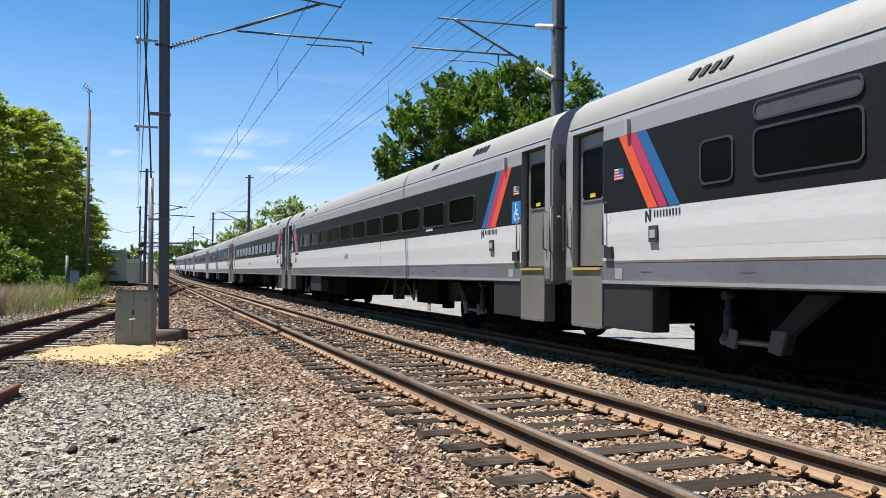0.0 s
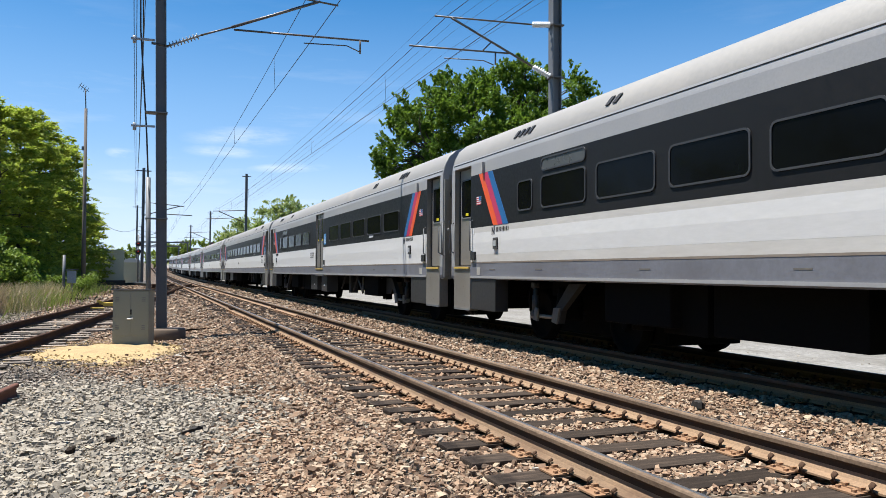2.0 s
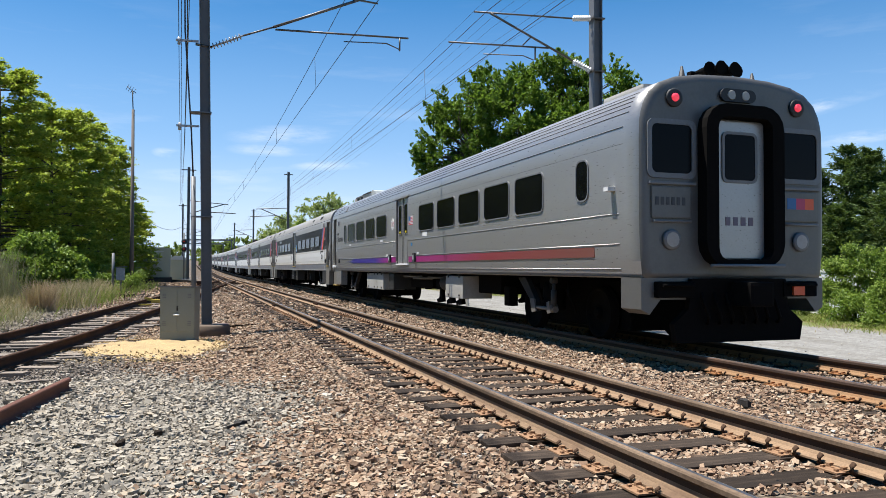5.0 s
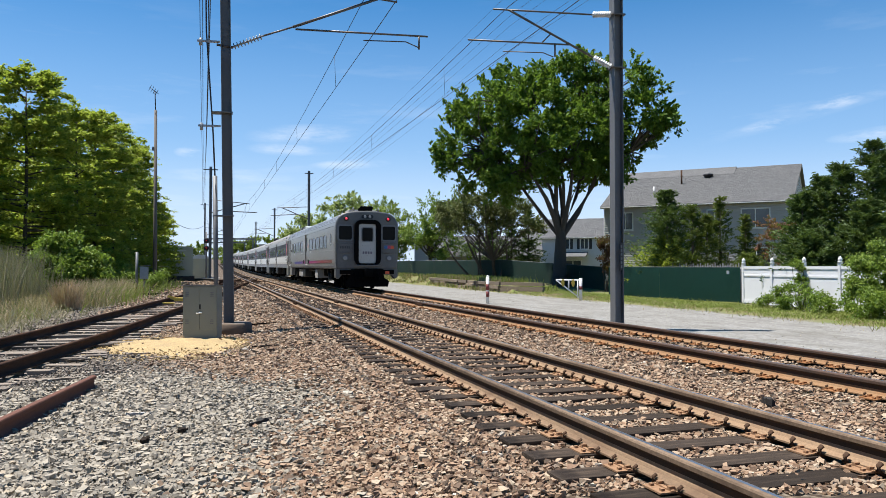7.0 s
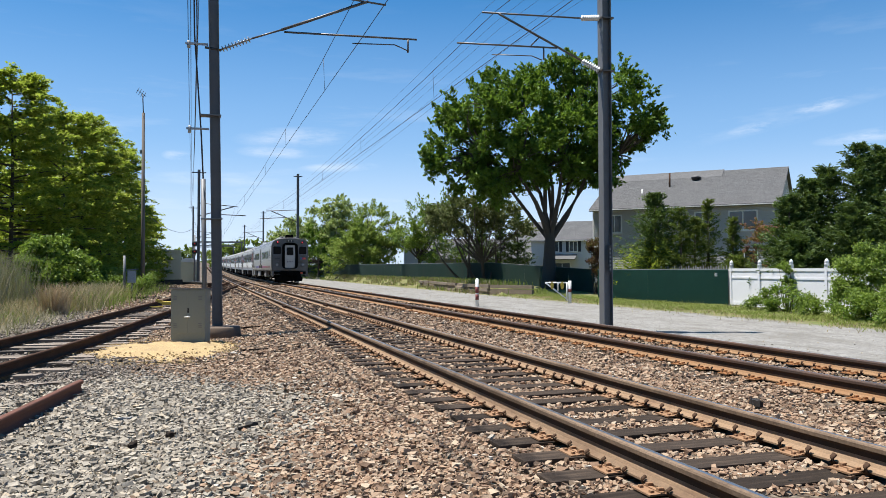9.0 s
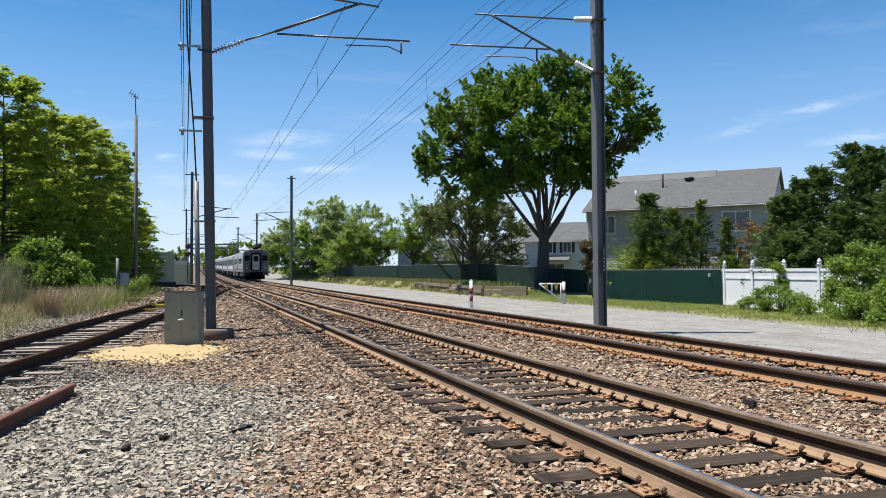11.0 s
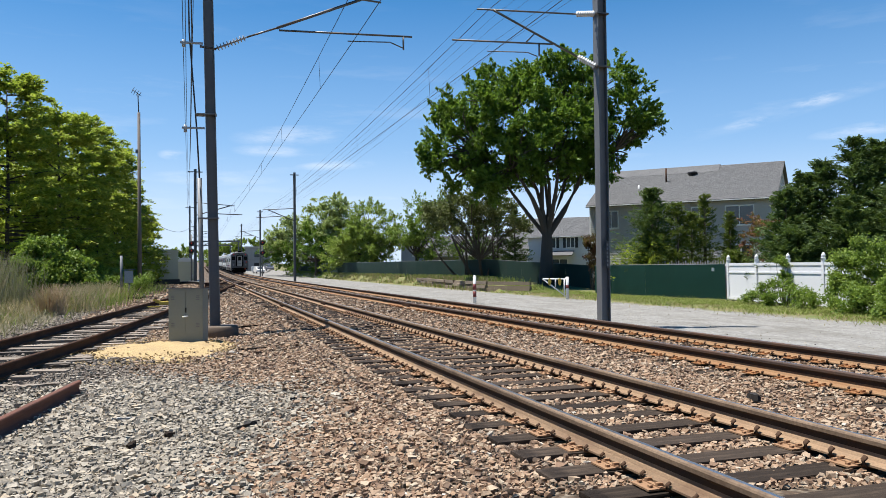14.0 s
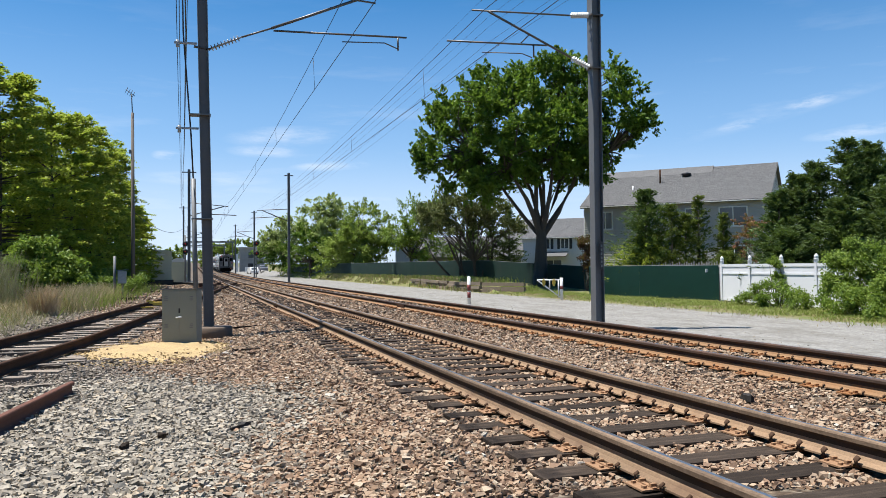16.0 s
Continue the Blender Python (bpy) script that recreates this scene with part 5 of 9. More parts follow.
def cab_car():
    """The stainless cab car at the tail of the train; its driving face is at the near end, y = 0."""
    car = thing("cab_car", label="stainless-steel cab car with a blue, magenta and orange stripe", category="train car")
    L = CAR
    part("body", cab_body(), [M["stainless"], M["stainless"], M["stainless"], M["stainless"], M["door_steel"], M["under"], M["stainless"]], car)
    for s in (-1, 1):
        for v0, v1 in ((2.63, 3.1), (3.41, 4.71), (4.97, 6.27), (6.53, 7.83), (8.09, 9.39), (12.87, 14.17), (14.43, 15.73), (15.99, 17.29), (17.55, 18.85), (19.11, 20.3)):
            side_window(car, s, L - v1, L - v0, 2.14, 2.84, W, M["galv"], 0.09, "car_glass", 0.022)
        side_window(car, s, 1.35, 1.75, 2.2, 2.85, W, M["galv"], 0.12)
        for k in (0, 1):
            a = 11.45 + 0.605 * k
            door_leaf(car, s, a, a + 0.59, 1.30, 3.18, W - 0.045, (a + 0.14, a + 0.45, 2.15, 2.98), M["stainless"], "stainless sliding door leaf")
        part("door_header", box(*sorted((s * (W - 0.03), s * (W + 0.012))), 11.30, 12.80, 3.175, 3.225, 0.004), M["stainless"], car, "narrow header over the doors")
        part("door_sill", box(*sorted((s * (W - 0.05), s * (W + 0.004))), 11.40, 12.68, 1.255, 1.297, 0.004), M["sign_white"], car, "pale worn door sill")
        door_leaf(car, s, L - 0.93, L - 0.32, 1.30, 3.18, W - 0.10, (L - 0.80, L - 0.44, 2.2, 2.98), M["door_steel"], "stainless vestibule door")
        part("step_well", box(*sorted((s * 1.38, s * (W - 0.03))), L - 0.95, L - 0.3, 0.45, 1.2, 0.01), M["door_steel"], car)
        part("skirt", box(*sorted((s * 1.30, s * (W - 0.005))), L - 2.0, L - 1.0, 0.5, 1.06, 0.02), M["stainless"], car, "stainless skirt panel")
        flat("colour_stripe", car, s, rect(1.2, 11.35, 1.34, 1.49), M["cab_stripe"], W - 0.017, 0.006, "stripe fading from blue to orange")
        for k in range(5):
            flat("colour_stripe", car, s, [(18.8, 1.34 + 0.03 * k), (18.8, 1.366 + 0.03 * k), (19.25 + 0.16 * ((k * 2) % 5), 1.355 + 0.03 * k)], M["cab_stripe"], W - 0.017, 0.006)
        flat("colour_stripe", car, s, rect(12.75, 18.8, 1.34, 1.49), M["cab_stripe"], W - 0.017, 0.006, "stripe fading from blue to orange")
        bead_x = {1.52: 1.559, 1.17: 1.533, 1.95: W}
        for z in (1.52, 1.17, 1.95):
            for y0, y1 in ((0.5, 11.38), (12.71, L - 1.1)) if z > 1.3 else ((0.5, L - 1.1),):
                part("bead", tube([(s * bead_x[z], y0, z), (s * bead_x[z], y1, z)], 0.008, 6), M["stainless"], car)
        for zz in (3.365, 3.445, 3.515, 3.58, 3.645):
            xx = float(np.interp(zz, [p[1] for p in BODY], [p[0] for p in BODY]))
            for y0, y1 in ((0.3, 20.0), (20.95, L - 0.05)):
                part("roof_groove", tube([(s * xx, y0, zz), (s * xx, y1, zz)], 0.0075, 6), M["skirt"], car, "dark groove in the fluted roof")
        for zz in (3.17, 2.93):
            for y0, y1 in ((0.4, 11.36), (12.74, L - 1.4)):
                part("seam", tube([(s * (W - 0.006), y0, zz), (s * (W - 0.006), y1, zz)], 0.007, 6), M["skirt"], car)
        vent = lambda u, v, dd: (s * (1.53 - 0.085 * v + 0.02 * dd), 20.25 + u, 3.38 + 0.18 * v + 0.012 * dd)
        part("roof_scoop", fixed(add_prism(bmesh.new(), [(0, 0), (0.5, 0), (0.42, 1), (0, 1)], vent, 1.0)), M["door_steel"], car, "brownish square roof vent")
        number(car, "6051", s, 21.98 if s < 0 else 21.54, 2.50, 0.15, M["letter"])
        word_bars(car, s, 20.90, 21.64, 2.24, 2.39, 7, M["letter"])
        flat("logo_block", car, s, [(21.95, 2.17), (21.95, 2.44), (21.90, 2.44), (21.83, 2.30), (21.77, 2.44), (21.71, 2.44), (21.71, 2.24), (21.76, 2.24), (21.76, 2.32), (21.81, 2.22), (21.85, 2.22), (21.90, 2.32), (21.90, 2.17)], M["letter"], W, 0.005)
        flat("marker_lamp", car, s, rect(21.62, 21.68, 2.88, 3.06), M["equip_grey"], W, 0.05)
        flat("notice", car, s, rect(22.05, 22.13, 1.84, 1.97), M["sign_white"], W, 0.004)
        flat("latch_box", car, s, rect(21.42, 21.54, 1.36, 1.52), M["skirt"], W, 0.05)
        part("door_sill", box(*sorted((s * 1.46, s * (W + 0.03))), L - 1.0, L - 0.28, 1.19, 1.285, 0.01), M["sign_white"], car, "pale painted door sill")
        part("step_edge", box(*sorted((s * 1.40, s * (W + 0.0))), L - 0.97, L - 0.3, 0.44, 0.47), M["yellow"], car, "worn yellow step edge")
        sl = flat("round_seal", car, s, [(13.06 + 0.17 * math.cos(a), 2.49 + 0.17 * math.sin(a)) for a in np.linspace(0, 2 * math.pi, 20, endpoint=False)], M["sign_white"], W, 0.004, "round white seal")
        circle = lambda q: [(13.06 + q * math.cos(a), 2.49 + q * math.sin(a)) for a in np.linspace(0, 2 * math.pi, 20, endpoint=False)]
        part("seal_ring", frame_ring(circle(0.135), circle(0.125), lambda u, v, w: (s * (W + 0.004 + w), u, v), 0.002), M["equip_grey"], sl)
        flat("seal_core", sl, s, [(13.03, 2.40), (13.09, 2.40), (13.10, 2.52), (13.06, 2.60), (13.02, 2.52)], M["equip_grey"], W + 0.004, 0.002)
        for v in (12.97, 13.12):
            flat("seal_figure", sl, s, [(v, 2.41), (v + 0.03, 2.41), (v + 0.04, 2.55), (v - 0.01, 2.55)], M["sign_red"], W + 0.004, 0.002)
        fl = flat("flag", car, s, rect(10.90, 11.30, 2.36, 2.60), M["sign_white"], W, 0.004, "striped flag decal")
        for k in range(6):
            flat("bar", fl, s, rect(10.90, 11.30, 2.36 + 0.04 * k, 2.38 + 0.04 * k), M["sign_red"], W + 0.004, 0.002)
        flat("canton", fl, s, rect(11.12, 11.30, 2.48, 2.60), M["blue"], W + 0.006, 0.002)
        flat("notice", car, s, rect(L - 4.0, L - 3.7, 2.0, 2.07), M["sign_white"], W, 0.004)
        flat("notice", car, s, rect(9.6, 10.0, 2.0, 2.1), M["sign_white"], W, 0.004)
        flat("notice", car, s, rect(14.28, 14.62, 1.99, 2.06), M["sign_white"], W, 0.004)
        for v in (13.24, 10.62):
            flat("side_lamp", car, s, rect(v, v + 0.2, 1.34, 1.58), M["damper"], W, 0.045, "grey side lamp housing")
            flat("lens", car, s, rect(v + 0.05, v + 0.15, 1.40, 1.52), M["unit_pale"], W + 0.045, 0.005)
        for v in (13.62, 10.33):
            flat("notice", car, s, rect(v, v + 0.18, 1.535, 1.60), M["sign_white"], W, 0.004)
        flat("notice", car, s, rect(10.95, 11.07, 1.78, 1.87), M["sign_blue"], W, 0.004)
        for y0, y1 in ((14.58, 15.55), (15.57, 16.9), (7.2, 8.4)):
            eb = part("equipment_box", box(*sorted((s * 0.75, s * 1.47)), y0, y1, 0.48, 0.99, 0.015), M["equip_grey"], car, "grey equipment box under the floor")
            for v in (y0 + 0.2, y1 - 0.25):
                part("latch", box(*sorted((s * 1.47, s * 1.482)), v, v + 0.07, 0.53, 0.57), M["damper"], eb)
                part("hanger", box(*sorted((s * 1.43, s * 1.49)), v, v + 0.05, 0.95, 1.06), M["damper"], eb)
        part("battery_box", box(*sorted((s * 0.75, s * 1.46)), 13.33, 13.89, 0.52, 1.0, 0.02), M["skirt"], car, "dark battery box")
        part("air_tank", add_turned(bmesh.new(), (s * 1.1, 7.4, 0.8), (0, 1, 0), [(0, 0.1), (0.08, 0.2), (2.0, 0.2), (2.08, 0.1)], 14), M["truck_grey"], car, "", True)
        part("mirror", box(*sorted((s * W, s * (W + 0.12))), 0.6, 0.72, 2.28, 2.34), M["sign_white"], car)
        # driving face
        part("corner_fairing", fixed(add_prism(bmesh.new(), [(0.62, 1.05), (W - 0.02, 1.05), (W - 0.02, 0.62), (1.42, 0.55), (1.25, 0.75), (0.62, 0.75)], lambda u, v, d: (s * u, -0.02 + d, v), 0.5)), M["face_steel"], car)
        pane = fixed(add_prism(bmesh.new(), [(s * u, v) for u, v in rounded(0.76, 1.42, 2.47, 3.16, 0.08)], lambda u, v, d: (u, -0.05 - d, v), 0.01))
        wn = part("windshield", pane, M["car_glass"], car)
        part("window_frame", frame_ring([(s * u, v) for u, v in rounded(0.70, 1.48, 2.41, 3.22, 0.1)], [(s * u, v) for u, v in rounded(0.77, 1.41, 2.48, 3.15, 0.08)], lambda u, v, d: (u, -0.05 - d, v), 0.025), M["galv"], wn)
        tl = part("tail_light", add_turned(bmesh.new(), (s * 1.05, -0.05, 3.52), (0, -1, 0), [(0, 0.13), (0.03, 0.13), (0.04, 0.11)], 18), M["gasket"], car, "", True)
        part("lens", add_turned(bmesh.new(), (s * 1.05, -0.09, 3.52), (0, -1, 0), [(0, 0.06), (0.02, 0.055), (0.035, 0.03)], 16), M["red_lamp"], tl, "glowing red lens", True)
        hl = part("headlight", add_turned(bmesh.new(), (s * 1.10, -0.05, 1.57), (0, -1, 0), [(0, 0.14), (0.04, 0.14), (0.05, 0.12)], 18), M["galv"], car, "", True)
        part("lens", add_turned(bmesh.new(), (s * 1.10, -0.095, 1.57), (0, -1, 0), [(0, 0.1), (0.01, 0.1)], 16), M["equip_grey"], hl)
        flat_bm = bmesh.new()
        add_box(flat_bm, *sorted((s * 0.78, s * 1.42)), -0.075, -0.05, 1.86, 2.30, 0, 0.02)
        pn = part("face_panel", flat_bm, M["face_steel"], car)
        if s < 0:
            word = bmesh.new()
            for k in range(6):
                add_box(word, -1.36 + 0.085 * k, -1.31 + 0.085 * k, -0.081, -0.075, 2.04, 2.15)
            part("bar", word, M["letter"], pn)
        else:
            for k, m in enumerate(("blue", "magenta", "orange")):
                part("bar", box(0.86 + 0.16 * k, 1.02 + 0.16 * k, -0.081, -0.075, 2.04, 2.20), M[m], pn)
        part("grab_iron", tube([(s * 0.8, -0.09, 1.82), (s * 1.4, -0.09, 1.82)], 0.02, 6), M["galv"], car)
        part("face_ledge", box(*sorted((s * 0.72, s * 1.46)), -0.10, -0.05, 2.32, 2.36, 0.01), M["galv"], car, "bright ledge under the windshield")
        bm = box(*sorted((s * 0.75, s * 1.35)), -0.12, 0.1, 0.78, 1.0, 0.02)
        add_tube(bm, [(s * 0.8, -0.16, 0.95), (s * 1.3, -0.16, 0.95)], 0.025, 6)
        part("mu_box", bm, M["under"], car)
        if s > 0:
            part("receptacle", box(0.9, 1.1, -0.15, -0.1, 0.80, 0.95), M["orange"], car, "orange-red receptacle cover")
        part("antenna", add_turned(bmesh.new(), (s * 0.62, 0.35, 3.86), (0, 0, 1), [(0, 0.08), (0.05, 0.06), (0.24, 0.015)], 10), M["gasket"], car)
    # rounded face shell: front plate with a softened rim
    face = bmesh.new()
    rim = [(-a, b) for a, b in CAB_BODY] + [(a, b) for a, b in CAB_BODY[-2::-1]]
    rows = []
    for inset, y in ((0.0, 0.0), (0.02, -0.025), (0.06, -0.045), (0.12, -0.05)):
        rows.append([face.verts.new((u * (1 - inset / 1.6), y, v - inset * (v - 2.2) / 1.9)) for u, v in rim])
    for q, r in zip(rows, rows[1:]):
        for j in range(len(rim)):
            f = face.faces.new((q[j], q[(j + 1) % len(rim)], r[(j + 1) % len(rim)], r[j]))
            f.smooth = True
    face.faces.new(rows[-1])
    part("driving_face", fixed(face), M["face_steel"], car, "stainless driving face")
    surround = frame_ring(rounded(-0.66, 0.66, 1.20, 3.46, 0.34), rounded(-0.46, 0.46, 1.30, 3.28, 0.16), lambda u, v, d: (u, -0.05 - d, v), 0.2)
    part("gangway_surround", surround, M["under"], car, "black rubber gangway surround")
    dr = part("end_door", box(-0.43, 0.43, -0.10, -0.06, 1.31, 3.26, 0.02), M["stainless"], car, "stainless end door")
    part("window", fixed(add_prism(bmesh.new(), rounded(-0.26, 0.26, 2.42, 3.06, 0.06), lambda u, v, d: (u, -0.102 - d, v), 0.008)), M["car_glass"], dr)
    part("window_frame", frame_ring(rounded(-0.3, 0.3, 2.38, 3.10, 0.09), rounded(-0.26, 0.26, 2.42, 3.06, 0.06), lambda u, v, d: (u, -0.10 - d, v), 0.02), M["galv"], dr)
    nb = bmesh.new()
    for k in range(4):
        add_box(nb, -0.24 + 0.13 * k, -0.16 + 0.13 * k, -0.106, -0.10, 1.78, 1.90)
    part("bar", nb, M["digit_mauve"], dr)
    part("threshold", tube([(-0.62, -0.28, 1.22), (0.62, -0.28, 1.22)], 0.025, 6), M["galv"], car)
    bm = bmesh.new()
    add_prism(bm, rounded(-0.30, 0.30, 3.53, 3.71, 0.09), lambda u, v, d: (u, -0.05 - d, v), 0.05)
    pl = part("headlight_housing", fixed(bm), M["gasket"], car)
    for x in (-0.12, 0.12):
        part("lens", add_turned(bmesh.new(), (x, -0.10, 3.62), (0, -1, 0), [(0, 0.07), (0.01, 0.06)], 14), M["equip_grey"], pl)
    bm = bmesh.new()
    for k in range(5):
        add_turned(bm, (-0.24 + 0.12 * k, 0.55 - 0.1 * (k % 2), 4.07), (0, -1, 0), [(0, 0.03), (0.25, 0.05), (0.34, 0.10)], 10)
    add_box(bm, -0.35, 0.35, 0.5, 0.6, 3.86, 4.09)
    part("horn", bm, M["under"], car, "cluster of black air horns")
    part("pilot", fixed(add_prism(bmesh.new(), [(-1.05, 0.16), (1.05, 0.16), (1.1, 0.42), (0.85, 0.62), (0.8, 1.04), (-0.8, 1.04), (-0.85, 0.62), (-1.1, 0.42)], lambda u, v, d: (u, -0.10 + d, v), 0.10)), M["under"], car, "black pilot plate")
    part("coupler", box(-0.2, 0.2, -0.55, 0.4, 0.66, 1.0, 0.05), M["under"], car)
    bm = bmesh.new()
    for k in range(7):
        x = -0.62 + 0.2 * k
        add_tube(bm, [(x, 0.0, 0.98), (x - 0.04, -0.18, 0.7), (x + 0.02, -0.2, 0.5), (x + 0.06, -0.12, 0.42)], 0.025, 6)
    part("hose", bm, M["under"], car, "black jumper cables and hoses")
    ru = part("roof_unit", box(-0.84, 0.84, 19.06, 20.33, 3.80, 4.05, 0.02), M["equip_grey"], car, "grey rooftop air-conditioning unit")
    part("unit_lid", box(-0.88, 0.88, 19.06, 20.33, 4.05, 4.08, 0.01), M["skirt"], ru)
    part("unit_hood", fixed(add_prism(bmesh.new(), [(18.2, 3.80), (19.04, 3.80), (19.04, 4.07), (18.85, 4.11), (18.35, 4.02)], lambda u, v, d: (-0.84 + d, u, v), 1.68)), M["unit_pale"], ru, "pale rounded unit hood")
    gr = part("unit_frame", box(-0.80, 0.80, 20.36, 21.75, 3.80, 4.03, 0.02), M["gasket"], ru, "dark condenser grille")
    for y in (20.36, 21.0, 21.7):
        part("unit_rib", box(-0.84, 0.84, y, y + 0.09, 3.80, 4.06, 0.01), M["equip_grey"], ru)
    part("unit_rail", box(-0.85, -0.78, 20.36, 21.79, 4.03, 4.07), M["galv"], ru)
    part("unit_cap", box(-0.84, 0.84, 21.80, 22.1, 3.80, 4.04, 0.04), M["equip_grey"], ru)
    part("roof_hatch", box(-0.7, 0.7, 1.2, 2.4, 3.82, 4.05, 0.05), M["equip_grey"], car)
    for s in (-1, 1):
        for y0, y1, z in ((9.3, 10.6, 0.93), (10.2, 12.0, 0.90), (11.2, 13.0, 0.94)):
            part("pipe", tube([(s * 1.22, y0, z), (s * 1.22, y1, z - 0.015)], 0.03, 8), M["bracket"], car, "pale grey pipe under the floor")
        for y in (8.6, 9.3, 10.1):
            part("shoe", fixed(add_prism(bmesh.new(), [(-0.2, 0.30), (0.2, 0.26), (0.26, 0.34), (0.05, 0.40), (0.0, 0.66), (-0.12, 0.66)], lambda u, v, w: (s * (0.95 + w), y + u, v), 0.1)), M["under"], car, "black hanging brake shoe")
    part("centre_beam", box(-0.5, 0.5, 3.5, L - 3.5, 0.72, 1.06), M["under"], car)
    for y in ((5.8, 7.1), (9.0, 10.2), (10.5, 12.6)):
        part("equipment_box", box(-1.12, 1.12, *y, 0.62, 1.06, 0.02), M["under"], car, "underfloor box blackened with painted shade")
    truck_at(car, 3.6, -1)
    truck_at(car, L - 3.6, 1)
    end_fittings(car, L, 1)
    return car


train = [cab_car(), comet("5237", True, "with centre doors and dusty paint", "car_cream"), comet("5559", True, "with grey centre doors"), comet("5180", False, "with an unbroken row of windows")]
for k in range(4, 10):
    train.append(copy_thing(train[1 if k % 2 else 3], Matrix.Identity(4)))


def tail_y(t):
    """Where the train's tail stands: it runs away along the far track, gaining a little speed."""
    return float(np.interp(t, [0, 0.5, 1, 1.5, 2, 2.5, 3, 3.5, 4, 6.5, 7, 7.5, 8, 8.5, 9, 11.5, 12, 13, 14, 15, 16],
                           [-60.97, -53.9, -46.91, -39.92, -32.9, -25.93, -18.99, -12.1, -5.11, 29.6, 36.7, 43.9, 51.2, 58.5, 65.9, 104.3, 112.1, 128, 144, 160, 175]))


def motions():
    for k, car in enumerate(train):
        rows = []
        for i in range(33):
            t = 0.5 * i
            y = tail_y(t) + PITCH * k
            slope = (climb(y + CAR) - climb(y)) / CAR
            rows.append((t, pose(FAR, y, RAIL + climb(y), math.degrees(math.atan(slope)))))
        walk(car, rows)


# ---- loose stone ----
M["stone_brown"] = stone_mat("brown_ballast_stone", [(0.0, (0.116, 0.075, 0.047)), (0.22, (0.260, 0.156, 0.094)), (0.45, (0.388, 0.248, 0.151)), (0.68, (0.365, 0.269, 0.184)), (0.88, (0.476, 0.345, 0.232)), (0.985, (0.506, 0.416, 0.303)), (1.0, (0.668, 0.608, 0.518))])
M["stone_grey"] = stone_mat("grey_crushed_stone", [(0.0, (0.205, 0.173, 0.131)), (0.3, (0.305, 0.266, 0.210)), (0.6, (0.402, 0.354, 0.282)), (0.85, (0.455, 0.403, 0.322)), (1.0, (0.48, 0.385, 0.27))])
M["stone_dull"] = stone_mat("dull_mixed_gravel", [(0.0, (0.09, 0.072, 0.056)), (0.3, (0.205, 0.165, 0.13)), (0.6, (0.26, 0.215, 0.17)), (0.85, (0.32, 0.275, 0.22)), (1.0, (0.46, 0.40, 0.32))])


def stone_cloud(name, pts, size, mat, label):
    """Many angular stones: boxes with pulled corners, each an island of one mesh."""
    n = len(pts)
    corner = np.array([(-1, -1, -1), (1, -1, -1), (1, 1, -1), (-1, 1, -1), (-1, -1, 1), (1, -1, 1), (1, 1, 1), (-1, 1, 1)], float) * 0.5
    v = corner[None] * (1 + rng.uniform(-0.55, 0.55, (n, 8, 3)))
    v *= (size[:, None] * rng.uniform((0.8, 0.55, 0.42), (1.45, 1.1, 0.85), (n, 3)))[:, None, :]
    a, b = rng.uniform(0, 2 * np.pi, n), rng.normal(0, 0.65, n)
    ca, sa, cb, sb = np.cos(a), np.sin(a), np.cos(b), np.sin(b)
    x, y, z = v[..., 0], v[..., 1], v[..., 2]
    y, z = cb[:, None] * y - sb[:, None] * z, sb[:, None] * y + cb[:, None] * z
    x, y = ca[:, None] * x - sa[:, None] * y, sa[:, None] * x + ca[:, None] * y
    v = np.stack([x, y, z], -1) + pts[:, None, :]
    quad = np.array([(4, 5, 6, 7), (0, 1, 5, 4), (1, 2, 6, 5), (2, 3, 7, 6), (3, 0, 4, 7)])
    f = (quad[None] + 8 * np.arange(n)[:, None, None]).reshape(-1, 4)
    me = bpy.data.meshes.new(name)
    me.vertices.add(8 * n)
    me.vertices.foreach_set("co", v.reshape(-1))
    me.loops.add(20 * n)
    me.loops.foreach_set("vertex_index", f.reshape(-1))
    me.polygons.add(5 * n)
    me.polygons.foreach_set("loop_start", np.arange(5 * n) * 4)
    me.materials.append(mat)
    me.update(calc_edges=True)
    me.shade_flat()
    return tagged(new(name, me), label, "gravel", kind="stuff")


def ground_many(x, y):
    z = np.interp(x, [p[0] for p in PROFILE], [p[1] for p in PROFILE])
    return z


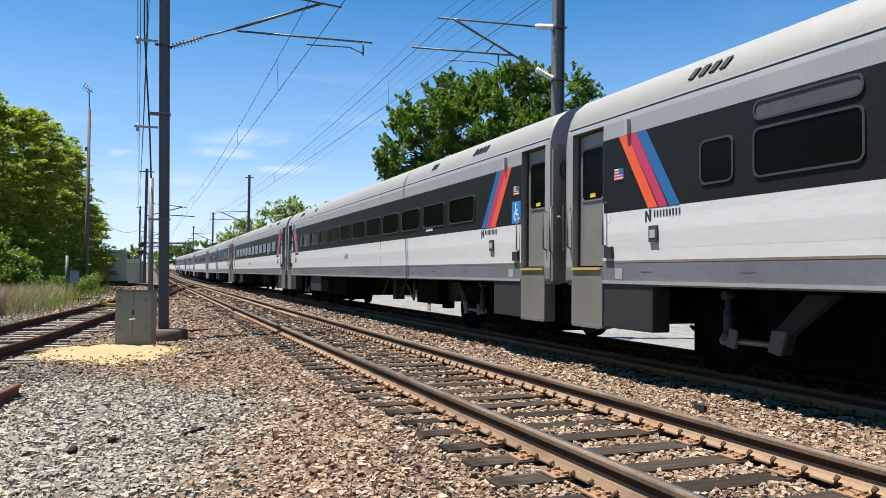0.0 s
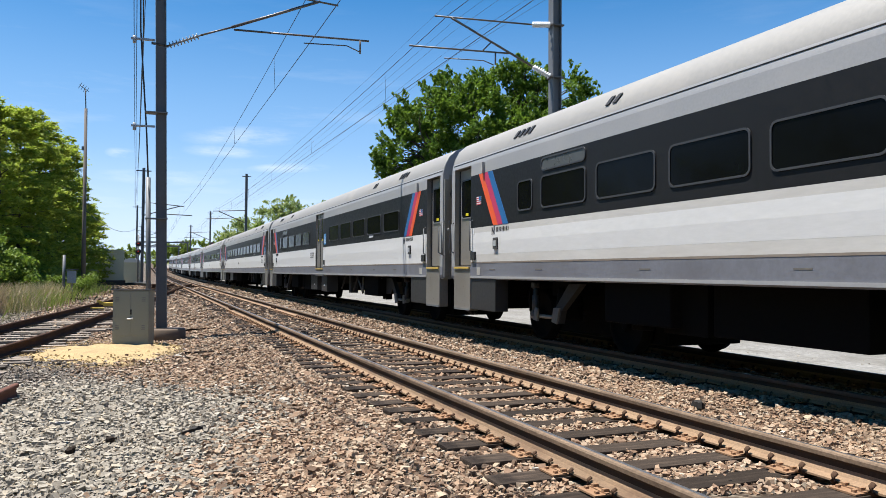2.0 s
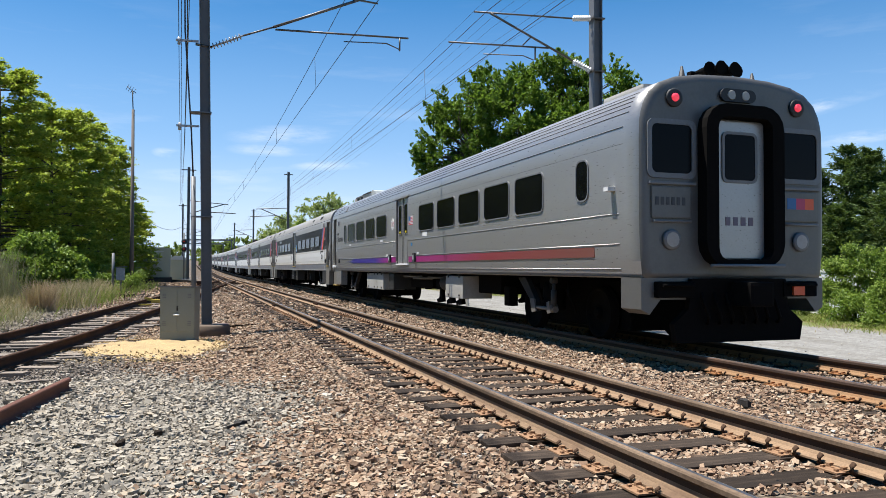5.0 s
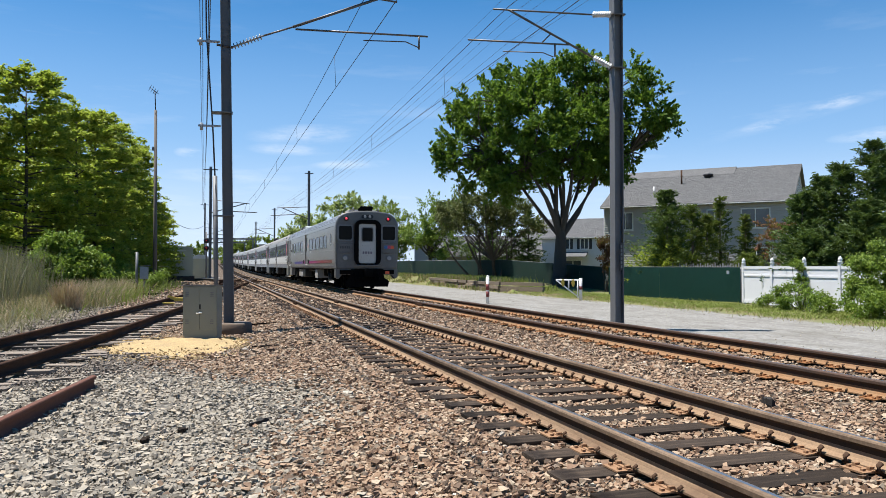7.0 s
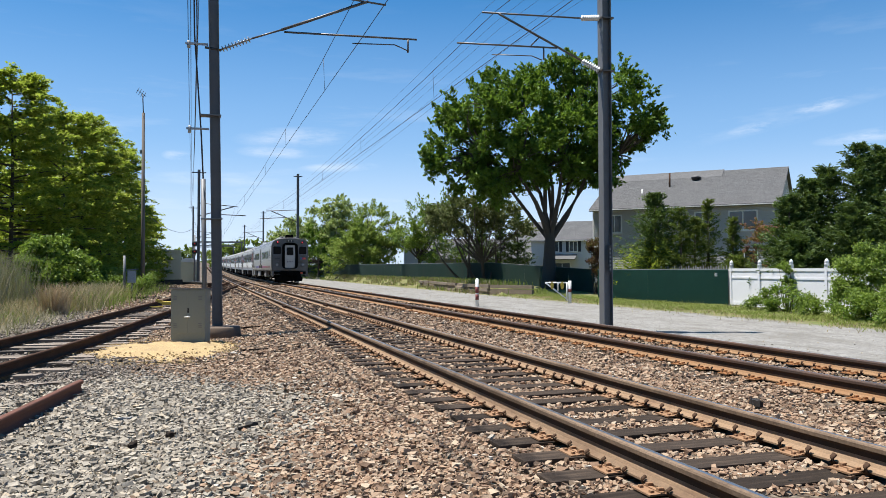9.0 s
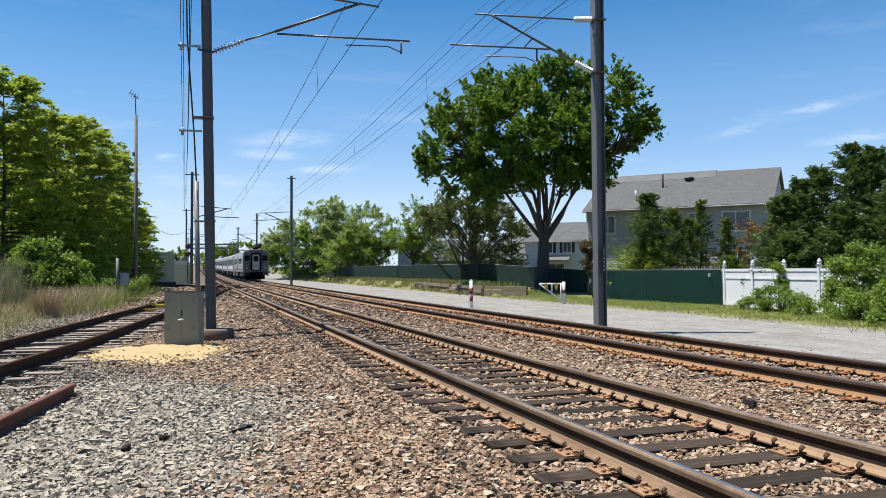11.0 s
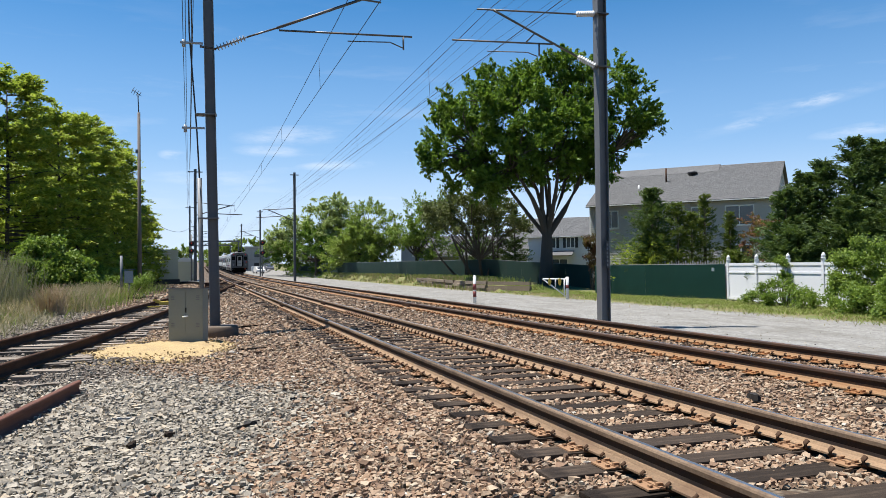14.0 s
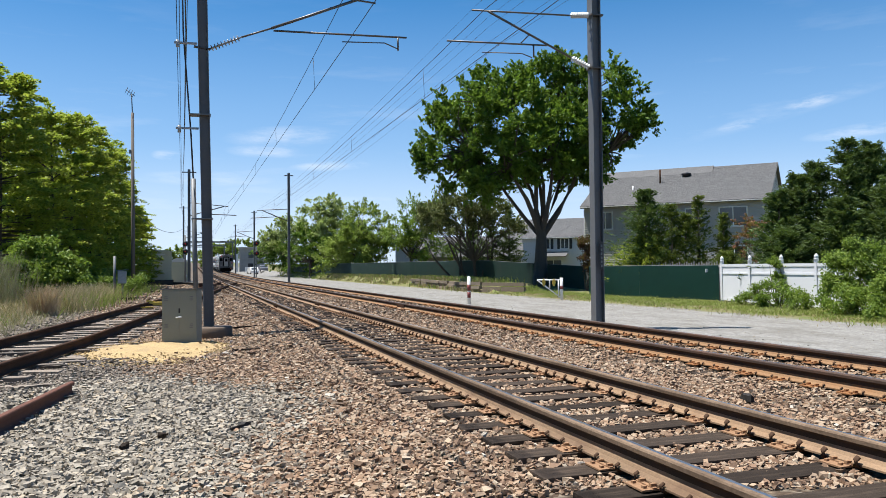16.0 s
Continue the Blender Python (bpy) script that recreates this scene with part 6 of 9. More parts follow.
def scatter():
    px, py, ps = [], [], []
    for y0, y1, dens, s0, s1 in ((3.2, 8.0, 1380, 0.018, 0.037), (8.0, 13.0, 820, 0.019, 0.039), (13.0, 22.0, 300, 0.024, 0.046), (22.0, 40.0, 70, 0.036, 0.065), (40.0, 85.0, 14, 0.06, 0.11)):
        n = int((y1 - y0) * 13.0 * dens)
        px.append(rng.uniform(-3.6, 9.4, n))
        py.append(rng.uniform(y0, y1, n))
        ps.append(rng.uniform(s0, s1, n) * rng.choice([0.7, 1.0, 1.0, 1.25], n))
    x, y, s = np.concatenate(px), np.concatenate(py), np.concatenate(ps)
    keep = (np.abs(x / np.maximum(y, 1) - 0.52) < 0.79) & (0.31 * x + 0.95 * y > 4.6)
    # clear the rails, and the tops of the ties
    for cx, y0, sunk in ((NEAR, -0.6, 0), (FAR, 1.5, 1)):
        for k in (-1, 1):
            keep &= np.abs(x - (cx + k * 0.754)) > 0.10
        on = np.abs((y - y0 + TIE_STEP / 2) % TIE_STEP - TIE_STEP / 2) < 0.125
        inside = np.abs(x - cx) < 1.30
        keep &= ~(on & inside & (rng.uniform(0, 1, len(x)) > (0.10 if sunk else 0.03)))
    sx = np.where(y > 16.4, -2.72 + 0.107 * (y - 16.4), -2.72 + 0.146 * (y - 16.4))
    keep &= ~((np.abs(x - sx) < 1.35) & (rng.uniform(0, 1, len(x)) < 0.45)) & (np.abs(np.abs(x - sx) - 0.754) > 0.1)
    keep &= ~(((x + 0.65) / 1.7) ** 2 + ((y - 15.5) / 1.9) ** 2 < 0.9 * rng.uniform(0.1, 1.1, len(x)) ** 0.6)
    x, y, s = x[keep], y[keep], s[keep]
    z = ground_many(x, y) + s * rng.uniform(-0.2, 0.6, len(x))
    z += np.array([0.02 * noise.noise((a * 0.9, b * 0.9, 0)) for a, b in zip(x, y)])
    z += np.where((np.abs(x - FAR) < 1.3), 0.01, 0)
    edge = 0.75 + 0.5 * np.sin(y * 0.9) + rng.normal(0, 0.35, len(x)) - 0.12 * np.maximum(0, y - 9) ** 1.2
    grey = (x < edge) & (y + rng.normal(0, 0.5, len(x)) + 0.5 * np.sin(2.1 * x) < 11.2)
    dull = (x < edge - 0.5) & ~grey
    stone_cloud("dull_gravel", np.stack([x, y, z], 1)[dull], s[dull] * 0.9, M["stone_dull"], "dull grey-brown fine gravel round the cabinet")
    rest = ~grey & ~dull
    stone_cloud("grey_gravel", np.stack([x, y, z], 1)[grey], s[grey] * 1.08, M["stone_grey"], "angular light-grey crushed stone beside the track")
    stone_cloud("track_ballast", np.stack([x, y, z], 1)[rest], s[rest], M["stone_brown"], "rust-tinged brown and tan track ballast stones")

    # grey gravel beyond the siding
    n = 9000
    x, y = rng.uniform(-8.5, -3.4, n), rng.uniform(13, 40, n)
    k = np.abs(x - (-2.72 + 0.11 * (y - 16.4))) > 1.2
    x, y = x[k], y[k]
    s = rng.uniform(0.02, 0.05, len(x))
    stone_cloud("siding_gravel", np.stack([x, y, ground_many(x, y) + 0.25 * s], 1), s, M["stone_dull"], "grey-brown loose gravel beyond the siding")

    # sparse stone on the road, thicker along its edges
    n = 3200
    x, y = rng.uniform(9.6, 18.6, n), 8 + 40 * rng.uniform(0, 1, n) ** 1.6
    k = rng.uniform(0, 1, n) < 0.25 + 0.75 * np.minimum(1, np.abs(x - 14) / 4) ** 3
    x, y = x[k], y[k]
    s = rng.uniform(0.012, 0.028, len(x))
    stone_cloud("road_gravel", np.stack([x, y, ground_many(x, y) + 0.02 * s], 1), s, M["stone_grey"], "loose pale gravel on the road")


scatter()

# ---- things beside the near track ----
M["sand"] = surface("yellow_sand", (0.46, 0.33, 0.155), 0.4, 2.5, 35, 0.95, 0, 0.9, 0.02, stain=(0.30, 0.21, 0.11), stain_scale=2.2, stain_amount=0.6)
M["cabinet"] = surface("grey_green_cabinet_paint", (0.26, 0.275, 0.235), 0.06, 1.0, 30, 0.5, 0.1, 0.04, 0.001, stain=(0.20, 0.20, 0.16), stain_scale=1.5, stain_amount=0.25)
M["hut"] = surface("dull_green_hut_paint", (0.56, 0.565, 0.43), 0.1, 1.0, 20, 0.6, 0.1, 0.05)
M["black_paint"] = surface("black_paint", (0.015, 0.015, 0.016), 0.2, 2, 20, 0.5, 0, 0)
M["white_paint"] = surface("white_paint", (0.74, 0.74, 0.72), 0.06, 1.0, 20, 0.55, 0, 0.04)
M["safety_yellow"] = surface("safety_yellow_paint", (0.60, 0.42, 0.06), 0.15, 2, 20, 0.6, 0, 0.05)
M["red_paint"] = surface("red_paint", (0.20, 0.035, 0.03), 0.2, 2, 20, 0.6, 0, 0)


def sand_patch():
    bm = bmesh.new()
    c = bm.verts.new((-0.62, 15.5, -0.09))
    prev = None
    rings = []
    for k in range(1, 9):
        ring = []
        for j in range(40):
            a = 2 * math.pi * j / 40
            w = 1 + 0.30 * noise.noise((math.cos(a) * 1.6, math.sin(a) * 1.6, 3)) + 0.14 * noise.noise((math.cos(a) * 6, math.sin(a) * 6, 1))
            x, y = -0.62 + 1.72 * w * k / 8 * math.cos(a), 15.5 + 1.95 * w * k / 8 * math.sin(a)
            ring.append(bm.verts.new((x, y, -0.235 + 0.13 * (1 - (k / 8) ** 2) + 0.03 * noise.noise((x * 3, y * 3, 0)) + 0.03 * noise.noise((x * 8, y * 8, 5)) + (0.0 if k < 8 else -0.03))))
        rings.append(ring)
    for j in range(40):
        bm.faces.new((c, rings[0][j], rings[0][(j + 1) % 40]))
        for q, r in zip(rings, rings[1:]):
            bm.faces.new((q[j], r[j], r[(j + 1) % 40], q[(j + 1) % 40]))
    solo("sand_patch", fixed(bm), M["sand"], "spread of yellow sand round the cabinet", "sand", smooth=True)
    # clods of sand that fray its edge, and ballast stones strewn over it
    n = 5200
    a, q = rng.uniform(0, 2 * np.pi, n), rng.normal(0.98, 0.16, n)
    x, y = -0.62 + 1.8 * q * np.cos(a), 15.5 + 2.05 * q * np.sin(a)
    size = rng.uniform(0.008, 0.026, n)
    z = np.where(q < 1, -0.225 + 0.13 * np.maximum(0, 1 - q * q), -0.19)
    stone_cloud("sand_clods", np.stack([x, y, z + 0.2 * size], 1), size, M["sand"], "loose clods of yellow sand on the gravel")
    n = 45
    a, q = rng.uniform(0, 2 * np.pi, n), np.sqrt(rng.uniform(0.1, 1, n))
    x, y = -0.62 + 1.72 * q * np.cos(a), 15.5 + 1.95 * q * np.sin(a)
    size = rng.uniform(0.02, 0.045, n)
    stone_cloud("strewn_stones", np.stack([x, y, -0.225 + 0.135 * (1 - q * q) + 0.2 * size], 1), size, M["stone_brown"], "brown stones strewn over the sand")


def cabinet():
    t = thing("signal_cabinet", (-0.19, 16.5, -0.2), -14, "grey-green metal trackside cabinet standing in yellow sand", "cabinet")
    part("body", box(-0.345, 0.345, -0.22, 0.22, -0.15, 1.14, 0.008), M["cabinet"], t)
    part("roof", fixed(add_prism(bmesh.new(), [(-0.375, 1.142), (0.375, 1.142), (0.375, 1.165), (-0.375, 1.165)], lambda u, v, d: (u, -0.25 + d, v - 0.02 * (d > 0.1)), 0.48)), M["galv"], t, "pale overhanging cabinet roof")
    for x0, x1 in ((-0.335, -0.006), (0.004, 0.335)):
        d = part("door", box(x0, x1, -0.232, -0.222, 0.24, 1.12, 0.003), M["cabinet"], t)
        vx = (x0 + 0.045) if x0 < 0 else (x1 - 0.125)
        for z in (0.36, 0.92):
            for k in range(3):
                part("louvre", box(vx, vx + 0.07, -0.242, -0.232, z + 0.035 * k, z + 0.035 * k + 0.018), M["galv"], d)
    part("lock_slot", box(-0.012, 0.02, -0.236, -0.231, 0.66, 0.76), M["black_paint"], t)
    part("handle", add_tube(tube([(0.0, -0.23, 0.585), (0.0, -0.30, 0.58)], 0.016, 8), [(-0.05, -0.30, 0.575), (0.06, -0.30, 0.585)], 0.014, 8), M["insul_white"], t, "bright metal latch handle")
    return t


def loose_rail():
    pts = [(-2.40, 3.6), (-1.74, 8.17), (-1.42, 10.35)]
    solo("loose_rail", rail_bm(pts, lambda y: -0.025), [M["red_rust"], M["red_rust"]], "length of rusty red-brown rail lying on the gravel", "rail")


def debris(label, x, y, l, w, h, rz, mat):
    bm = bmesh.new()
    n = 7
    for i in range(n):
        k = i / (n - 1)
        row = [bm.verts.new((-l / 2 + l * k, s * w / 2 * rng.uniform(0.5, 1) * (1 - 0.5 * abs(2 * k - 1)), z * h * rng.uniform(0.5, 1))) for s, z in ((-1, 0.1), (1, 0.1), (1, 1), (-1, 1))]
        if i:
            for j in range(4):
                bm.faces.new((prev[j], row[j], row[(j + 1) % 4], prev[(j + 1) % 4]))
        if i in (0, n - 1):
            bm.faces.new(row)
        prev = row
    ob = solo("wood_scrap", fixed(bm), mat, label, "debris", "scraps on the gravel")
    ob.matrix_world = pose(x, y, ground_z(x, y) + 0.015, 0, rng.uniform(-4, 4), rz)


sand_patch()
cabinet()
loose_rail()
M["char"] = surface("charred_wood", (0.022, 0.018, 0.015), 0.4, 5, 40, 0.9, 0, 0.5, 0.006)
M["grey_wood"] = surface("bleached_wood", (0.36, 0.34, 0.32), 0.3, 5, 40, 0.9, 0, 0.5, 0.004)
debris("charred dark splinter of wood on the gravel", 0.46, 7.55, 0.26, 0.07, 0.05, 35, M["char"])
debris("charred dark splinter of wood on the gravel", 1.10, 8.6, 0.26, 0.04, 0.03, 20, M["char"])
debris("bleached grey slip of wood on the gravel", -0.72, 8.35, 0.24, 0.07, 0.03, 8, M["grey_wood"])
debris("dark lump of wood on the gravel", -0.55, 7.0, 0.10, 0.07, 0.06, 60, M["tie"])
debris("dark lump of wood on the gravel", -0.25, 7.35, 0.09, 0.06, 0.05, 20, M["tie"])
debris("charred dark lump of wood beside the rail", 5.35, 6.3, 0.20, 0.09, 0.08, 80, M["char"])
debris("dark half-buried stick on the gravel", 0.95, 14.3, 0.5, 0.05, 0.04, -5, M["tie"])
debris("dark half-buried stick on the gravel", 1.5, 19.4, 1.3, 0.06, 0.05, 20, M["tie"])
for k in range(16):
    debris("grey broken tie end beside the siding", rng.uniform(-2.1, -0.9) - 0.02 * k, rng.uniform(9.8, 21), rng.uniform(0.25, 0.6), 0.12, 0.04, rng.uniform(-20, 20), M["old_tie"])


# ---- left side: hut, masts, boxes ----
def equipment_hut():
    t = thing("equipment_hut", (-3.55, 81, -0.2), 3, "dark green metal equipment hut on a black base", "hut")
    part("base", box(-1.6, 1.75, -1.4, 1.4, -0.1, 0.55), M["black_paint"], t, "black base frame")
    part("body", box(-1.55, 1.6, -1.3, 1.3, 0.55, 3.3, 0.03), M["hut"], t)
    part("roof", fixed(add_prism(bmesh.new(), [(-1.62, 3.3), (1.67, 3.3), (1.6, 3.44), (0.9, 3.54), (-0.9, 3.5), (-1.55, 3.42)], lambda u, v, d: (u, -1.38 + d, v), 2.76)), M["hut"], t)
    d = part("door", box(0.1, 0.95, -1.33, -1.31, 0.7, 2.9, 0.005), M["hut"], t)
    part("handle", box(0.2, 0.26, -1.36, -1.33, 1.7, 1.85), M["galv"], d)
    part("lamp_strip", box(0.0, 0.95, -1.42, -1.31, 3.08, 3.14), M["white_paint"], t, "white strip over the door")
    part("cable_duct", tube([(1.75, -1.0, 0.2), (3.2, -2.5, 0.25), (4.4, -4.5, 0.1)], 0.12, 8), M["black_paint"], t)


def small_hut():
    t = thing("relay_case", (-1.2, 85.2, -0.2), 0, "dark relay case with a pale rounded roof", "hut")
    part("body", box(-0.95, 0.95, -0.6, 0.6, 0.0, 2.35, 0.03), M["hut"], t)
    part("roof", fixed(add_prism(bmesh.new(), [(-1.05, 2.35), (1.05, 2.35), (0.8, 2.55), (0.3, 2.75), (-0.3, 2.8), (-0.8, 2.6)], lambda u, v, d: (u, -0.7 + d, v), 1.4)), M["white_paint"], t, "white roof")
    part("ladder", add_tube(add_tube(tube([(0.75, -0.7, 0), (1.05, -0.7, 2.2)], 0.04, 6), [(0.35, -0.7, 0), (0.7, -0.7, 1.0)], 0.04, 6), [(0.3, -0.75, 0.35), (1.9, -0.75, 0.3)], 0.05, 6), M["white_paint"], t, "white handrail")


def antenna_pole():
    t = thing("antenna_pole", (-3.72, 54.1, -0.2), 0, "tall weathered grey wooden pole with a small antenna", "pole")
    part("pole", tube([(0, 0, 0), (0.0, 0, 4.1), (-0.04, 0, 12.1)], 0.155, 10, 0.095), M["wood_pole"], t)
    part("mast", tube([(-0.04, 0, 12.0), (-0.1, 0, 13.35)], 0.037, 6), M["wire"], t)
    bm = bmesh.new()
    add_tube(bm, [(-0.45, 0, 13.63), (0.12, 0, 13.22)], 0.02, 5)
    for k in range(4):
        p = Vector((-0.41 + 0.14 * k, 0, 13.6 - 0.10 * k))
        add_tube(bm, [p + Vector((-0.10, 0.08, -0.18)), p + Vector((0.10, -0.08, 0.18))], 0.016, 5)
    part("antenna", bm, M["wire"], t)
    part("bracket", box(-0.25, -0.08, -0.065, 0.065, 9.35, 9.6), M["galv"], t)


def switch_box():
    t = thing("switch_case", (-3.7, 43.3, -0.2), 0, "small grey case on a post with a red base", "case")
    part("post", tube([(-0.18, 0, 0), (-0.18, 0, 2.3)], 0.07, 8), M["galv"], t)
    part("case", box(-0.02, 0.40, -0.15, 0.15, 0.85, 1.5, 0.02), M["insul_grey"], t)
    part("case_roof", fixed(add_prism(bmesh.new(), [(-0.06, 1.5), (0.5, 1.56), (0.5, 1.6), (-0.06, 1.56)], lambda u, v, d: (u, -0.2 + d, v), 0.4)), M["galv"], t)
    part("leg", tube([(0.2, 0, 0), (0.2, 0, 0.9)], 0.06, 8), M["galv"], t)
    part("base", box(-0.4, 0.2, -0.2, 0.2, 0.0, 0.42, 0.03), M["red_paint"], t, "faded red base")
    for k in range(2):
        part("timber", box(-1.3 + 0.9 * k, 0.2 + 0.8 * k, -1.2 - 0.5 * k, -0.9 - 0.5 * k, 0.0, 0.16, 0.02), M["tie"], t, "dark switch timber")


def derail():
    t = thing("derail_block", (-1.28, 33.0, -0.10), -4, "yellow-painted derail block between the siding rails", "derail")
    part("block", box(-0.22, 0.25, -0.15, 0.15, 0.0, 0.14, 0.03), M["safety_yellow"], t)
    part("flag", fixed(add_prism(bmesh.new(), [(-0.5, 0.12), (-0.22, 0.05), (-0.15, 0.16), (-0.45, 0.25)], lambda u, v, d: (u, -0.1 + d, v), 0.03)), M["safety_yellow"], t)
    part("plank", box(-0.5, 0.0, -1.9, -1.75, -0.02, 0.03), M["safety_yellow"], t, "worn yellow board")


def signal_head(parent, z, y=-0.3, x=0.0, k=1.0):
    h = part("signal_head", add_turned(bmesh.new(), (x, y, z), (0, -1, 0), [(0, 0.2 * k), (0.02, 0.46 * k), (0.05, 0.46 * k), (0.06, 0.2 * k)], 24), M["black_paint"], parent, "round black signal target")
    part("hood", add_turned(bmesh.new(), (x, y - 0.06, z), (0, -1, 0), [(0, 0.17 * k), (0.3, 0.19 * k)], 14), M["black_paint"], h)
    part("lens", add_turned(bmesh.new(), (x, y - 0.37, z), (0, -1, 0), [(0, 0.085 * k), (0.012, 0.07 * k)], 14), M["signal_red"], h, "lit red lens")


def signals():
    t = thing("railway_signal", (11.05, 139.2, ground_z(11, 139)), 0, "mast signal with two round red heads", "signal", "railway signals")
    part("post", tube([(0, 0, 0), (0, 0, 6.5)], 0.09, 8), M["galv"], t)
    for z in (4.3, 6.1):
        signal_head(t, z)
    u = thing("railway_signal", (-0.66, 84, ground_z(0, 84)), 0, "mast signal with two small round heads", "signal", "railway signals")
    part("post", tube([(0, 0, 0), (0, 0, 5.2)], 0.08, 8), M["galv"], u)
    signal_head(u, 4.25, -0.3, 0.0, 0.6)
    signal_head(u, 3.45, -0.3, 0.0, 0.6)


equipment_hut()
small_hut()
antenna_pole()
switch_box()
derail()
signals()
wire([(-3.75, 54.1, 5.3), (-1.2, 110, 7.0), (0.5, 160, 9.0)], 0.02, "thin service wire between poles", 0.9)


# ---- right side: wall, fences, gate, marker ----
M["screen"] = surface("green_fence_screen", (0.0093, 0.0713, 0.0508), 0.12, 0.8, 60, 0.55, 0, 0.15, 0.004, stain=(0.0074, 0.0527, 0.0384), stain_scale=0.7, stretch=(1, 1, 0.4))
M["screen_old"] = surface("faded_green_fence_screen", (0.0221, 0.0638, 0.0493), 0.25, 0.8, 60, 0.7, 0, 0.25, 0.006, stain=(0.0382, 0.0638, 0.0510), stain_scale=0.9, stain_amount=0.6, stretch=(1, 1, 0.3))
M["vinyl"] = surface("white_vinyl", (0.78, 0.78, 0.80), 0.04, 1.0, 20, 0.35, 0, 0.02)
M["timber"] = surface("weathered_sleeper_wall", (0.22, 0.17, 0.12), 0.35, 2.0, 20, 0.9, 0, 0.6, 0.01, per_object=0.3, stretch=(1, 1, 6))


def screen_fence(label, pts, h, base, step=2.4, cloth="screen"):
    """Chain-link fence hung with green cloth: posts, top rail and gently billowed panels."""
    t = thing("screen_fence", label=label, category="fence", group="green screened fences")
    stops = []
    for a, b in zip(pts, pts[1:]):
        a, b = Vector((*a, 0)), Vector((*b, 0))
        n = max(1, round((b - a).length / step))
        stops += [a.lerp(b, i / n) for i in range(n)]
    stops.append(Vector((*pts[-1], 0)))
    for i, p in enumerate(stops):
        z = base(p.x, p.y)
        part("post", tube([(p.x, p.y, z - 0.3), (p.x, p.y, z + h + 0.02)], 0.035, 8), M["galv"], t)
        if i + 1 == len(stops):
            break
        q = stops[i + 1]
        zq = base(q.x, q.y)
        d = (q - p).normalized()
        out = Vector((d.y, -d.x, 0))
        if out.dot(Vector((-1, -0.7, 0))) < 0:
            out = -out
        bm = bmesh.new()
        cols, rows = 8, 5
        g = []
        for c in range(cols + 1):
            k = c / cols
            col = []
            for r in range(rows + 1):
                v = r / rows
                bil = 0.05 + 0.012 * math.sin(math.pi * k) * math.sin(math.pi * v) + 0.012 * noise.noise((p.x + 5 * k, p.y + 3 * v, i))
                w = p.lerp(q, k) + out * bil
                col.append(bm.verts.new((w.x, w.y, z + (zq - z) * k + 0.04 + v * (h - 0.04))))
            g.append(col)
        for c in range(cols):
            for r in range(rows):
                f = bm.faces.new((g[c][r], g[c + 1][r], g[c + 1][r + 1], g[c][r + 1]))
                f.smooth = False
        bmesh.ops.solidify(bm, geom=bm.faces[:], thickness=0.006)
        part("screen_panel", fixed(bm), M[cloth], t)
        part("top_rail", tube([(p.x, p.y, z + h), (q.x, q.y, zq + h)], 0.024, 6), M["galv"], t)
    return t


near_fence = screen_fence("dark green cloth-screened fence beside the gravel road", [(21.8, 38.5), (22.2, 34.0), (23.28, 29.1)], 1.67, ground_z, 4.6)
part("notice", box(22.93, 23.05, 29.62, 29.66, 1.0, 1.16), M["sign_white"], near_fence, "small white notice")
screen_fence("green cloth-screened fence on the low bank", [(24.4, 62.5), (21.8, 76), (20.2, 96), (18.9, 122), (17.4, 150)], 1.66, lambda x, y: ground_z(x, y), 3.0, "screen_old")
screen_fence("green cloth-screened fence running back from the road", [(25.9, 46.2), (24.4, 62.5)], 1.64, lambda x, y: float(np.interp(y, [46.2, 62.5], [-0.33, 0.31])), 3.2, "screen_old")


def picket_row():
    t = thing("picket_fence", label="row of dark pickets behind the screened fence", category="fence")
    for k in range(44):
        x, y = 23.4 + 0.03 * k, 37.5 - 0.16 * k
        part("picket", box(x - 0.02, x + 0.02, y - 0.03, y + 0.03, -0.35, 1.42 + 0.05 * (k % 3)), M["grey_wood"], t)
    part("rail", tube([(23.4, 37.5, 1.1), (24.7, 30.6, 1.1)], 0.03, 6), M["grey_wood"], t)


picket_row()


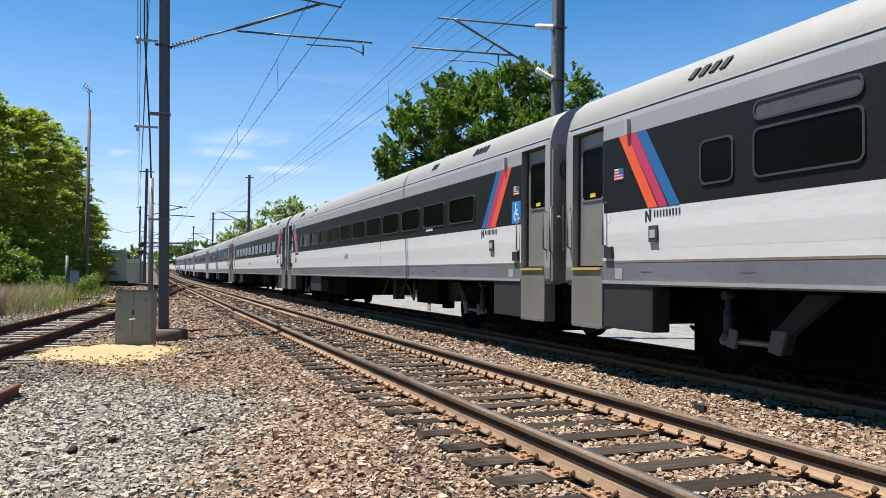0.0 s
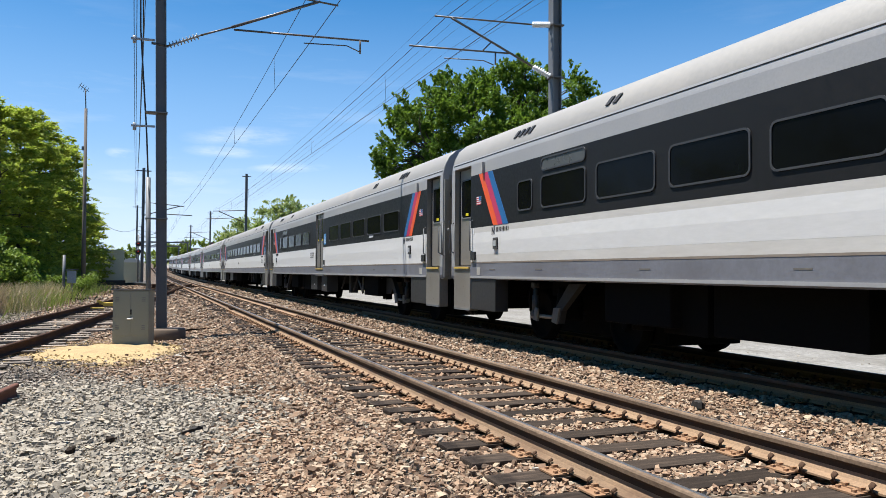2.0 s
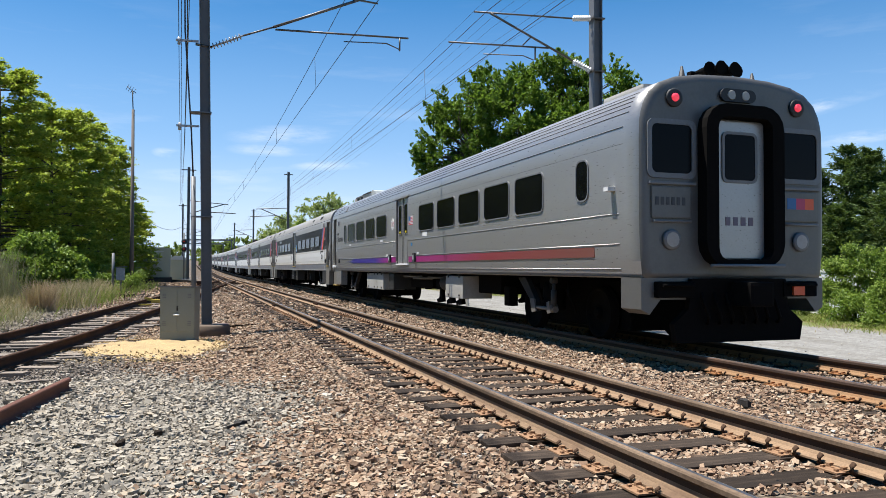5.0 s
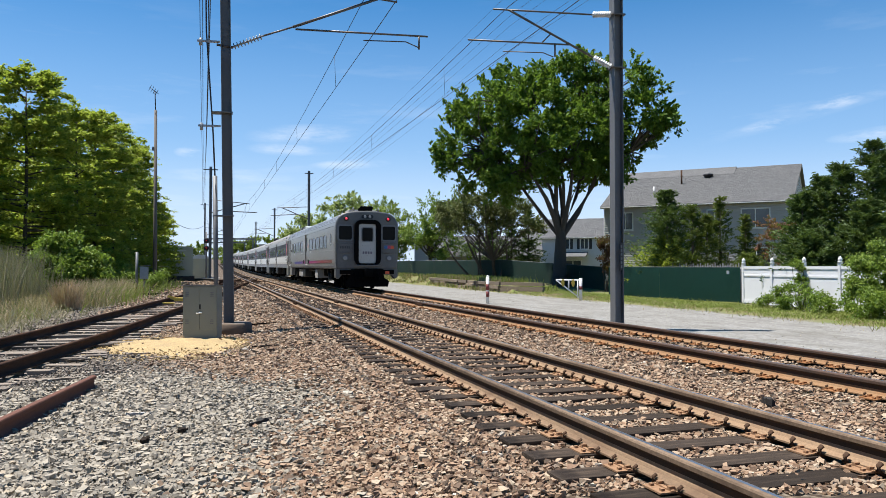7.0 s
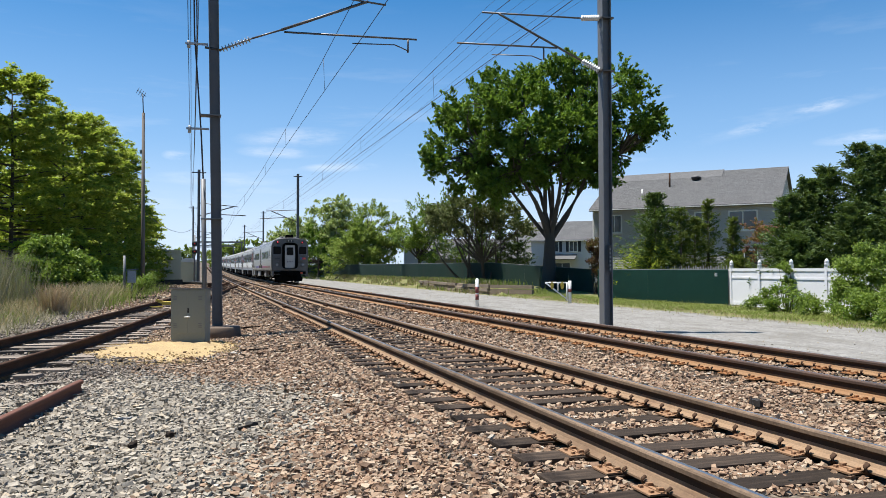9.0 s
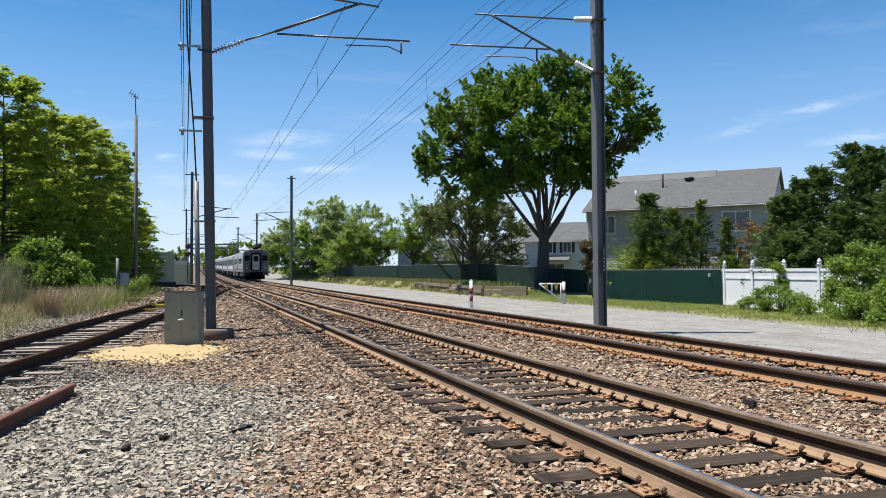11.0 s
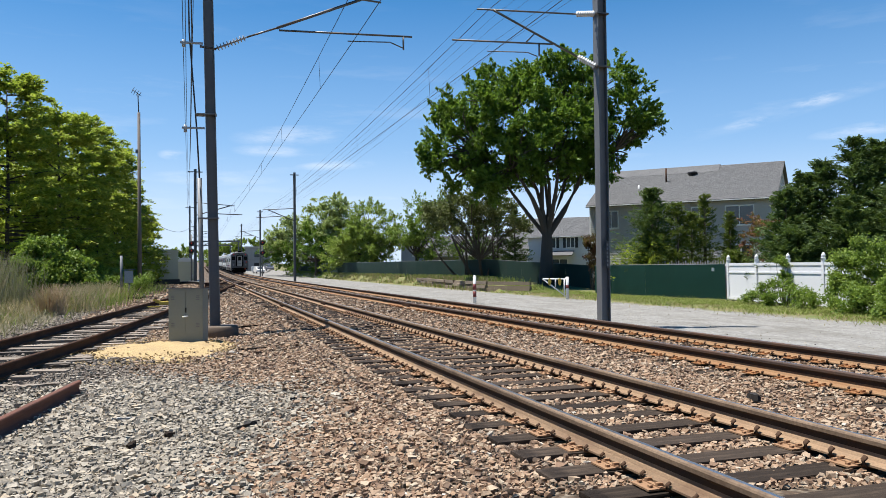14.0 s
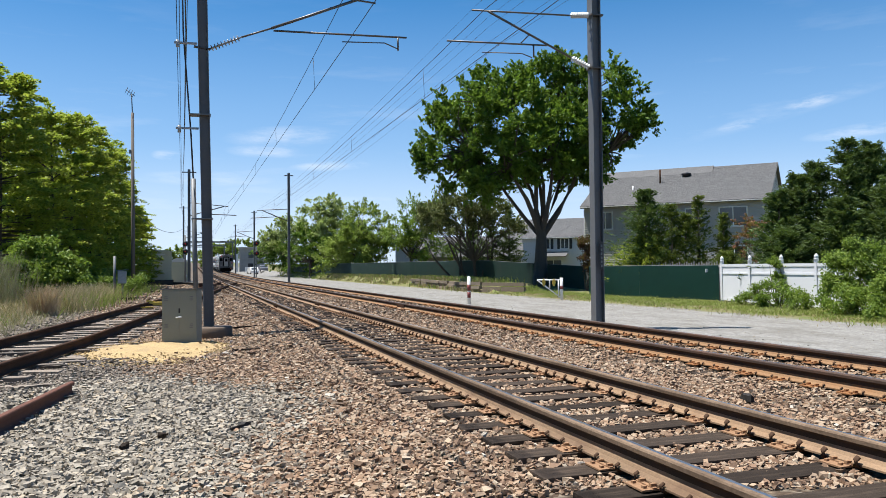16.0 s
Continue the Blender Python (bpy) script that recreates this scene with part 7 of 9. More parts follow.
def vinyl_fence():
    t = thing("vinyl_fence", label="white vinyl panel fence with pointed post caps", category="fence")
    posts = [(23.35, 29.0), (23.0, 26.75), (22.75, 24.65), (22.42, 22.5), (22.2, 20.4), (22.0, 18.3), (21.8, 16.2)]
    for x, y in posts:
        z = ground_z(x, y)
        p = part("post", box(x - 0.065, x + 0.065, y - 0.065, y + 0.065, z - 0.1, z + 1.86, 0.01), M["vinyl"], t)
        part("post_cap", add_turned(bmesh.new(), (x, y, z + 1.86), (0, 0, 1), [(0, 0.10), (0.03, 0.10), (0.05, 0.05), (0.09, 0.085), (0.15, 0.075), (0.24, 0.004)], 12), M["vinyl"], p, "pointed post cap")
    for (x0, y0), (x1, y1) in zip(posts, posts[1:]):
        a, b = Vector((x0, y0, 0)), Vector((x1, y1, 0))
        d = (b - a).normalized()
        s = Vector((d.y, -d.x, 0)) * 0.5
        L = (b - a).length
        z = ground_z(x0, y0)
        n = 7
        for i in range(n):
            k0, k1 = (0.07 + (L - 0.14) * i / n) , (0.07 + (L - 0.14) * (i + 1) / n - 0.0015)
            bm = bmesh.new()
            add_prism(bm, [(k0, z + 0.12), (k1, z + 0.12), (k1, z + 1.62), (k0, z + 1.62)], lambda u, v, w: a + d * u + s * (0.03 - w) + Vector((0, 0, v)), 0.05)
            part("board", fixed(bm), M["vinyl"], t)
        for v0, v1 in ((0.06, 0.2), (1.27, 1.34), (1.60, 1.72)):
            bm = bmesh.new()
            add_prism(bm, [(0.06, z + v0), (L - 0.06, z + v0), (L - 0.06, z + v1), (0.06, z + v1)], lambda u, v, w: a + d * u + s * (0.08 - w) + Vector((0, 0, v)), 0.14)
            part("rail", fixed(bm), M["vinyl"], t)


vinyl_fence()


def retaining_wall():
    t = thing("retaining_wall", label="low retaining wall of weathered timbers", category="wall")
    pts = [(20.1, 69.5), (19.2, 60), (18.55, 52), (18.3, 46.6), (20.0, 43.6)]
    for a, b in zip(pts, pts[1:]):
        a, b = Vector((*a, 0)), Vector((*b, 0))
        d = (b - a).normalized()
        s = Vector((-d.y, d.x, 0))
        n = max(1, round((b - a).length / 2.4))
        L = (b - a).length / n
        for r in range(3):
            for i in range(n):
                o = a + d * (L * i) + s * rng.uniform(-0.09, 0.09)
                up, tip = rng.uniform(-0.03, 0.03, 2)
                bm = bmesh.new()
                add_prism(bm, [(0.02, -0.36 + 0.22 * r), (L - 0.02, -0.36 + 0.22 * r), (L - 0.02, -0.15 + 0.22 * r), (0.02, -0.15 + 0.22 * r)], lambda u, v, w: o + d * u - s * (w - 0.1) + Vector((0, 0, v + up + tip * u / L + climb(o.y))), 0.22)
                part("timber", fixed(bm), M["timber"], t)
    return t


retaining_wall()


def barrier_gate():
    t = thing("barrier_gate", (17.5, 33.9, -0.35), 0, "white tubular barrier gate with yellow markers", "gate")
    a, b = Vector((0, 0, 0)), Vector((-0.35, 2.0, 0))
    part("post", tube([(0.06, -0.05, 0), (0.06, -0.05, 1.12)], 0.08, 10), M["white_paint"], t)
    part("post_band", tube([(0.06, -0.05, 0.55), (0.06, -0.05, 0.72)], 0.084, 10), M["red_paint"], t)
    top = lambda k: Vector((-1.0 * k, 0.55 * k, 1.02))
    for p, q in (((0, 0, 1.02), top(1)), ((0, 0, 0.15), top(1)), ((-0.08, 0, 0.12), (-0.08, 0, 1.02)), (top(0.45), (-0.45, 0.25, 0.60))):
        part("bar", tube([p, q], 0.035, 8), M["white_paint"], t)
    for k in (0.28, 0.72):
        c = top(k)
        part("marker", fixed(add_prism(bmesh.new(), [(0.09 * math.cos(i * math.pi / 4), 0.2 * math.sin(i * math.pi / 4)) for i in range(8)], lambda u, v, w: (c.x + u, c.y - 0.06 + w, c.z - 0.14 + v), 0.02)), M["safety_yellow"], t, "yellow oval marker")


def marker_post():
    t = thing("marker_post", (12.0, 32.2, -0.35), 0, "white round post with faded red bands", "post")
    part("post", tube([(0, 0, 0), (0, 0, 1.24)], 0.075, 12), M["white_paint"], t)
    part("cap", add_turned(bmesh.new(), (0, 0, 1.24), (0, 0, 1), [(0, 0.078), (0.03, 0.06), (0.05, 0.01)], 12), M["white_paint"], t)
    for z, top in ((0.30, 0.56), (0.62, 0.90)):
        part("band", tube([(0, 0, z), (0, 0, top)], 0.079, 12), M["red_paint"], t, "faded red band")


barrier_gate()
marker_post()


# ---- houses ----
M["clapboard"] = surface("white_clapboard", (0.4730, 0.4510, 0.4235), 0.06, 0.8, 25, 0.6, 0, 0.05)
M["shingle"] = surface("grey_roof_shingle", (0.12, 0.12, 0.12), 0.55, 1.2, 9, 0.9, 0, 0.4, 0.01, stain=(0.15, 0.145, 0.145), stain_scale=2.0, stretch=(1, 1, 2))
M["trim_white"] = surface("white_trim", (0.72, 0.72, 0.70), 0.05, 1, 20, 0.5, 0, 0)
M["pane"] = surface("house_window_glass", (0.05, 0.06, 0.07), 0.1, 1, 5, 0.06, 0, 0, spec=0.8)
M["tower_wall"] = surface("pale_tower_concrete", (0.30, 0.30, 0.295), 0.15, 0.8, 15, 0.85, 0, 0.2, stain=(0.2, 0.195, 0.19))
M["white_siding"] = surface("white_siding", (0.62, 0.62, 0.61), 0.06, 0.8, 25, 0.6, 0, 0.05)
M["grey_siding"] = surface("blue_grey_siding", (0.33, 0.35, 0.37), 0.08, 0.8, 25, 0.6, 0, 0.05)
M["beige_siding"] = surface("beige_siding", (0.36, 0.34, 0.31), 0.08, 0.8, 25, 0.6, 0, 0.05)


def gabled_house(label, origin, angle, length, depth, eave, ridge, wall_mat, windows, board=0.16, overhang=0.45, base=-0.35, name="house"):
    """A house in its own frame: x along the front from its left corner, y into the house. windows: (x0, x1, z0, z1) on the front."""
    t = thing(name, (origin[0], origin[1], 0), angle, label, "house", "houses")
    z = base - 0.2
    courses = []
    while z < eave + 0.02:
        bm = bmesh.new()
        courses.append(bm)
        z1 = min(z + board, eave + 0.02)
        for (a, b) in (((0, 0), (length, 0)), ((length, 0), (length, depth)), ((0, depth), (0, 0))):
            a, b = Vector((*a, 0)), Vector((*b, 0))
            d = (b - a).normalized()
            o = Vector((d.y, -d.x, 0))
            lo, hi = o * 0.07, o * 0.0
            q = [bm.verts.new(p) for p in ((a + lo).xyz + Vector((0, 0, z)), (b + lo).xyz + Vector((0, 0, z)), (b + hi).xyz + Vector((0, 0, z1)), (a + hi).xyz + Vector((0, 0, z1)))]
            bm.faces.new(q)
            u = [bm.verts.new(p) for p in ((a + lo).xyz + Vector((0, 0, z)), (a - lo).xyz + Vector((0, 0, z)), (b - lo).xyz + Vector((0, 0, z)), (b + lo).xyz + Vector((0, 0, z)))]
            bm.faces.new(u)
        z = z1
    bm = bmesh.new()
    for x in (0, length):
        n = 24
        for i in range(n):
            k0, k1 = i / n, (i + 1) / n
            z0, z1 = eave + (ridge - eave) * k0, eave + (ridge - eave) * k1
            w0, w1 = depth / 2 * (1 - k0), depth / 2 * (1 - k1)
            s = 0.02 if x else -0.02
            bm.faces.new([bm.verts.new(p) for p in ((x + s, depth / 2 - w0, z0), (x + s, depth / 2 + w0, z0), (x, depth / 2 + w1, z1), (x, depth / 2 - w1, z1))])
    add_box(bm, 0.0, length, 0.0, depth, base - 0.2, eave - 0.02)
    wall = part("wall", bm, wall_mat, t, "narrow lapped siding")
    for course in courses:
        part("siding_board", course, wall_mat, wall)
    run = depth / 2
    k = (ridge - eave) / run
    for s in (-1, 1):
        bm = bmesh.new()
        y_e = run + s * (run + overhang)
        z_e = eave - overhang * k + 0.1
        ring = [(y_e, z_e), (run, ridge + 0.1), (run, ridge + 0.26), (y_e, z_e + 0.16)]
        add_prism(bm, ring, lambda u, v, w: (-0.25 + w, u, v), length + 0.5)
        r = part("roof", fixed(bm), M["shingle"], t, "grey shingle roof")
        if s < 0:
            # courses of shingles, slightly proud
            n = int(math.hypot(run + overhang, ridge - eave) / 0.14)
            bm = bmesh.new()
            for i in range(n):
                a, b = i / n, (i + 1) / n
                ya, yb = y_e + (run - y_e) * a, y_e + (run - y_e) * b
                za, zb = z_e + 0.165 + (ridge + 0.1 - z_e) * a, z_e + 0.165 + (ridge + 0.1 - z_e) * b
                bm.faces.new([bm.verts.new(p) for p in ((-0.26, ya, za + 0.016), (length + 0.26, ya, za + 0.016), (length + 0.26, yb, zb + 0.002), (-0.26, yb, zb + 0.002))])
                bm.faces.new([bm.verts.new(p) for p in ((-0.26, ya, za), (length + 0.26, ya, za), (length + 0.26, ya, za + 0.016), (-0.26, ya, za + 0.016))])
            part("shingle_course", bm, M["shingle"], r)
            part("gutter", box(-0.25, length + 0.25, y_e - 0.08, y_e, z_e + 0.04, z_e + 0.12, 0.02), M["trim_white"], t, "white gutter")
    for x in (0.0, length):
        part("corner_board", box(x - 0.06, x + 0.06, -0.035, 0.1, base, eave - 0.1), M["trim_white"], t)
    for x0, x1, z0, z1 in windows:
        w = part("window", box(x0, x1, -0.072, 0.01, z0, z1), M["pane"], t)
        bm = bmesh.new()
        for q in ((x0 - 0.09, x0, z0 - 0.09, z1 + 0.09), (x1, x1 + 0.09, z0 - 0.09, z1 + 0.09), (x0, x1, z1, z1 + 0.09), (x0, x1, z0 - 0.09, z0), ((x0 + x1) / 2 - 0.035, (x0 + x1) / 2 + 0.035, z0, z1)):
            add_box(bm, q[0], q[1], -0.10, 0.0, q[2], q[3])
        part("window_frame", bm, M["trim_white"], w, "white window frame")
        part("sill", box(x0 - 0.12, x1 + 0.12, -0.12, 0.0, z0 - 0.14, z0 - 0.09), M["trim_white"], w)
    return t


def grey_house():
    k = 1.23
    up = lambda z: 1.345 + (z - 1.345) * k
    t = gabled_house("two-storey house with pale lapped siding and grey shingle roof", (26.09 * k, 46.7 * k), -47.36, 11.84 * k, 10.5 * k, up(5.44), up(8.12), M["clapboard"],
                     [(1.05 * k, 1.95 * k, up(3.9), up(5.0)), (6.9 * k, 7.8 * k, up(3.95), up(5.0)), (9.0 * k, 10.6 * k, up(3.85), up(5.0)), (9.1 * k, 10.6 * k, up(1.3), up(2.5))], 0.2)
    rise = (up(8.12) - up(5.44)) / (5.25 * k)
    for sgn in (-1, 1):
        y_e, z_e = 5.25 * k + sgn * 1.3, up(8.12) - 1.3 * rise
        ring = [(y_e, z_e + 0.285), (5.25 * k, up(8.12) + 0.285), (5.25 * k, up(8.12) + 0.36), (y_e, z_e + 0.288)]
        part("roof_section", fixed(add_prism(bmesh.new(), ring, lambda u, v, w: (-0.28 + w, u, v), 8.1 * k)), M["shingle"], t, "slightly higher part of the shingle roof")
    part("vent_pipe", tube([(4.6 * k, 2.9 * k, up(6.7)), (4.6 * k, 2.9 * k, up(8.1))], 0.075, 8), M["dark_rust"], t, "rusty vent pipe")
    part("vent_pipe", tube([(2.9 * k, 2.0 * k, up(6.2)), (2.9 * k, 2.0 * k, up(6.95))], 0.07, 8), M["white_paint"], t, "white vent pipe")
    part("roof_vent", add_turned(bmesh.new(), (6.2 * k, 3.9 * k, up(7.62)), (0, 0, 1), [(-0.2, 0.3), (0.12, 0.3), (0.14, 0.42), (0.26, 0.40), (0.34, 0.1)], 16), M["wire"], t, "round dark roof vent")


grey_house()


def second_house():
    t = gabled_house("white house with black shutters and a small porch roof", (38.6, 90.0), -40, 12.0, 9, 5.0, 7.4, M["white_siding"], [(5.0, 5.9, 3.6, 4.8), (7.4, 8.3, 3.6, 4.8), (5.4, 7.4, 0.9, 2.1)], 0.2)
    for x in (4.5, 6.05, 6.9, 8.45):
        part("shutter", box(x, x + 0.35, -0.09, -0.03, 3.55, 4.85), M["black_paint"], t, "black shutter")
    part("porch_roof", fixed(add_prism(bmesh.new(), [(-1.4, 2.5), (0, 3.1), (0, 3.2), (-1.5, 2.6)], lambda u, v, w: (4.7 + w, u, v), 3.6)), M["shingle"], t)


second_house()
gabled_house("small blue-grey house behind the fence", (26.6, 100.0), -18, 4.6, 7, 4.3, 5.6, M["grey_siding"], [(1.6, 2.9, 2.9, 4.3)], 0.2)
gabled_house("low beige house behind the pine", (25.0, 84.0), -22, 12.0, 8, 2.6, 4.8, M["beige_siding"], [(4.0, 5.2, 1.0, 2.0)], 0.2)


# ---- far end of the line ----
def tower():
    t = thing("signal_tower", (12.9, 222.0, ground_z(14, 222)), -3, "two-storey grey concrete signal tower", "building")
    part("wall", box(0, 7.0, 0, 7, -1, 6.6), M["tower_wall"], t, "grey concrete walls")
    part("roof", box(-0.3, 7.4, -0.4, 7.4, 6.6, 7.0), M["equip_grey"], t)
    for x in (2.5, 4.6):
        part("window", box(x, x + 1.7, -0.06, 0.02, 3.9, 5.5), M["pane"], t)
    part("door", box(2.4, 3.8, -0.06, 0.02, -0.4, 2.3), M["black_paint"], t)
    part("column", box(-1.2, -0.3, -1.5, -0.6, -1, 5.0), M["white_paint"], t, "white column")


def car(label, x, y, mat, rz):
    t = thing("parked_car", (x, y, ground_z(x, y)), rz, label, "car", "parked cars")
    bm = bmesh.new()
    add_prism(bm, [(-2.2, 0.35), (2.2, 0.35), (2.25, 0.8), (1.5, 0.95), (0.9, 1.5), (-1.2, 1.55), (-1.9, 1.0), (-2.25, 0.85)], lambda u, v, d: (-0.9 + d, u, v), 1.8)
    part("body", fixed(bm), mat, t)
    part("windshield", fixed(add_prism(bmesh.new(), [(-0.7, 1.0), (0.7, 1.0), (0.6, 1.45), (-0.6, 1.45)], lambda u, v, d: (u, -1.9 + (v - 1.0) * 1.27 - 0.02 + d * 0.02, v), 1.0)), M["pane"], t)
    for sx in (-0.8, 0.8):
        for sy in (-1.4, 1.4):
            part("wheel", add_turned(bmesh.new(), (sx - 0.1, sy, 0.33), (1, 0, 0), [(0, 0.2), (0, 0.33), (0.2, 0.33), (0.2, 0.2)], 14), M["gasket"], t)


def portal(y, x0, x1, h):
    t = thing("line_portal", (0, y, ground_z(0, y)), 0, "distant steel portal over the tracks", "portal", "line portals")
    for x in (x0, x1):
        part("leg", box(x - 0.2, x + 0.2, -0.2, 0.2, -0.5, h), M["pole"], t)
    part("beam", box(x0 - 0.5, x1 + 0.5, -0.25, 0.25, h - 0.5, h), M["pole"], t)


tower()
car("white parked van by the tower", 13.3, 178, M["white_paint"], 8)
car("dark grey parked car by the road", 16.6, 190, M["car_sill"], 5)
portal(262, -2, 13, 9.5)
portal(330, -3, 13, 9.5)
solo("white_tank", box(13.4, 15.2, 205, 206, ground_z(14, 205) - 0.2, ground_z(14, 205) + 1.4, 0.1), M["white_paint"], "white utility box beside the tracks", "box")


# ---- plants ----
M["leaf_oak"] = leaf_mat("broad_green_leaves", (0.036, 0.082, 0.012), (0.165, 0.285, 0.04), 0.42, 0.36)
M["leaf_bright"] = leaf_mat("yellow_green_leaves", (0.19, 0.24, 0.030), (0.60, 0.64, 0.10), 0.5, 0.52)
M["leaf_mid"] = leaf_mat("mid_green_leaves", (0.13, 0.19, 0.035), (0.44, 0.53, 0.12))
M["leaf_pale"] = leaf_mat("pale_feathery_leaves", (0.24, 0.29, 0.10), (0.60, 0.66, 0.28), 0.5, 0.45)
M["leaf_pine"] = leaf_mat("olive_pine_needles", (0.06, 0.080, 0.028), (0.25, 0.26, 0.11), 0.6, 0.2)
M["leaf_conifer"] = leaf_mat("dark_conifer_sprays", (0.020, 0.048, 0.013), (0.150, 0.215, 0.065), 0.55, 0.18)
M["leaf_cedar"] = leaf_mat("green_cedar_sprays", (0.035, 0.065, 0.012), (0.19, 0.22, 0.045), 0.55, 0.25)
M["leaf_red"] = leaf_mat("dark_maroon_leaves", (0.06, 0.020, 0.016), (0.17, 0.06, 0.045), 0.5, 0.25)
M["leaf_rose"] = leaf_mat("sparse_reddish_leaves", (0.13, 0.05, 0.035), (0.38, 0.15, 0.10), 0.5, 0.3)
M["leaf_bush"] = leaf_mat("fresh_bush_leaves", (0.07, 0.14, 0.020), (0.30, 0.40, 0.075), 0.5, 0.35)
M["grass_green"] = leaf_mat("green_grass", (0.09, 0.13, 0.025), (0.26, 0.30, 0.08), 0.6, 0.3)
M["grass_verge"] = leaf_mat("yellowish_verge_grass", (0.14, 0.18, 0.035), (0.38, 0.42, 0.12), 0.6, 0.3)
M["grass_dry"] = leaf_mat("dry_tan_grass", (0.27, 0.19, 0.10), (0.62, 0.50, 0.32), 0.7, 0.2)
M["grass_red"] = leaf_mat("reddish_dry_grass", (0.40, 0.25, 0.16), (0.62, 0.45, 0.32), 0.7, 0.2)
M["reed"] = leaf_mat("grey_brown_brush", (0.17, 0.145, 0.09), (0.42, 0.36, 0.25), 0.7, 0.2)


def quads_mesh(name, v, mat):
    n = len(v)
    me = bpy.data.meshes.new(name)
    me.vertices.add(4 * n)
    me.vertices.foreach_set("co", np.ascontiguousarray(v, dtype=np.float32).reshape(-1))
    me.loops.add(4 * n)
    me.loops.foreach_set("vertex_index", np.arange(4 * n))
    me.polygons.add(n)
    me.polygons.foreach_set("loop_start", np.arange(n) * 4)
    me.materials.append(mat)
    me.update(calc_edges=True)
    me.shade_flat()
    return me


def unit(v):
    return v / np.maximum(1e-6, np.linalg.norm(v, axis=-1, keepdims=True))


def leaves_at(c, size, flat_bias=0.5, aspect=0.5, along=None):
    """Pointed four-cornered leaves round the points c, tilted at random, a little towards the sky."""
    n = len(c)
    a = unit(rng.normal(0, 1, (n, 3)) if along is None else along + rng.normal(0, 0.45, (n, 3)))
    up = rng.normal(0, 1, (n, 3)) + np.array((0, 0, flat_bias * 2.2))
    b = unit(np.cross(up, a))
    nn = np.cross(a, b)
    s = (size * rng.uniform(0.6, 1.3, n))[:, None]
    return np.stack([c - a * s, c + b * s * aspect + nn * s * 0.12, c + a * s, c - b * s * aspect + nn * s * 0.12], 1)


def clump_points(blobs, per_m2, squash=0.85):
    """Clump centres near the skin of the crown's lobes, and some inside."""
    out, owner = [], []
    for i, (x, y, z, r) in enumerate(blobs):
        n = max(4, int(per_m2 * 4 * math.pi * r * r))
        m = max(3, int(n / 6))
        d = unit(rng.normal(0, 1, (m, 3)))
        rad = r * rng.uniform(0.45, 1.05, m) ** 0.6
        bough = np.array((x, y, z)) + d * rad[:, None] * np.array((1, 1, squash))
        pick = rng.integers(0, m, n)
        out.append(bough[pick] + unit(rng.normal(0, 1, (n, 3))) * (0.34 * r * rng.uniform(0.2, 1.0, (n, 1))) * np.array((1.15, 1.15, 0.6)))
        owner += [i] * n
    return np.concatenate(out), np.array(owner)


def feather(blobs, count, share=0.45, shrink=0.85, low=-0.6):
    """Break each lobe up: a smaller core and little lobes on its skin, for an uneven outline."""
    out = []
    for x, y, z, r in blobs:
        out.append((x, y, z, r * shrink))
        for d in unit(rng.normal(0, 1, (count, 3))):
            if d[2] > low:
                k = r * rng.uniform(0.72, 1.06)
                out.append((x + d[0] * k, y + d[1] * k, z + d[2] * k * 0.9, r * share * rng.uniform(0.55, 1.1)))
    return out


def limb(bm, a, b, r0, r1, bend, n=6):
    a, b = Vector(a), Vector(b)
    pts = []
    w = Vector((rng.normal(0, bend), rng.normal(0, bend), abs(rng.normal(0, bend)) * 0.6))
    for i in range(5):
        k = i / 4
        pts.append(a.lerp(b, k) + w * math.sin(math.pi * k))
    add_tube(bm, pts, r0, n, r1, caps=False)


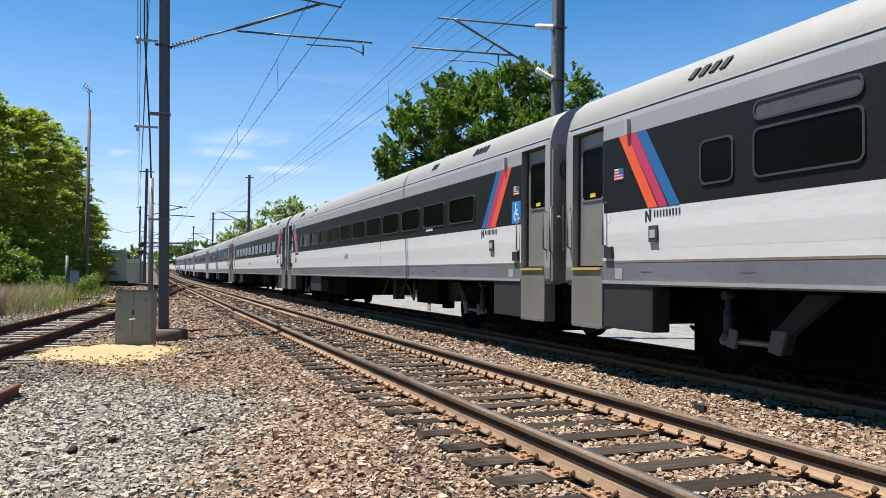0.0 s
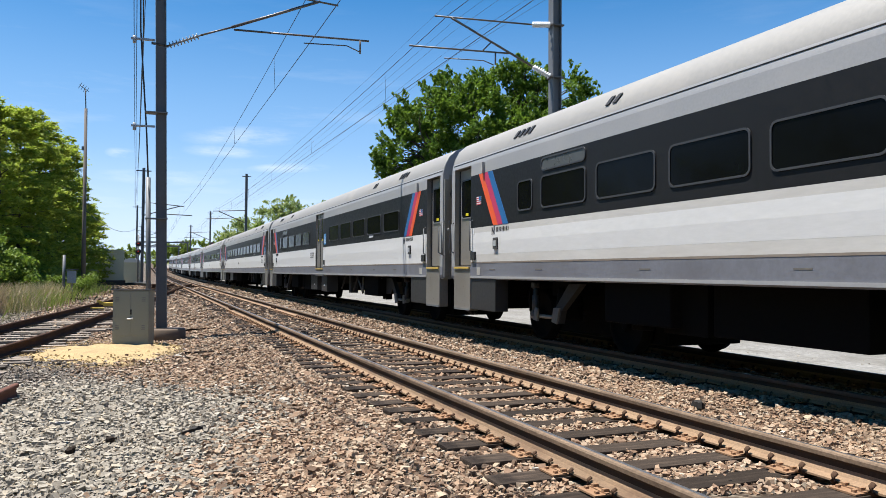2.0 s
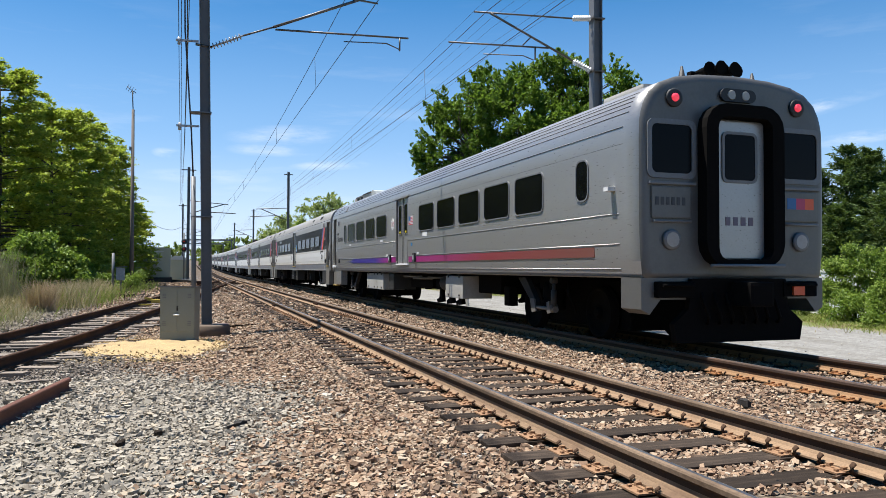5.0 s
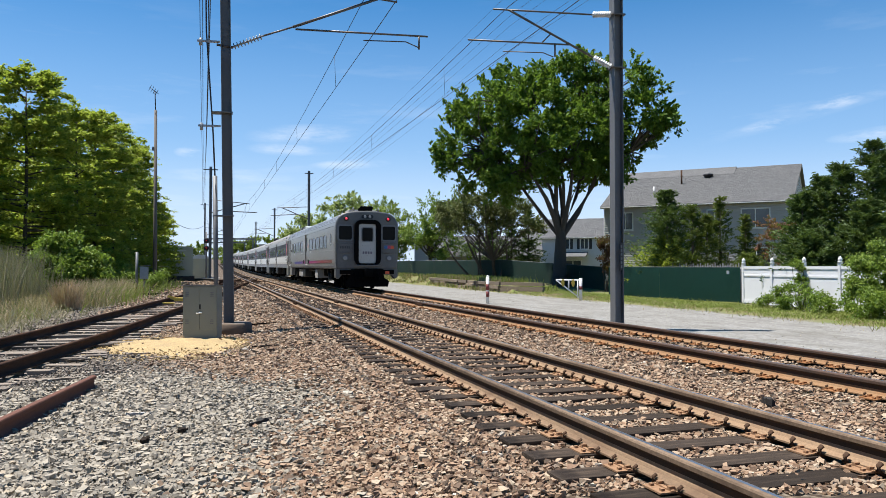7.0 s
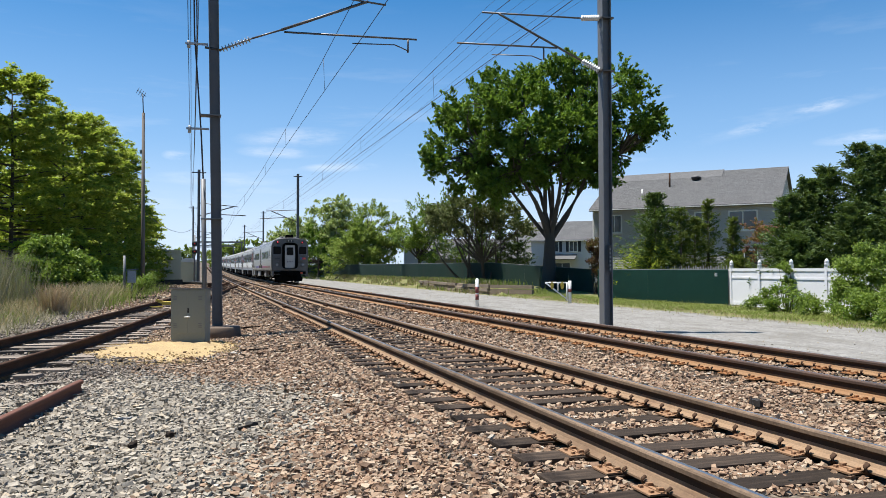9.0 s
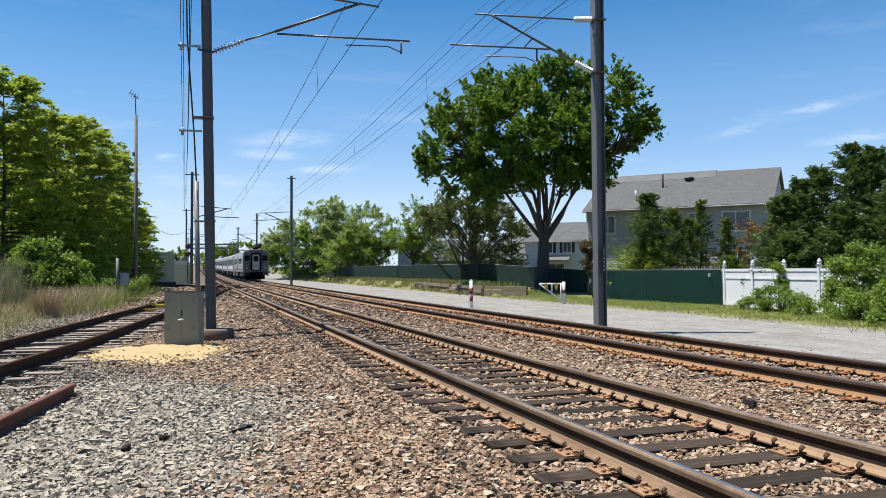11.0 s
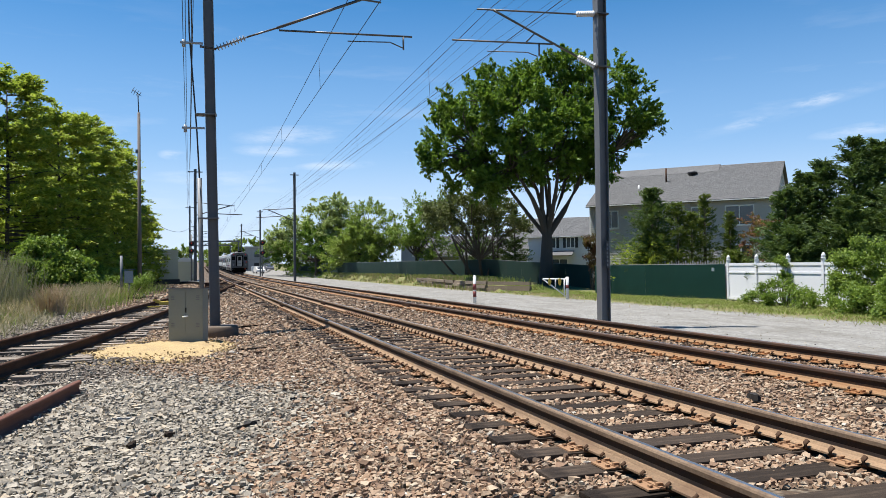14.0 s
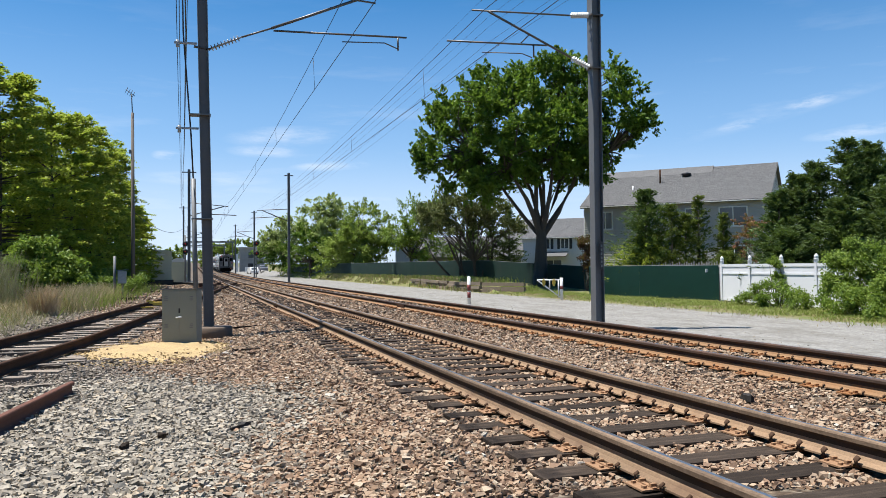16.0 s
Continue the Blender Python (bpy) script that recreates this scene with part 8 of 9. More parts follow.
def broad_tree(label, base, fork, blobs, mat, leaf, per_m2, per_clump, clump_r, trunk_r, extra_trunks=(), group="trees", flatten=0.6, bark=None, hubs=()):
    """A tapered trunk, limbs that reach each lobe, twigs, and a crown of leaf clumps with gaps."""
    t = thing("tree", label=label, category="tree", group=group)
    bm = bmesh.new()
    base, fork = Vector(base), Vector(fork)
    add_tube(bm, [base - Vector((0, 0, 0.4)), base + Vector((0, 0, 0.25)), base.lerp(fork, 0.5), fork], trunk_r * 1.35, 10, trunk_r * 0.8, caps=False)
    pts, owner = clump_points(blobs, per_m2)
    hubs = [Vector(h) for h in hubs]
    for h in hubs:
        limb(bm, fork.lerp(base, rng.uniform(0, 0.34)), h, trunk_r * rng.uniform(0.30, 0.56), trunk_r * 0.15, 0.8, 8)
    for i, (x, y, z, r) in enumerate(blobs):
        c = Vector((x, y, z))
        start = min(hubs, key=lambda h: (h - c).length) if hubs else fork.lerp(base, rng.uniform(0, 0.15))
        if hubs:
            limb(bm, start, c, trunk_r * 0.15, trunk_r * 0.05, 0.3, 5)
            continue
        mid = c - (c - start).normalized() * r * 0.35
        limb(bm, start, mid, trunk_r * rng.uniform(0.22, 0.36), trunk_r * 0.10, 0.5)
        mine = pts[owner == i]
        for p in mine[:: max(1, len(mine) // 7)][: 6 if r > 1.4 else 1]:
            limb(bm, mid.lerp(start, rng.uniform(0, 0.3)), p, trunk_r * 0.09, trunk_r * 0.02, 0.25, 5)
    for a, b, r in extra_trunks:
        limb(bm, a, b, r, r * 0.4, 0.25, 8)
    part("trunk", bm, bark or M["bark"], t, "dark rough bark")
    # each clump is a tuft along a twig that points out of its lobe and a little upwards
    cen = np.array([b[:3] for b in blobs])[owner]
    out = unit(unit(pts - cen) + rng.normal(0, 0.35, pts.shape) + np.array((0, 0, 0.35)))
    size = clump_r * rng.uniform(0.6, 1.25, (len(pts), 1))
    u = rng.uniform(0, 1, (len(pts), per_clump, 1)) ** 0.8
    c = pts[:, None, :] + out[:, None, :] * (u - 0.25) * size[:, None, :] * 2.0
    c = c + rng.normal(0, 1, c.shape) * size[:, None, :] * (1.08 - u) * np.array((0.42, 0.42, 0.30))
    way = np.repeat(out, per_clump, 0)
    ob = new("crown", quads_mesh("crown", leaves_at(c.reshape(-1, 3), leaf, flatten, 0.5, way + rng.normal(0, 0.5, way.shape)), mat))
    ob.parent = t
    tagged(ob, "leafy crown with gaps")
    return t


def tiered_tree(label, base, h, r, mat, branches=250, twigs=12, per=8, leaf=0.125, group="trees beside the siding"):
    """A tree of flat, drooping boughs in tiers: each bough carries a fan of leafy twigs."""
    t = thing("tree", label=label, category="tree", group=group)
    b = np.array(base, float)
    bm = tube([base, (base[0] + 0.1, base[1], base[2] + h * 0.5), (base[0], base[1], base[2] + h * 0.97)], 0.012 * h, 8, 0.02)
    f = rng.uniform(0.04, 0.985, branches) ** 0.9
    az = rng.uniform(0, 2 * np.pi, branches)
    ln = r * (1.02 - f) ** 0.42 * (0.72 + 0.28 * np.minimum(1, f / 0.25)) * rng.uniform(0.62, 1.16, branches) + 0.25
    out = np.stack([np.cos(az), np.sin(az), 0 * az], 1)
    side = np.stack([-np.sin(az), np.cos(az), 0 * az], 1)
    pos = b + np.stack([0 * f, 0 * f, h * f], 1)
    rise = rng.uniform(0.12, 0.5, branches) * (0.5 + f)
    droop = rng.uniform(0.10, 0.32, branches)
    for i in range(0, branches, 4):
        tip = pos[i] + out[i] * ln[i] * 0.85 + np.array((0, 0, (rise[i] * 0.85 - droop[i] * 0.72) * ln[i]))
        limb(bm, pos[i], tip, 0.012 + 0.012 * float(ln[i]), 0.008, 0.06, 4)
    part("trunk", bm, M["bark"], t, "dark trunk and boughs")
    k = rng.uniform(0.18, 1.0, (branches, twigs)) ** 0.75
    sgn = rng.choice([-1.0, 1.0], (branches, twigs))
    start = pos[:, None, :] + out[:, None, :] * (ln[:, None] * k)[..., None]
    start[..., 2] += (rise[:, None] * k - droop[:, None] * k ** 2) * ln[:, None]
    way = unit(out[:, None, :] * rng.uniform(0.5, 1.2, (branches, twigs, 1)) + side[:, None, :] * (sgn * rng.uniform(0.2, 1.0, (branches, twigs)))[..., None] + np.array((0, 0, 0.10)))
    reach = (0.40 * ln[:, None] * (1.12 - k) + 0.22)[..., None, None]
    u = rng.uniform(0, 1, (branches, twigs, per, 1))
    p = start[:, :, None, :] + way[:, :, None, :] * u * reach
    p[..., 2:] -= 0.22 * u ** 2 * reach
    p += rng.normal(0, 1, p.shape) * np.array((0.09, 0.09, 0.06))
    along = np.broadcast_to(way[:, :, None, :], p.shape).reshape(-1, 3)
    ob = new("crown", quads_mesh("crown", leaves_at(p.reshape(-1, 3), leaf, 1.1, 0.5, along), mat))
    ob.parent = t
    tagged(ob, "tiers of flat leafy sprays")
    return t


def conifer(label, base, h, r, mat, branches=110, per=26, leaf=0.10, droop=0.25, lean=0.0, ragged=0.35, group="conifers"):
    """A conifer: a straight stem with whorls of drooping sprays, ragged in outline."""
    t = thing("conifer", label=label, category="tree", group=group)
    b = np.array(base, float)
    part("trunk", tube([base, (base[0] + lean, base[1], base[2] + h * 0.96)], 0.02 * h + 0.03, 7, 0.015), M["bark"], t)
    f = rng.uniform(0.03, 0.97, branches) ** 0.85
    az = rng.uniform(0, 2 * np.pi, branches)
    ln = r * (1.03 - f) ** 0.75 * rng.uniform(1 - ragged, 1 + ragged, branches) + 0.10
    k = rng.uniform(0.12, 1.0, (branches, per)) ** 0.8
    out = np.stack([np.cos(az), np.sin(az), np.zeros(branches)], 1)
    side = np.stack([-np.sin(az), np.cos(az), np.zeros(branches)], 1)
    pos = b + np.stack([lean * f, 0 * f, h * f], 1)
    p = pos[:, None, :] + out[:, None, :] * (ln[:, None] * k)[..., None]
    fan = rng.normal(0, 0.20, (branches, per)) * ln[:, None] * (1.15 - k)
    p += side[:, None, :] * fan[..., None]
    rise = rng.uniform(0.25, 0.7, branches)[:, None]
    p[..., 2] += (rise * k - droop * k ** 2) * ln[:, None] - 0.25 * np.abs(fan)
    p += rng.normal(0, 0.018 * r + 0.015, p.shape)
    along = out[:, None, :] + side[:, None, :] * np.sign(fan)[..., None] * 0.6 + np.array((0, 0, 0.3))
    ob = new("crown", quads_mesh("crown", leaves_at(p.reshape(-1, 3), leaf, 0.5, 0.26, along.reshape(-1, 3)), mat))
    ob.parent = t
    tagged(ob, "ragged green sprays")
    return t


def shrub(label, blobs, mat, leaf=0.06, per_m2=14, per_clump=22, clump_r=0.22, group="shrubs"):
    t = thing("shrub", label=label, category="shrub", group=group)
    pts, owner = clump_points(feather(blobs, 7, 0.42, 0.85, -0.3), 0.9 * per_m2, 0.9)
    x = np.array([b[:3] for b in blobs]).mean(0)
    root = Vector((x[0], x[1], ground_z(x[0], x[1])))
    bm = bmesh.new()
    for p in pts[:: max(1, len(pts) // 16)]:
        limb(bm, root + Vector((rng.normal(0, 0.1), rng.normal(0, 0.1), -0.1)), p, 0.02, 0.006, 0.08, 5)
    part("stem", bm, M["bark"], t)
    c = np.repeat(pts, per_clump, 0) + rng.normal(0, clump_r, (len(pts) * per_clump, 3)) * np.array((0.6, 0.6, 0.5))
    c[:, 2] = np.maximum(c[:, 2], root.z + 0.02)
    ob = new("foliage", quads_mesh("foliage", leaves_at(c, leaf, 0.6), mat))
    ob.parent = t
    return t


def blades(name, label, x, y, z, h, mat, width=0.012, lean=0.35):
    """Grass: one tapered blade a point, bent over at its tip."""
    n = len(x)
    a = rng.uniform(0, 2 * np.pi, n)
    h = h * rng.uniform(0.5, 1.25, n)
    base = np.stack([x, y, z], 1)
    side = np.stack([np.cos(a), np.sin(a), 0 * a], 1) * (width * rng.uniform(0.7, 1.4, n))[:, None]
    b = rng.uniform(0, 2 * np.pi, n)
    tip = base + np.stack([np.cos(b) * lean * h * rng.uniform(0.2, 1, n), np.sin(b) * lean * h * rng.uniform(0.2, 1, n), h], 1)
    mid = base * 0.45 + tip * 0.55 + np.stack([0 * h, 0 * h, 0.10 * h], 1)
    v = np.stack([base - side, base + side, mid + side * 0.8, mid - side * 0.8], 1)
    w = np.stack([mid - side * 0.8, mid + side * 0.8, tip + side * 0.15, tip - side * 0.15], 1)
    return tagged(new(name, quads_mesh(name, np.concatenate([v, w]), mat)), label, "grass", kind="stuff")


def zs(x, y):
    return np.array([ground_z(a, b) for a, b in zip(x, y)])


def strip(n, ys, x_of, spread):
    y = rng.uniform(*ys, n)
    x = np.array([x_of(v) for v in y]) + rng.normal(0, spread, n)
    return x, y


OAK = [(22.4, 51.3, 12.6, 3.4), (18.5, 50.5, 11.8, 2.5), (17.7, 54.0, 10.3, 1.9), (16.2, 53.5, 9.2, 0.9), (24.8, 51.4, 15.4, 2.3), (29.2, 48.9, 14.6, 2.1), (30.6, 47.5, 12.5, 1.7), (27.3, 51.8, 11.6, 3.0),
       (21.6, 53.5, 14.8, 2.1), (28.0, 49.5, 9.8, 1.6), (19.6, 52.3, 8.4, 1.8), (30.5, 49.7, 10.6, 1.3), (26.2, 50.0, 16.0, 1.4), (24.4, 52.8, 9.6, 1.9), (32.2, 48.0, 11.6, 0.9), (18.6, 54.6, 12.6, 1.7),
       (20.6, 52.0, 7.3, 1.4), (22.4, 52.6, 8.0, 1.5), (27.4, 50.5, 8.5, 1.3), (18.4, 53.0, 8.2, 1.3), (29.5, 49.5, 8.9, 1.0), (25.2, 47.6, 11.2, 2.2), (22.0, 47.8, 10.2, 2.0), (22.4, 49.6, 8.4, 1.4), (26.4, 49.4, 8.9, 1.4), (20.2, 50.6, 7.6, 1.4), (28.6, 49.2, 7.9, 0.9)]
HUBS = [(20.4, 51.8, 9.6), (22.2, 52.0, 10.8), (24.0, 51.0, 11.6), (26.0, 50.6, 11.4), (28.0, 49.8, 10.6), (29.4, 49.0, 9.8), (21.6, 50.0, 8.4), (25.0, 49.2, 9.4), (27.2, 51.2, 13.2), (22.8, 52.2, 13.0)]
OAK = [(24.6 + (x - 24.6) * 0.93, y, z, r * 0.97) for x, y, z, r in OAK]
broad_tree("large spreading oak with dense green leaves and dark trunk", (24.6, 50.8, 0.1), (24.7, 50.7, 4.0), feather(OAK, 13, 0.27, 0.93), M["leaf_oak"], 0.165, 1.55, 32, 0.62, 0.46, hubs=HUBS, flatten=0.9)

for x, y, h, r in ((-10.1, 47.0, 12.4, 4.0), (-13.8, 46.0, 11.3, 4.2), (-8.4, 52.5, 11.6, 3.9), (-8.0, 57.5, 12.3, 3.9), (-7.4, 62.5, 12.2, 3.7), (-6.7, 67.5, 12.0, 3.7), (-6.4, 73.5, 9.8, 3.4), (-5.8, 79.5, 7.6, 3.0), (-11.8, 57.0, 11.5, 4.2), (-10.4, 68.0, 11.0, 4.0)):
    tiered_tree("bright yellow-green tree with tiered boughs beside the siding", (x, y, -0.2), h, r, M["leaf_bright"], 330 if y < 50 else 240)
broad_tree("dense dark green tree closing the row", (-16, 60, -0.2), (-16, 60, 3), [(-16, 60, 5, 4.5), (-12, 66, 5, 4.5), (-11, 74, 4.5, 4.0), (-20, 52, 5, 4.5)], M["leaf_bright"], 0.34, 1.0, 14, 0.9, 0.2, group="trees beside the siding")
# added trees out of view: they block low sky in the train's reflections
for y in (26, 15, 4, -8, -20, -33):
    broad_tree("unseen green tree added to darken reflections from the left", (-17, y, -0.2), (-17, y, 3), [(-17, y, 6.5, 3.0), (-16.5, y + 4, 4.5, 3.2), (-17, y - 3, 4.0, 3.2), (-16, y, 2.2, 2.6)], M["leaf_bright"], 0.4, 0.5, 14, 1.0, 0.2, group="trees beside the siding")
shrub("dense leafy green bush at the edge of the trees", [(-7.2, 42.4, 1.8, 1.0), (-8.1, 41.6, 1.5, 0.8), (-6.2, 42.1, 1.4, 0.75), (-7.1, 41.4, 0.9, 0.8), (-5.6, 41.6, 0.7, 0.6), (-7.6, 42.0, 2.5, 0.5)], M["leaf_bush"], 0.105, 9, 26, 0.3)
shrub("small green bush by the switch case", [(-3.0, 44.6, 0.5, 0.6), (-2.7, 45.0, 0.8, 0.4), (-4.6, 45.0, 0.5, 0.55)], M["leaf_bush"], 0.06, 12, 20, 0.2)
shrub("low green weeds under the trees", [(-5.2, 50.0, 0.5, 0.8), (-6.2, 46.0, 0.6, 0.9), (-5.0, 55, 0.5, 0.8), (-4.6, 62, 0.5, 0.8), (-8.6, 40, 0.6, 0.9)], M["leaf_mid"], 0.09, 8, 20, 0.25)

FAR_TREES = [("feathery light green tree behind the fence", (22.3, 128, 0.2), [(20.6, 124.5, 11.6, 2.9), (18.6, 122.9, 8.6, 3.0), (23.4, 123.0, 9.8, 2.7), (21.6, 124, 7.6, 2.9), (19.8, 122, 5.4, 2.8), (25.4, 124, 7.2, 2.6)], M["leaf_pale"], 0.30),
             ("feathery light green tree by the overhead mast", (16.6, 138, 0.6), [(16.8, 134, 8.6, 2.4), (14.8, 139, 8.0, 2.2), (13.2, 140, 6.4, 1.9), (15.6, 136, 6.0, 2.4), (17.8, 132, 6.2, 2.2)], M["leaf_pale"], 0.30),
             ("mid-green tree behind the fence", (22.8, 104, 0.2), [(22.6, 103.4, 7.8, 2.8), (20.9, 101.9, 5.3, 2.7), (24.2, 101.5, 5.7, 2.4), (19.8, 104.3, 4.2, 2.4), (21.6, 101, 2.9, 2.3), (24.0, 102, 2.8, 1.7), (25.2, 103, 5.2, 1.8), (18.9, 108, 2.6, 2.0)], M["leaf_mid"], 0.26),
             ("dark green tree behind the fence", (18.2, 122, 0.2), [(18.0, 121.5, 4.6, 3.4), (21.0, 119, 3.6, 3.0), (15.4, 136, 4.4, 2.6), (15.0, 150, 5.2, 1.9), (17.6, 126, 2.4, 2.4), (15.6, 142, 2.6, 2.2), (23.6, 116, 2.6, 2.4), (13.4, 150, 3.6, 2.0)], M["leaf_oak"], 0.26),
             ("bright green maple by the fence", (23.6, 82, 0.2), [(23.6, 80.1, 6.3, 2.0), (24.3, 77.3, 7.5, 1.8), (22.4, 80.5, 5.0, 1.6), (25.4, 79.5, 5.0, 1.7), (25.6, 77.4, 3.2, 1.6), (23.2, 79.6, 3.6, 1.7)], M["leaf_bush"], 0.2)]
for lab, b, blobs, m, leaf in FAR_TREES:
    top = Vector(b) + Vector((0, 0, 2.4))
    broad_tree(lab, b, top, feather(blobs, 9, 0.34, 0.85), m, 0.68 * leaf, 0.72 if m is M["leaf_pale"] else 1.1, 36, 0.85, 0.22, group="trees behind the fence", flatten=0.9)
conifer("dark spruce among the trees behind the fence", (24.6, 112, 0.2), 6.2, 2.4, M["leaf_conifer"], 130, 26, 0.2)
for x, y, h, r in ((26.4, 64.6, 6.0, 1.6), (27.6, 63.4, 6.4, 1.5), (25.2, 66.4, 5.4, 1.6)):
    conifer("dark evergreen behind the green fence under the oak", (x, y, 0.2), h, r, M["leaf_conifer"], 150, 34, 0.14, 0.1, 0.0, 0.6)
PINE = [(19.6, 56.8, 5.2, 2.2), (21.0, 55.4, 6.2, 1.9), (20.4, 56.0, 4.7, 1.5), (18.4, 58.6, 4.7, 1.3), (22.7, 54.5, 5.0, 1.5), (19.6, 57.7, 4.6, 1.2), (22.3, 55.8, 4.4, 1.1), (24.2, 55.1, 4.3, 1.0), (19.0, 58.9, 5.2, 1.1)]
PINE = [(x * 1.12, y * 1.12, 1.345 + (z - 1.345) * 1.12 + 0.45, r * 0.98) for x, y, z, r in PINE]
broad_tree("gnarled olive-green pine with bare crooked stems", (23.9, 62.4, 0.2), (23.6, 62.0, 2.0), feather(PINE, 6, 0.4, 0.95), M["leaf_pine"], 0.12, 1.8, 34, 0.6, 0.15,
           extra_trunks=(((23.4, 63, 0.2), (21.5, 63.5, 4.2), 0.15), ((22.4, 64, 0.2), (20.2, 65, 3.6), 0.12), ((23.0, 63.2, 0.2), (22.9, 63.4, 4.4), 0.13), ((24.2, 62, 0.2), (25.6, 61.5, 3.6), 0.14), ((24.6, 61.5, 0.2), (24.4, 61.0, 4.0), 0.12), ((22.8, 63.5, 0.2), (22.4, 64, 3.4), 0.1)), group="pines", flatten=0.2)
shrub("dark maroon-leaved shrub by the house corner", [(25.3, 45.0, 2.9, 0.55), (25.3, 45.0, 2.1, 0.6), (25.3, 45.0, 1.2, 0.6)], M["leaf_red"], 0.08, 12, 24, 0.2)
broad_tree("thin tree with sparse reddish leaves before the house", (28.2, 33.0, -0.35), (28.2, 33.0, 1.6), [(28.2, 32.7, 3.7, 0.8), (28.5, 32.7, 2.7, 0.9), (27.7, 32.9, 2.7, 0.7), (28.9, 32.4, 3.4, 0.6), (27.9, 32.8, 1.9, 0.7)], M["leaf_rose"], 0.075, 4, 16, 0.28, 0.05, group="small trees")

for x, y, h, r, m, lab in ((24.1, 36.2, 6.0, 1.5, "leaf_conifer", "dark pointed fir before the house"), (24.9, 35.0, 5.1, 1.1, "leaf_cedar", "green pointed cedar before the house"), (25.5, 34.6, 4.6, 0.9, "leaf_cedar", "green pointed cedar before the house"),
                           (26.2, 34.4, 5.6, 0.75, "leaf_cedar", "slim green cedar before the house"), (27.5, 34.0, 4.6, 0.55, "leaf_cedar", "slim sparse cedar before the house"), (24.4, 36.6, 3.5, 1.5, "leaf_bright", "broad light green yew behind the fence"),
                           (26.6, 32.6, 2.4, 1.0, "leaf_cedar", "low green yew behind the fence"),
                           (25.4, 27.6, 4.9, 1.45, "leaf_conifer", "tall dark spreading conifer behind the white fence"), (26.3, 27.4, 5.6, 1.6, "leaf_conifer", "tall dark spreading conifer behind the white fence"), (27.2, 27.2, 6.2, 1.7, "leaf_conifer", "tall dark spreading conifer behind the white fence"), (28.3, 26.5, 7.1, 1.9, "leaf_conifer", "tall dark spreading conifer behind the white fence"), (29.4, 26.2, 7, 1.9, "leaf_conifer", "tall dark spreading conifer behind the white fence"), (30.8, 25.6, 6.9, 2, "leaf_conifer", "tall dark spreading conifer behind the white fence"), (26.6, 25.2, 4.4, 1.5, "leaf_conifer", "tall dark spreading conifer behind the white fence"), (28.4, 24.2, 5.2, 1.9, "leaf_conifer", "tall dark spreading conifer behind the white fence"), (31.2, 28, 7.2, 2, "leaf_conifer", "tall dark spreading conifer behind the white fence"), (33, 27, 7.4, 2.2, "leaf_conifer", "tall dark spreading conifer behind the white fence"), (24.9, 26.4, 3.2, 1.42, "leaf_conifer", "tall dark spreading conifer behind the white fence")):
    big = r > 1.4
    front = y > 31
    conifer(lab, (x, y, -0.4), h * (1.0 if front else 1.05), r * (1.4 if front else 1.08), M[m], 300 if big else 240, 38 if big else 34, 0.11 if big else 0.072, 0.1, 0.0, 0.55)

shrub("bright green bush growing by the white fence", [(21.0, 23.7, 0.25, 0.42), (20.8, 22.2, 0.2, 0.42), (20.5, 22.9, -0.05, 0.36), (20.4, 21.0, -0.05, 0.36), (21.3, 25.2, 0.0, 0.3)], M["leaf_bush"], 0.05, 20, 30, 0.16)
shrub("tall green bush growing by the white fence", [(20.9, 19.6, 0.9, 0.85), (20.8, 18.4, 1.3, 0.85), (20.0, 19.3, 0.3, 0.65), (20.2, 18.0, 0.2, 0.75), (21.4, 18.0, 0.8, 0.9), (20.4, 16.6, 0.8, 0.9), (20.0, 15.4, 0.6, 0.8), (19.7, 18.2, 0.0, 0.5), (19.4, 16.8, 0.1, 0.6)], M["leaf_bush"], 0.055, 18, 30, 0.2)
shrub("vine climbing over a white fence post", [(22.55, 24.65, 1.3, 0.18), (22.5, 24.6, 0.8, 0.2), (22.6, 24.9, 1.5, 0.16), (22.45, 24.3, 0.4, 0.25)], M["leaf_bush"], 0.045, 60, 14, 0.08)
broad_tree("distant tree row at the end of the line", (14, 340, 1.5), (14, 340, 3), [(10.7, 344, 7.6, 5.0), (16.6, 342, 9.5, 4.5), (22.6, 330, 9.5, 4.0), (28, 330, 9, 5), (4, 350, 6, 4)], M["leaf_mid"], 0.6, 0.5, 22, 1.2, 0.3, group="distant trees")
broad_tree("distant tree beyond the hut", (-7, 318, 1.5), (-7, 318, 3), [(-6.3, 318, 7.0, 3.2), (-12, 318, 6.6, 3.4), (-18, 318, 6.6, 4.0)], M["leaf_mid"], 0.6, 0.5, 22, 1.2, 0.3, group="distant trees")

# grasses: stuff, strip by strip
def patchy(x, y, scale, cut):
    return np.array([noise.noise((a * scale, b * scale, 7)) + rng.uniform(-0.25, 0.25) > cut for a, b in zip(x, y)])


x, y = strip(13000, (19, 46), lambda v: -6.3 - 0.02 * v, 1.1)
k = (x < np.array([siding_x(v) - (2.7 if v < 30 else 2.0) for v in y])) & patchy(x, y, 0.6, 0.0)
blades("dry_grass", "pale dry grass along the siding", x[k], y[k], zs(x[k], y[k]), 0.42, M["grass_dry"], 0.009, 0.9)
x, y = strip(2500, (22, 46), lambda v: -6.2 - 0.02 * v, 1.2)
k = (x < np.array([siding_x(v) - (2.3 if v < 30 else 1.8) for v in y])) & patchy(x, y, 0.8, 0.05)
blades("low_weeds", "low green weeds among the dry grass", x[k], y[k], zs(x[k], y[k]), 0.3, M["grass_green"], 0.014, 0.9)
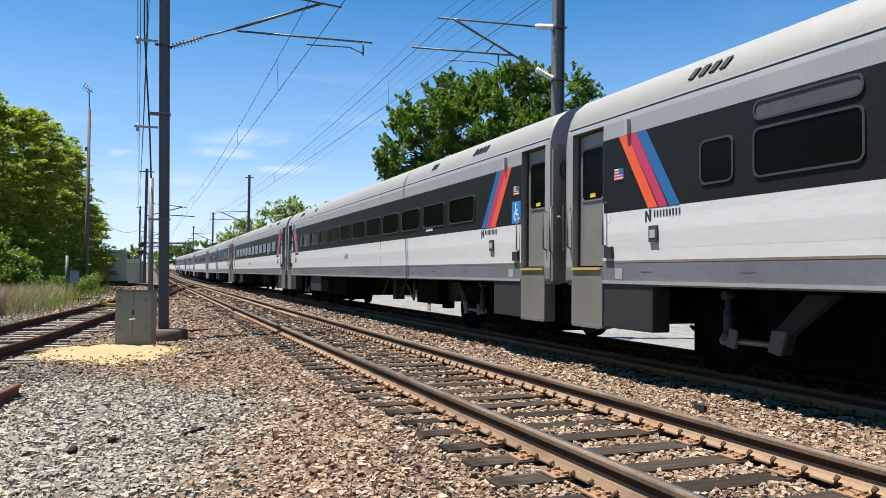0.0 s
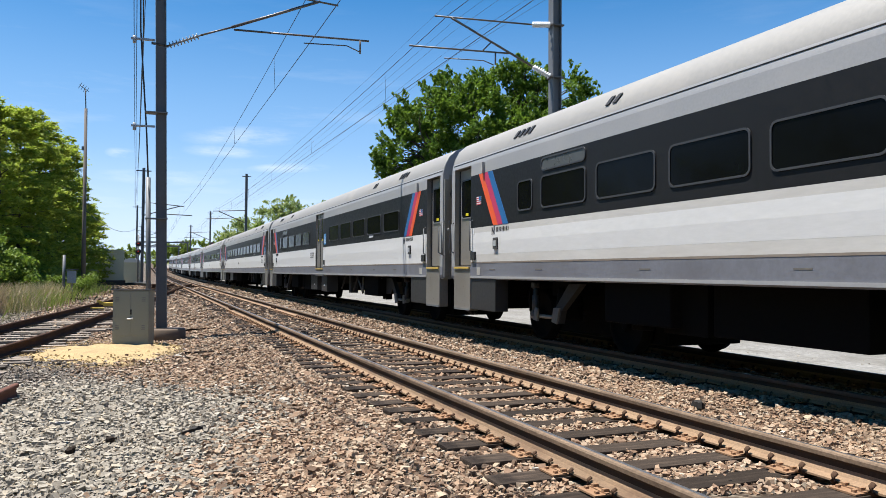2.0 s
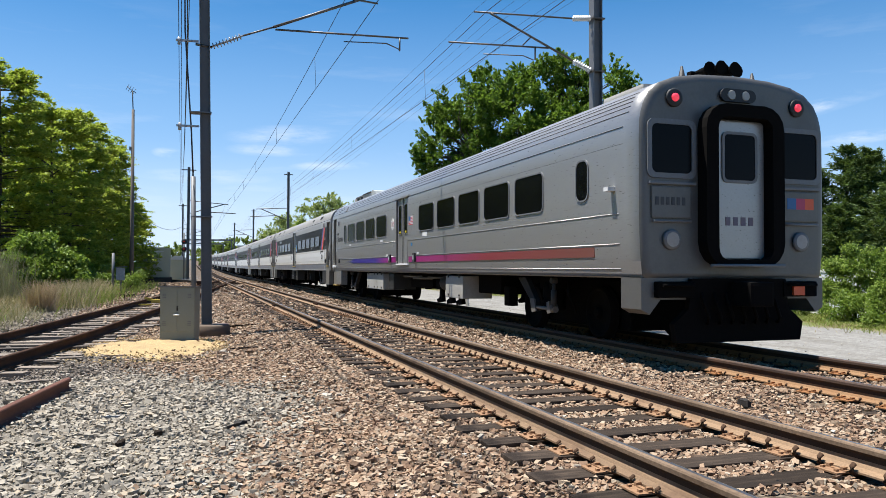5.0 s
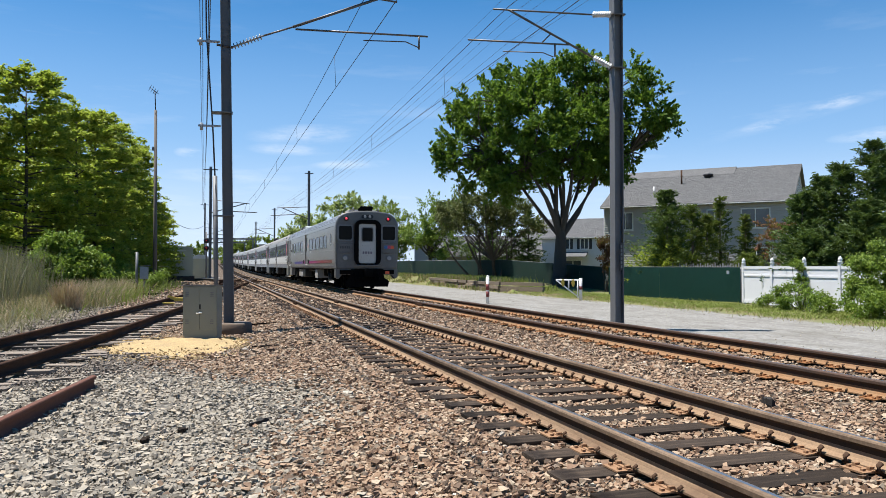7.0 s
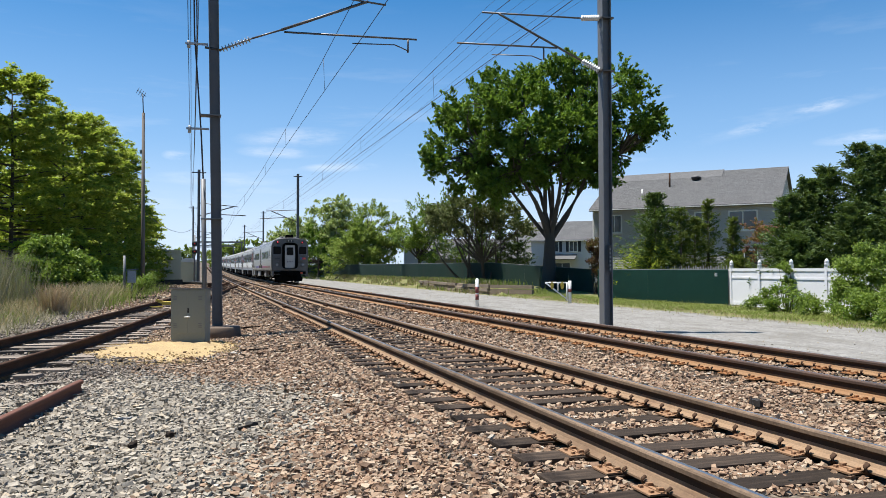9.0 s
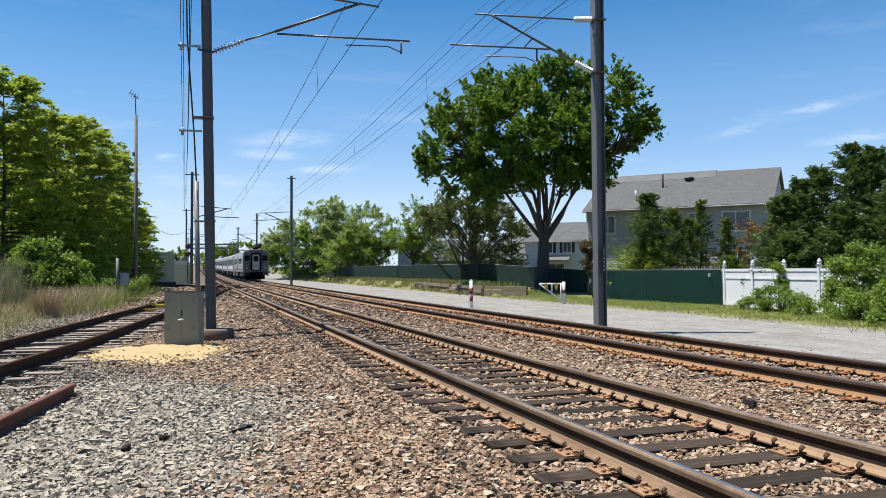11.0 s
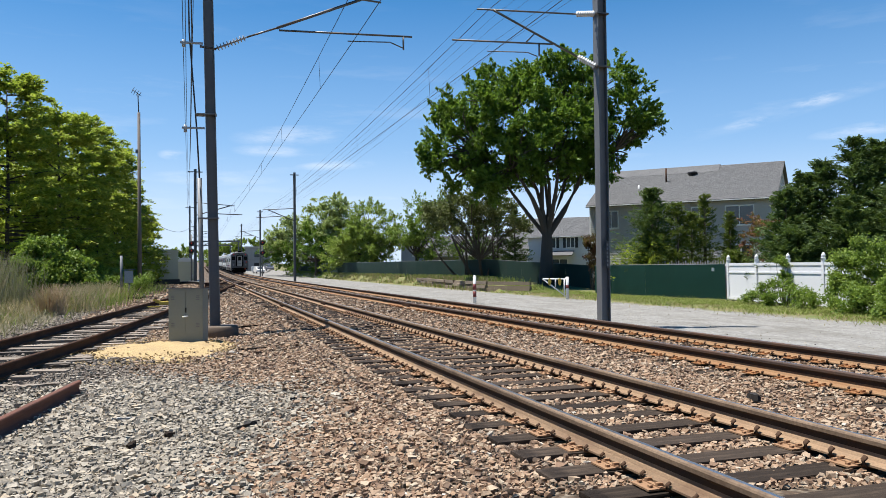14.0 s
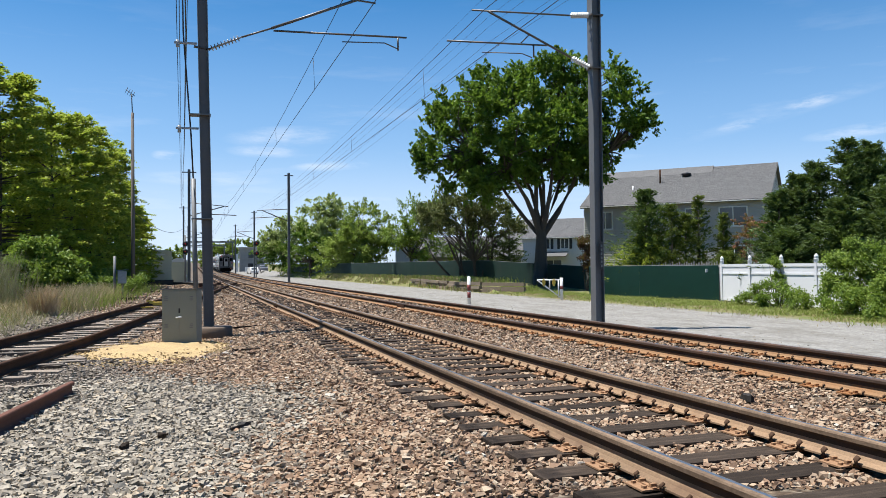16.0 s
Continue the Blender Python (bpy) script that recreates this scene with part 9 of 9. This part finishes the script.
x, y = strip(6500, (25, 38), lambda v: -8.3 - 0.02 * (v - 24), 0.75)
blades("reeds", "tall grey-brown brush beside the trees", x, y, zs(x, y), 1.95, M["reed"], 0.008, 0.42)
x, y = strip(1300, (28.4, 29.6), lambda v: -4.85, 0.17)
blades("red_grass", "reddish tuft of dry grass by the siding", x, y, zs(x, y), 0.9, M["grass_red"], 0.007, 0.6)
x, y = strip(5200, (31, 60), lambda v: -4.4 + 0.02 * (v - 30), 0.6)
k = (x < np.array([siding_x(v) - 1.5 for v in y])) & patchy(x, y, 0.7, -0.1)
blades("green_grass", "green and straw-coloured grass between siding and trees", x[k], y[k], zs(x[k], y[k]), 0.62, M["grass_verge"], 0.012, 0.8)
x, y = strip(2600, (30, 42), lambda v: -4.6 + 0.02 * (v - 30), 0.45)
k = x < np.array([siding_x(v) - 1.6 for v in y])
blades("straw_tops", "arching straw-coloured grass tops beside the siding", x[k], y[k], zs(x[k], y[k]), 0.85, M["grass_dry"], 0.008, 0.8)
x, y = strip(9000, (15, 36), lambda v: -6.0, 0.9)
k = x < np.array([siding_x(v) - 1.75 for v in y])
blades("dead_stems", "flattened grey-brown dead stems by the siding", x[k], y[k], zs(x[k], y[k]), 0.22, M["reed"], 0.007, 1.6)
x, y = strip(52000, (12, 46), lambda v: 19.7 + 0.05 * (v - 12) if v < 30 else 20.5, 0.95)
k = patchy(x, y, 0.5, -0.12)
blades("verge_grass", "green and yellow verge grass beside the gravel road", x[k], y[k], zs(x[k], y[k]), 0.12, M["grass_verge"], 0.009, 1.4)
x, y = strip(16000, (12, 46), lambda v: 18.9 + 0.05 * (v - 12) if v < 30 else 19.8, 1.0)
k = patchy(x, y, 0.9, 0.1)
blades("verge_straw", "dry straw and sparse green at the road's edge", x[k], y[k], zs(x[k], y[k]), 0.10, M["grass_dry"], 0.008, 1.2)
x, y = strip(1500, (12, 46), lambda v: 20.2 + 0.05 * (v - 12) if v < 30 else 21.0, 0.4)
k = patchy(x, y, 1.1, 0.12)
blades("tall_weeds", "tall weeds at the foot of the fences", x[k], y[k], zs(x[k], y[k]), 0.26, M["grass_green"], 0.012, 0.9)
x, y = strip(14000, (44, 150), lambda v: bank_edge(v) + 1.0, 0.8)
k = patchy(x, y, 0.35, -0.1)
blades("bank_weeds", "yellow-green weeds on the bank below the fence", x[k], y[k], zs(x[k], y[k]), 0.34, M["grass_verge"], 0.02)
x, y = strip(9000, (44, 110), lambda v: bank_edge(v) + 0.4, 0.5)
k = patchy(x, y, 0.35, -0.05)
blades("bank_straw", "dry straw on the bank below the fence", x[k], y[k], zs(x[k], y[k]), 0.3, M["grass_dry"], 0.018)

motions()
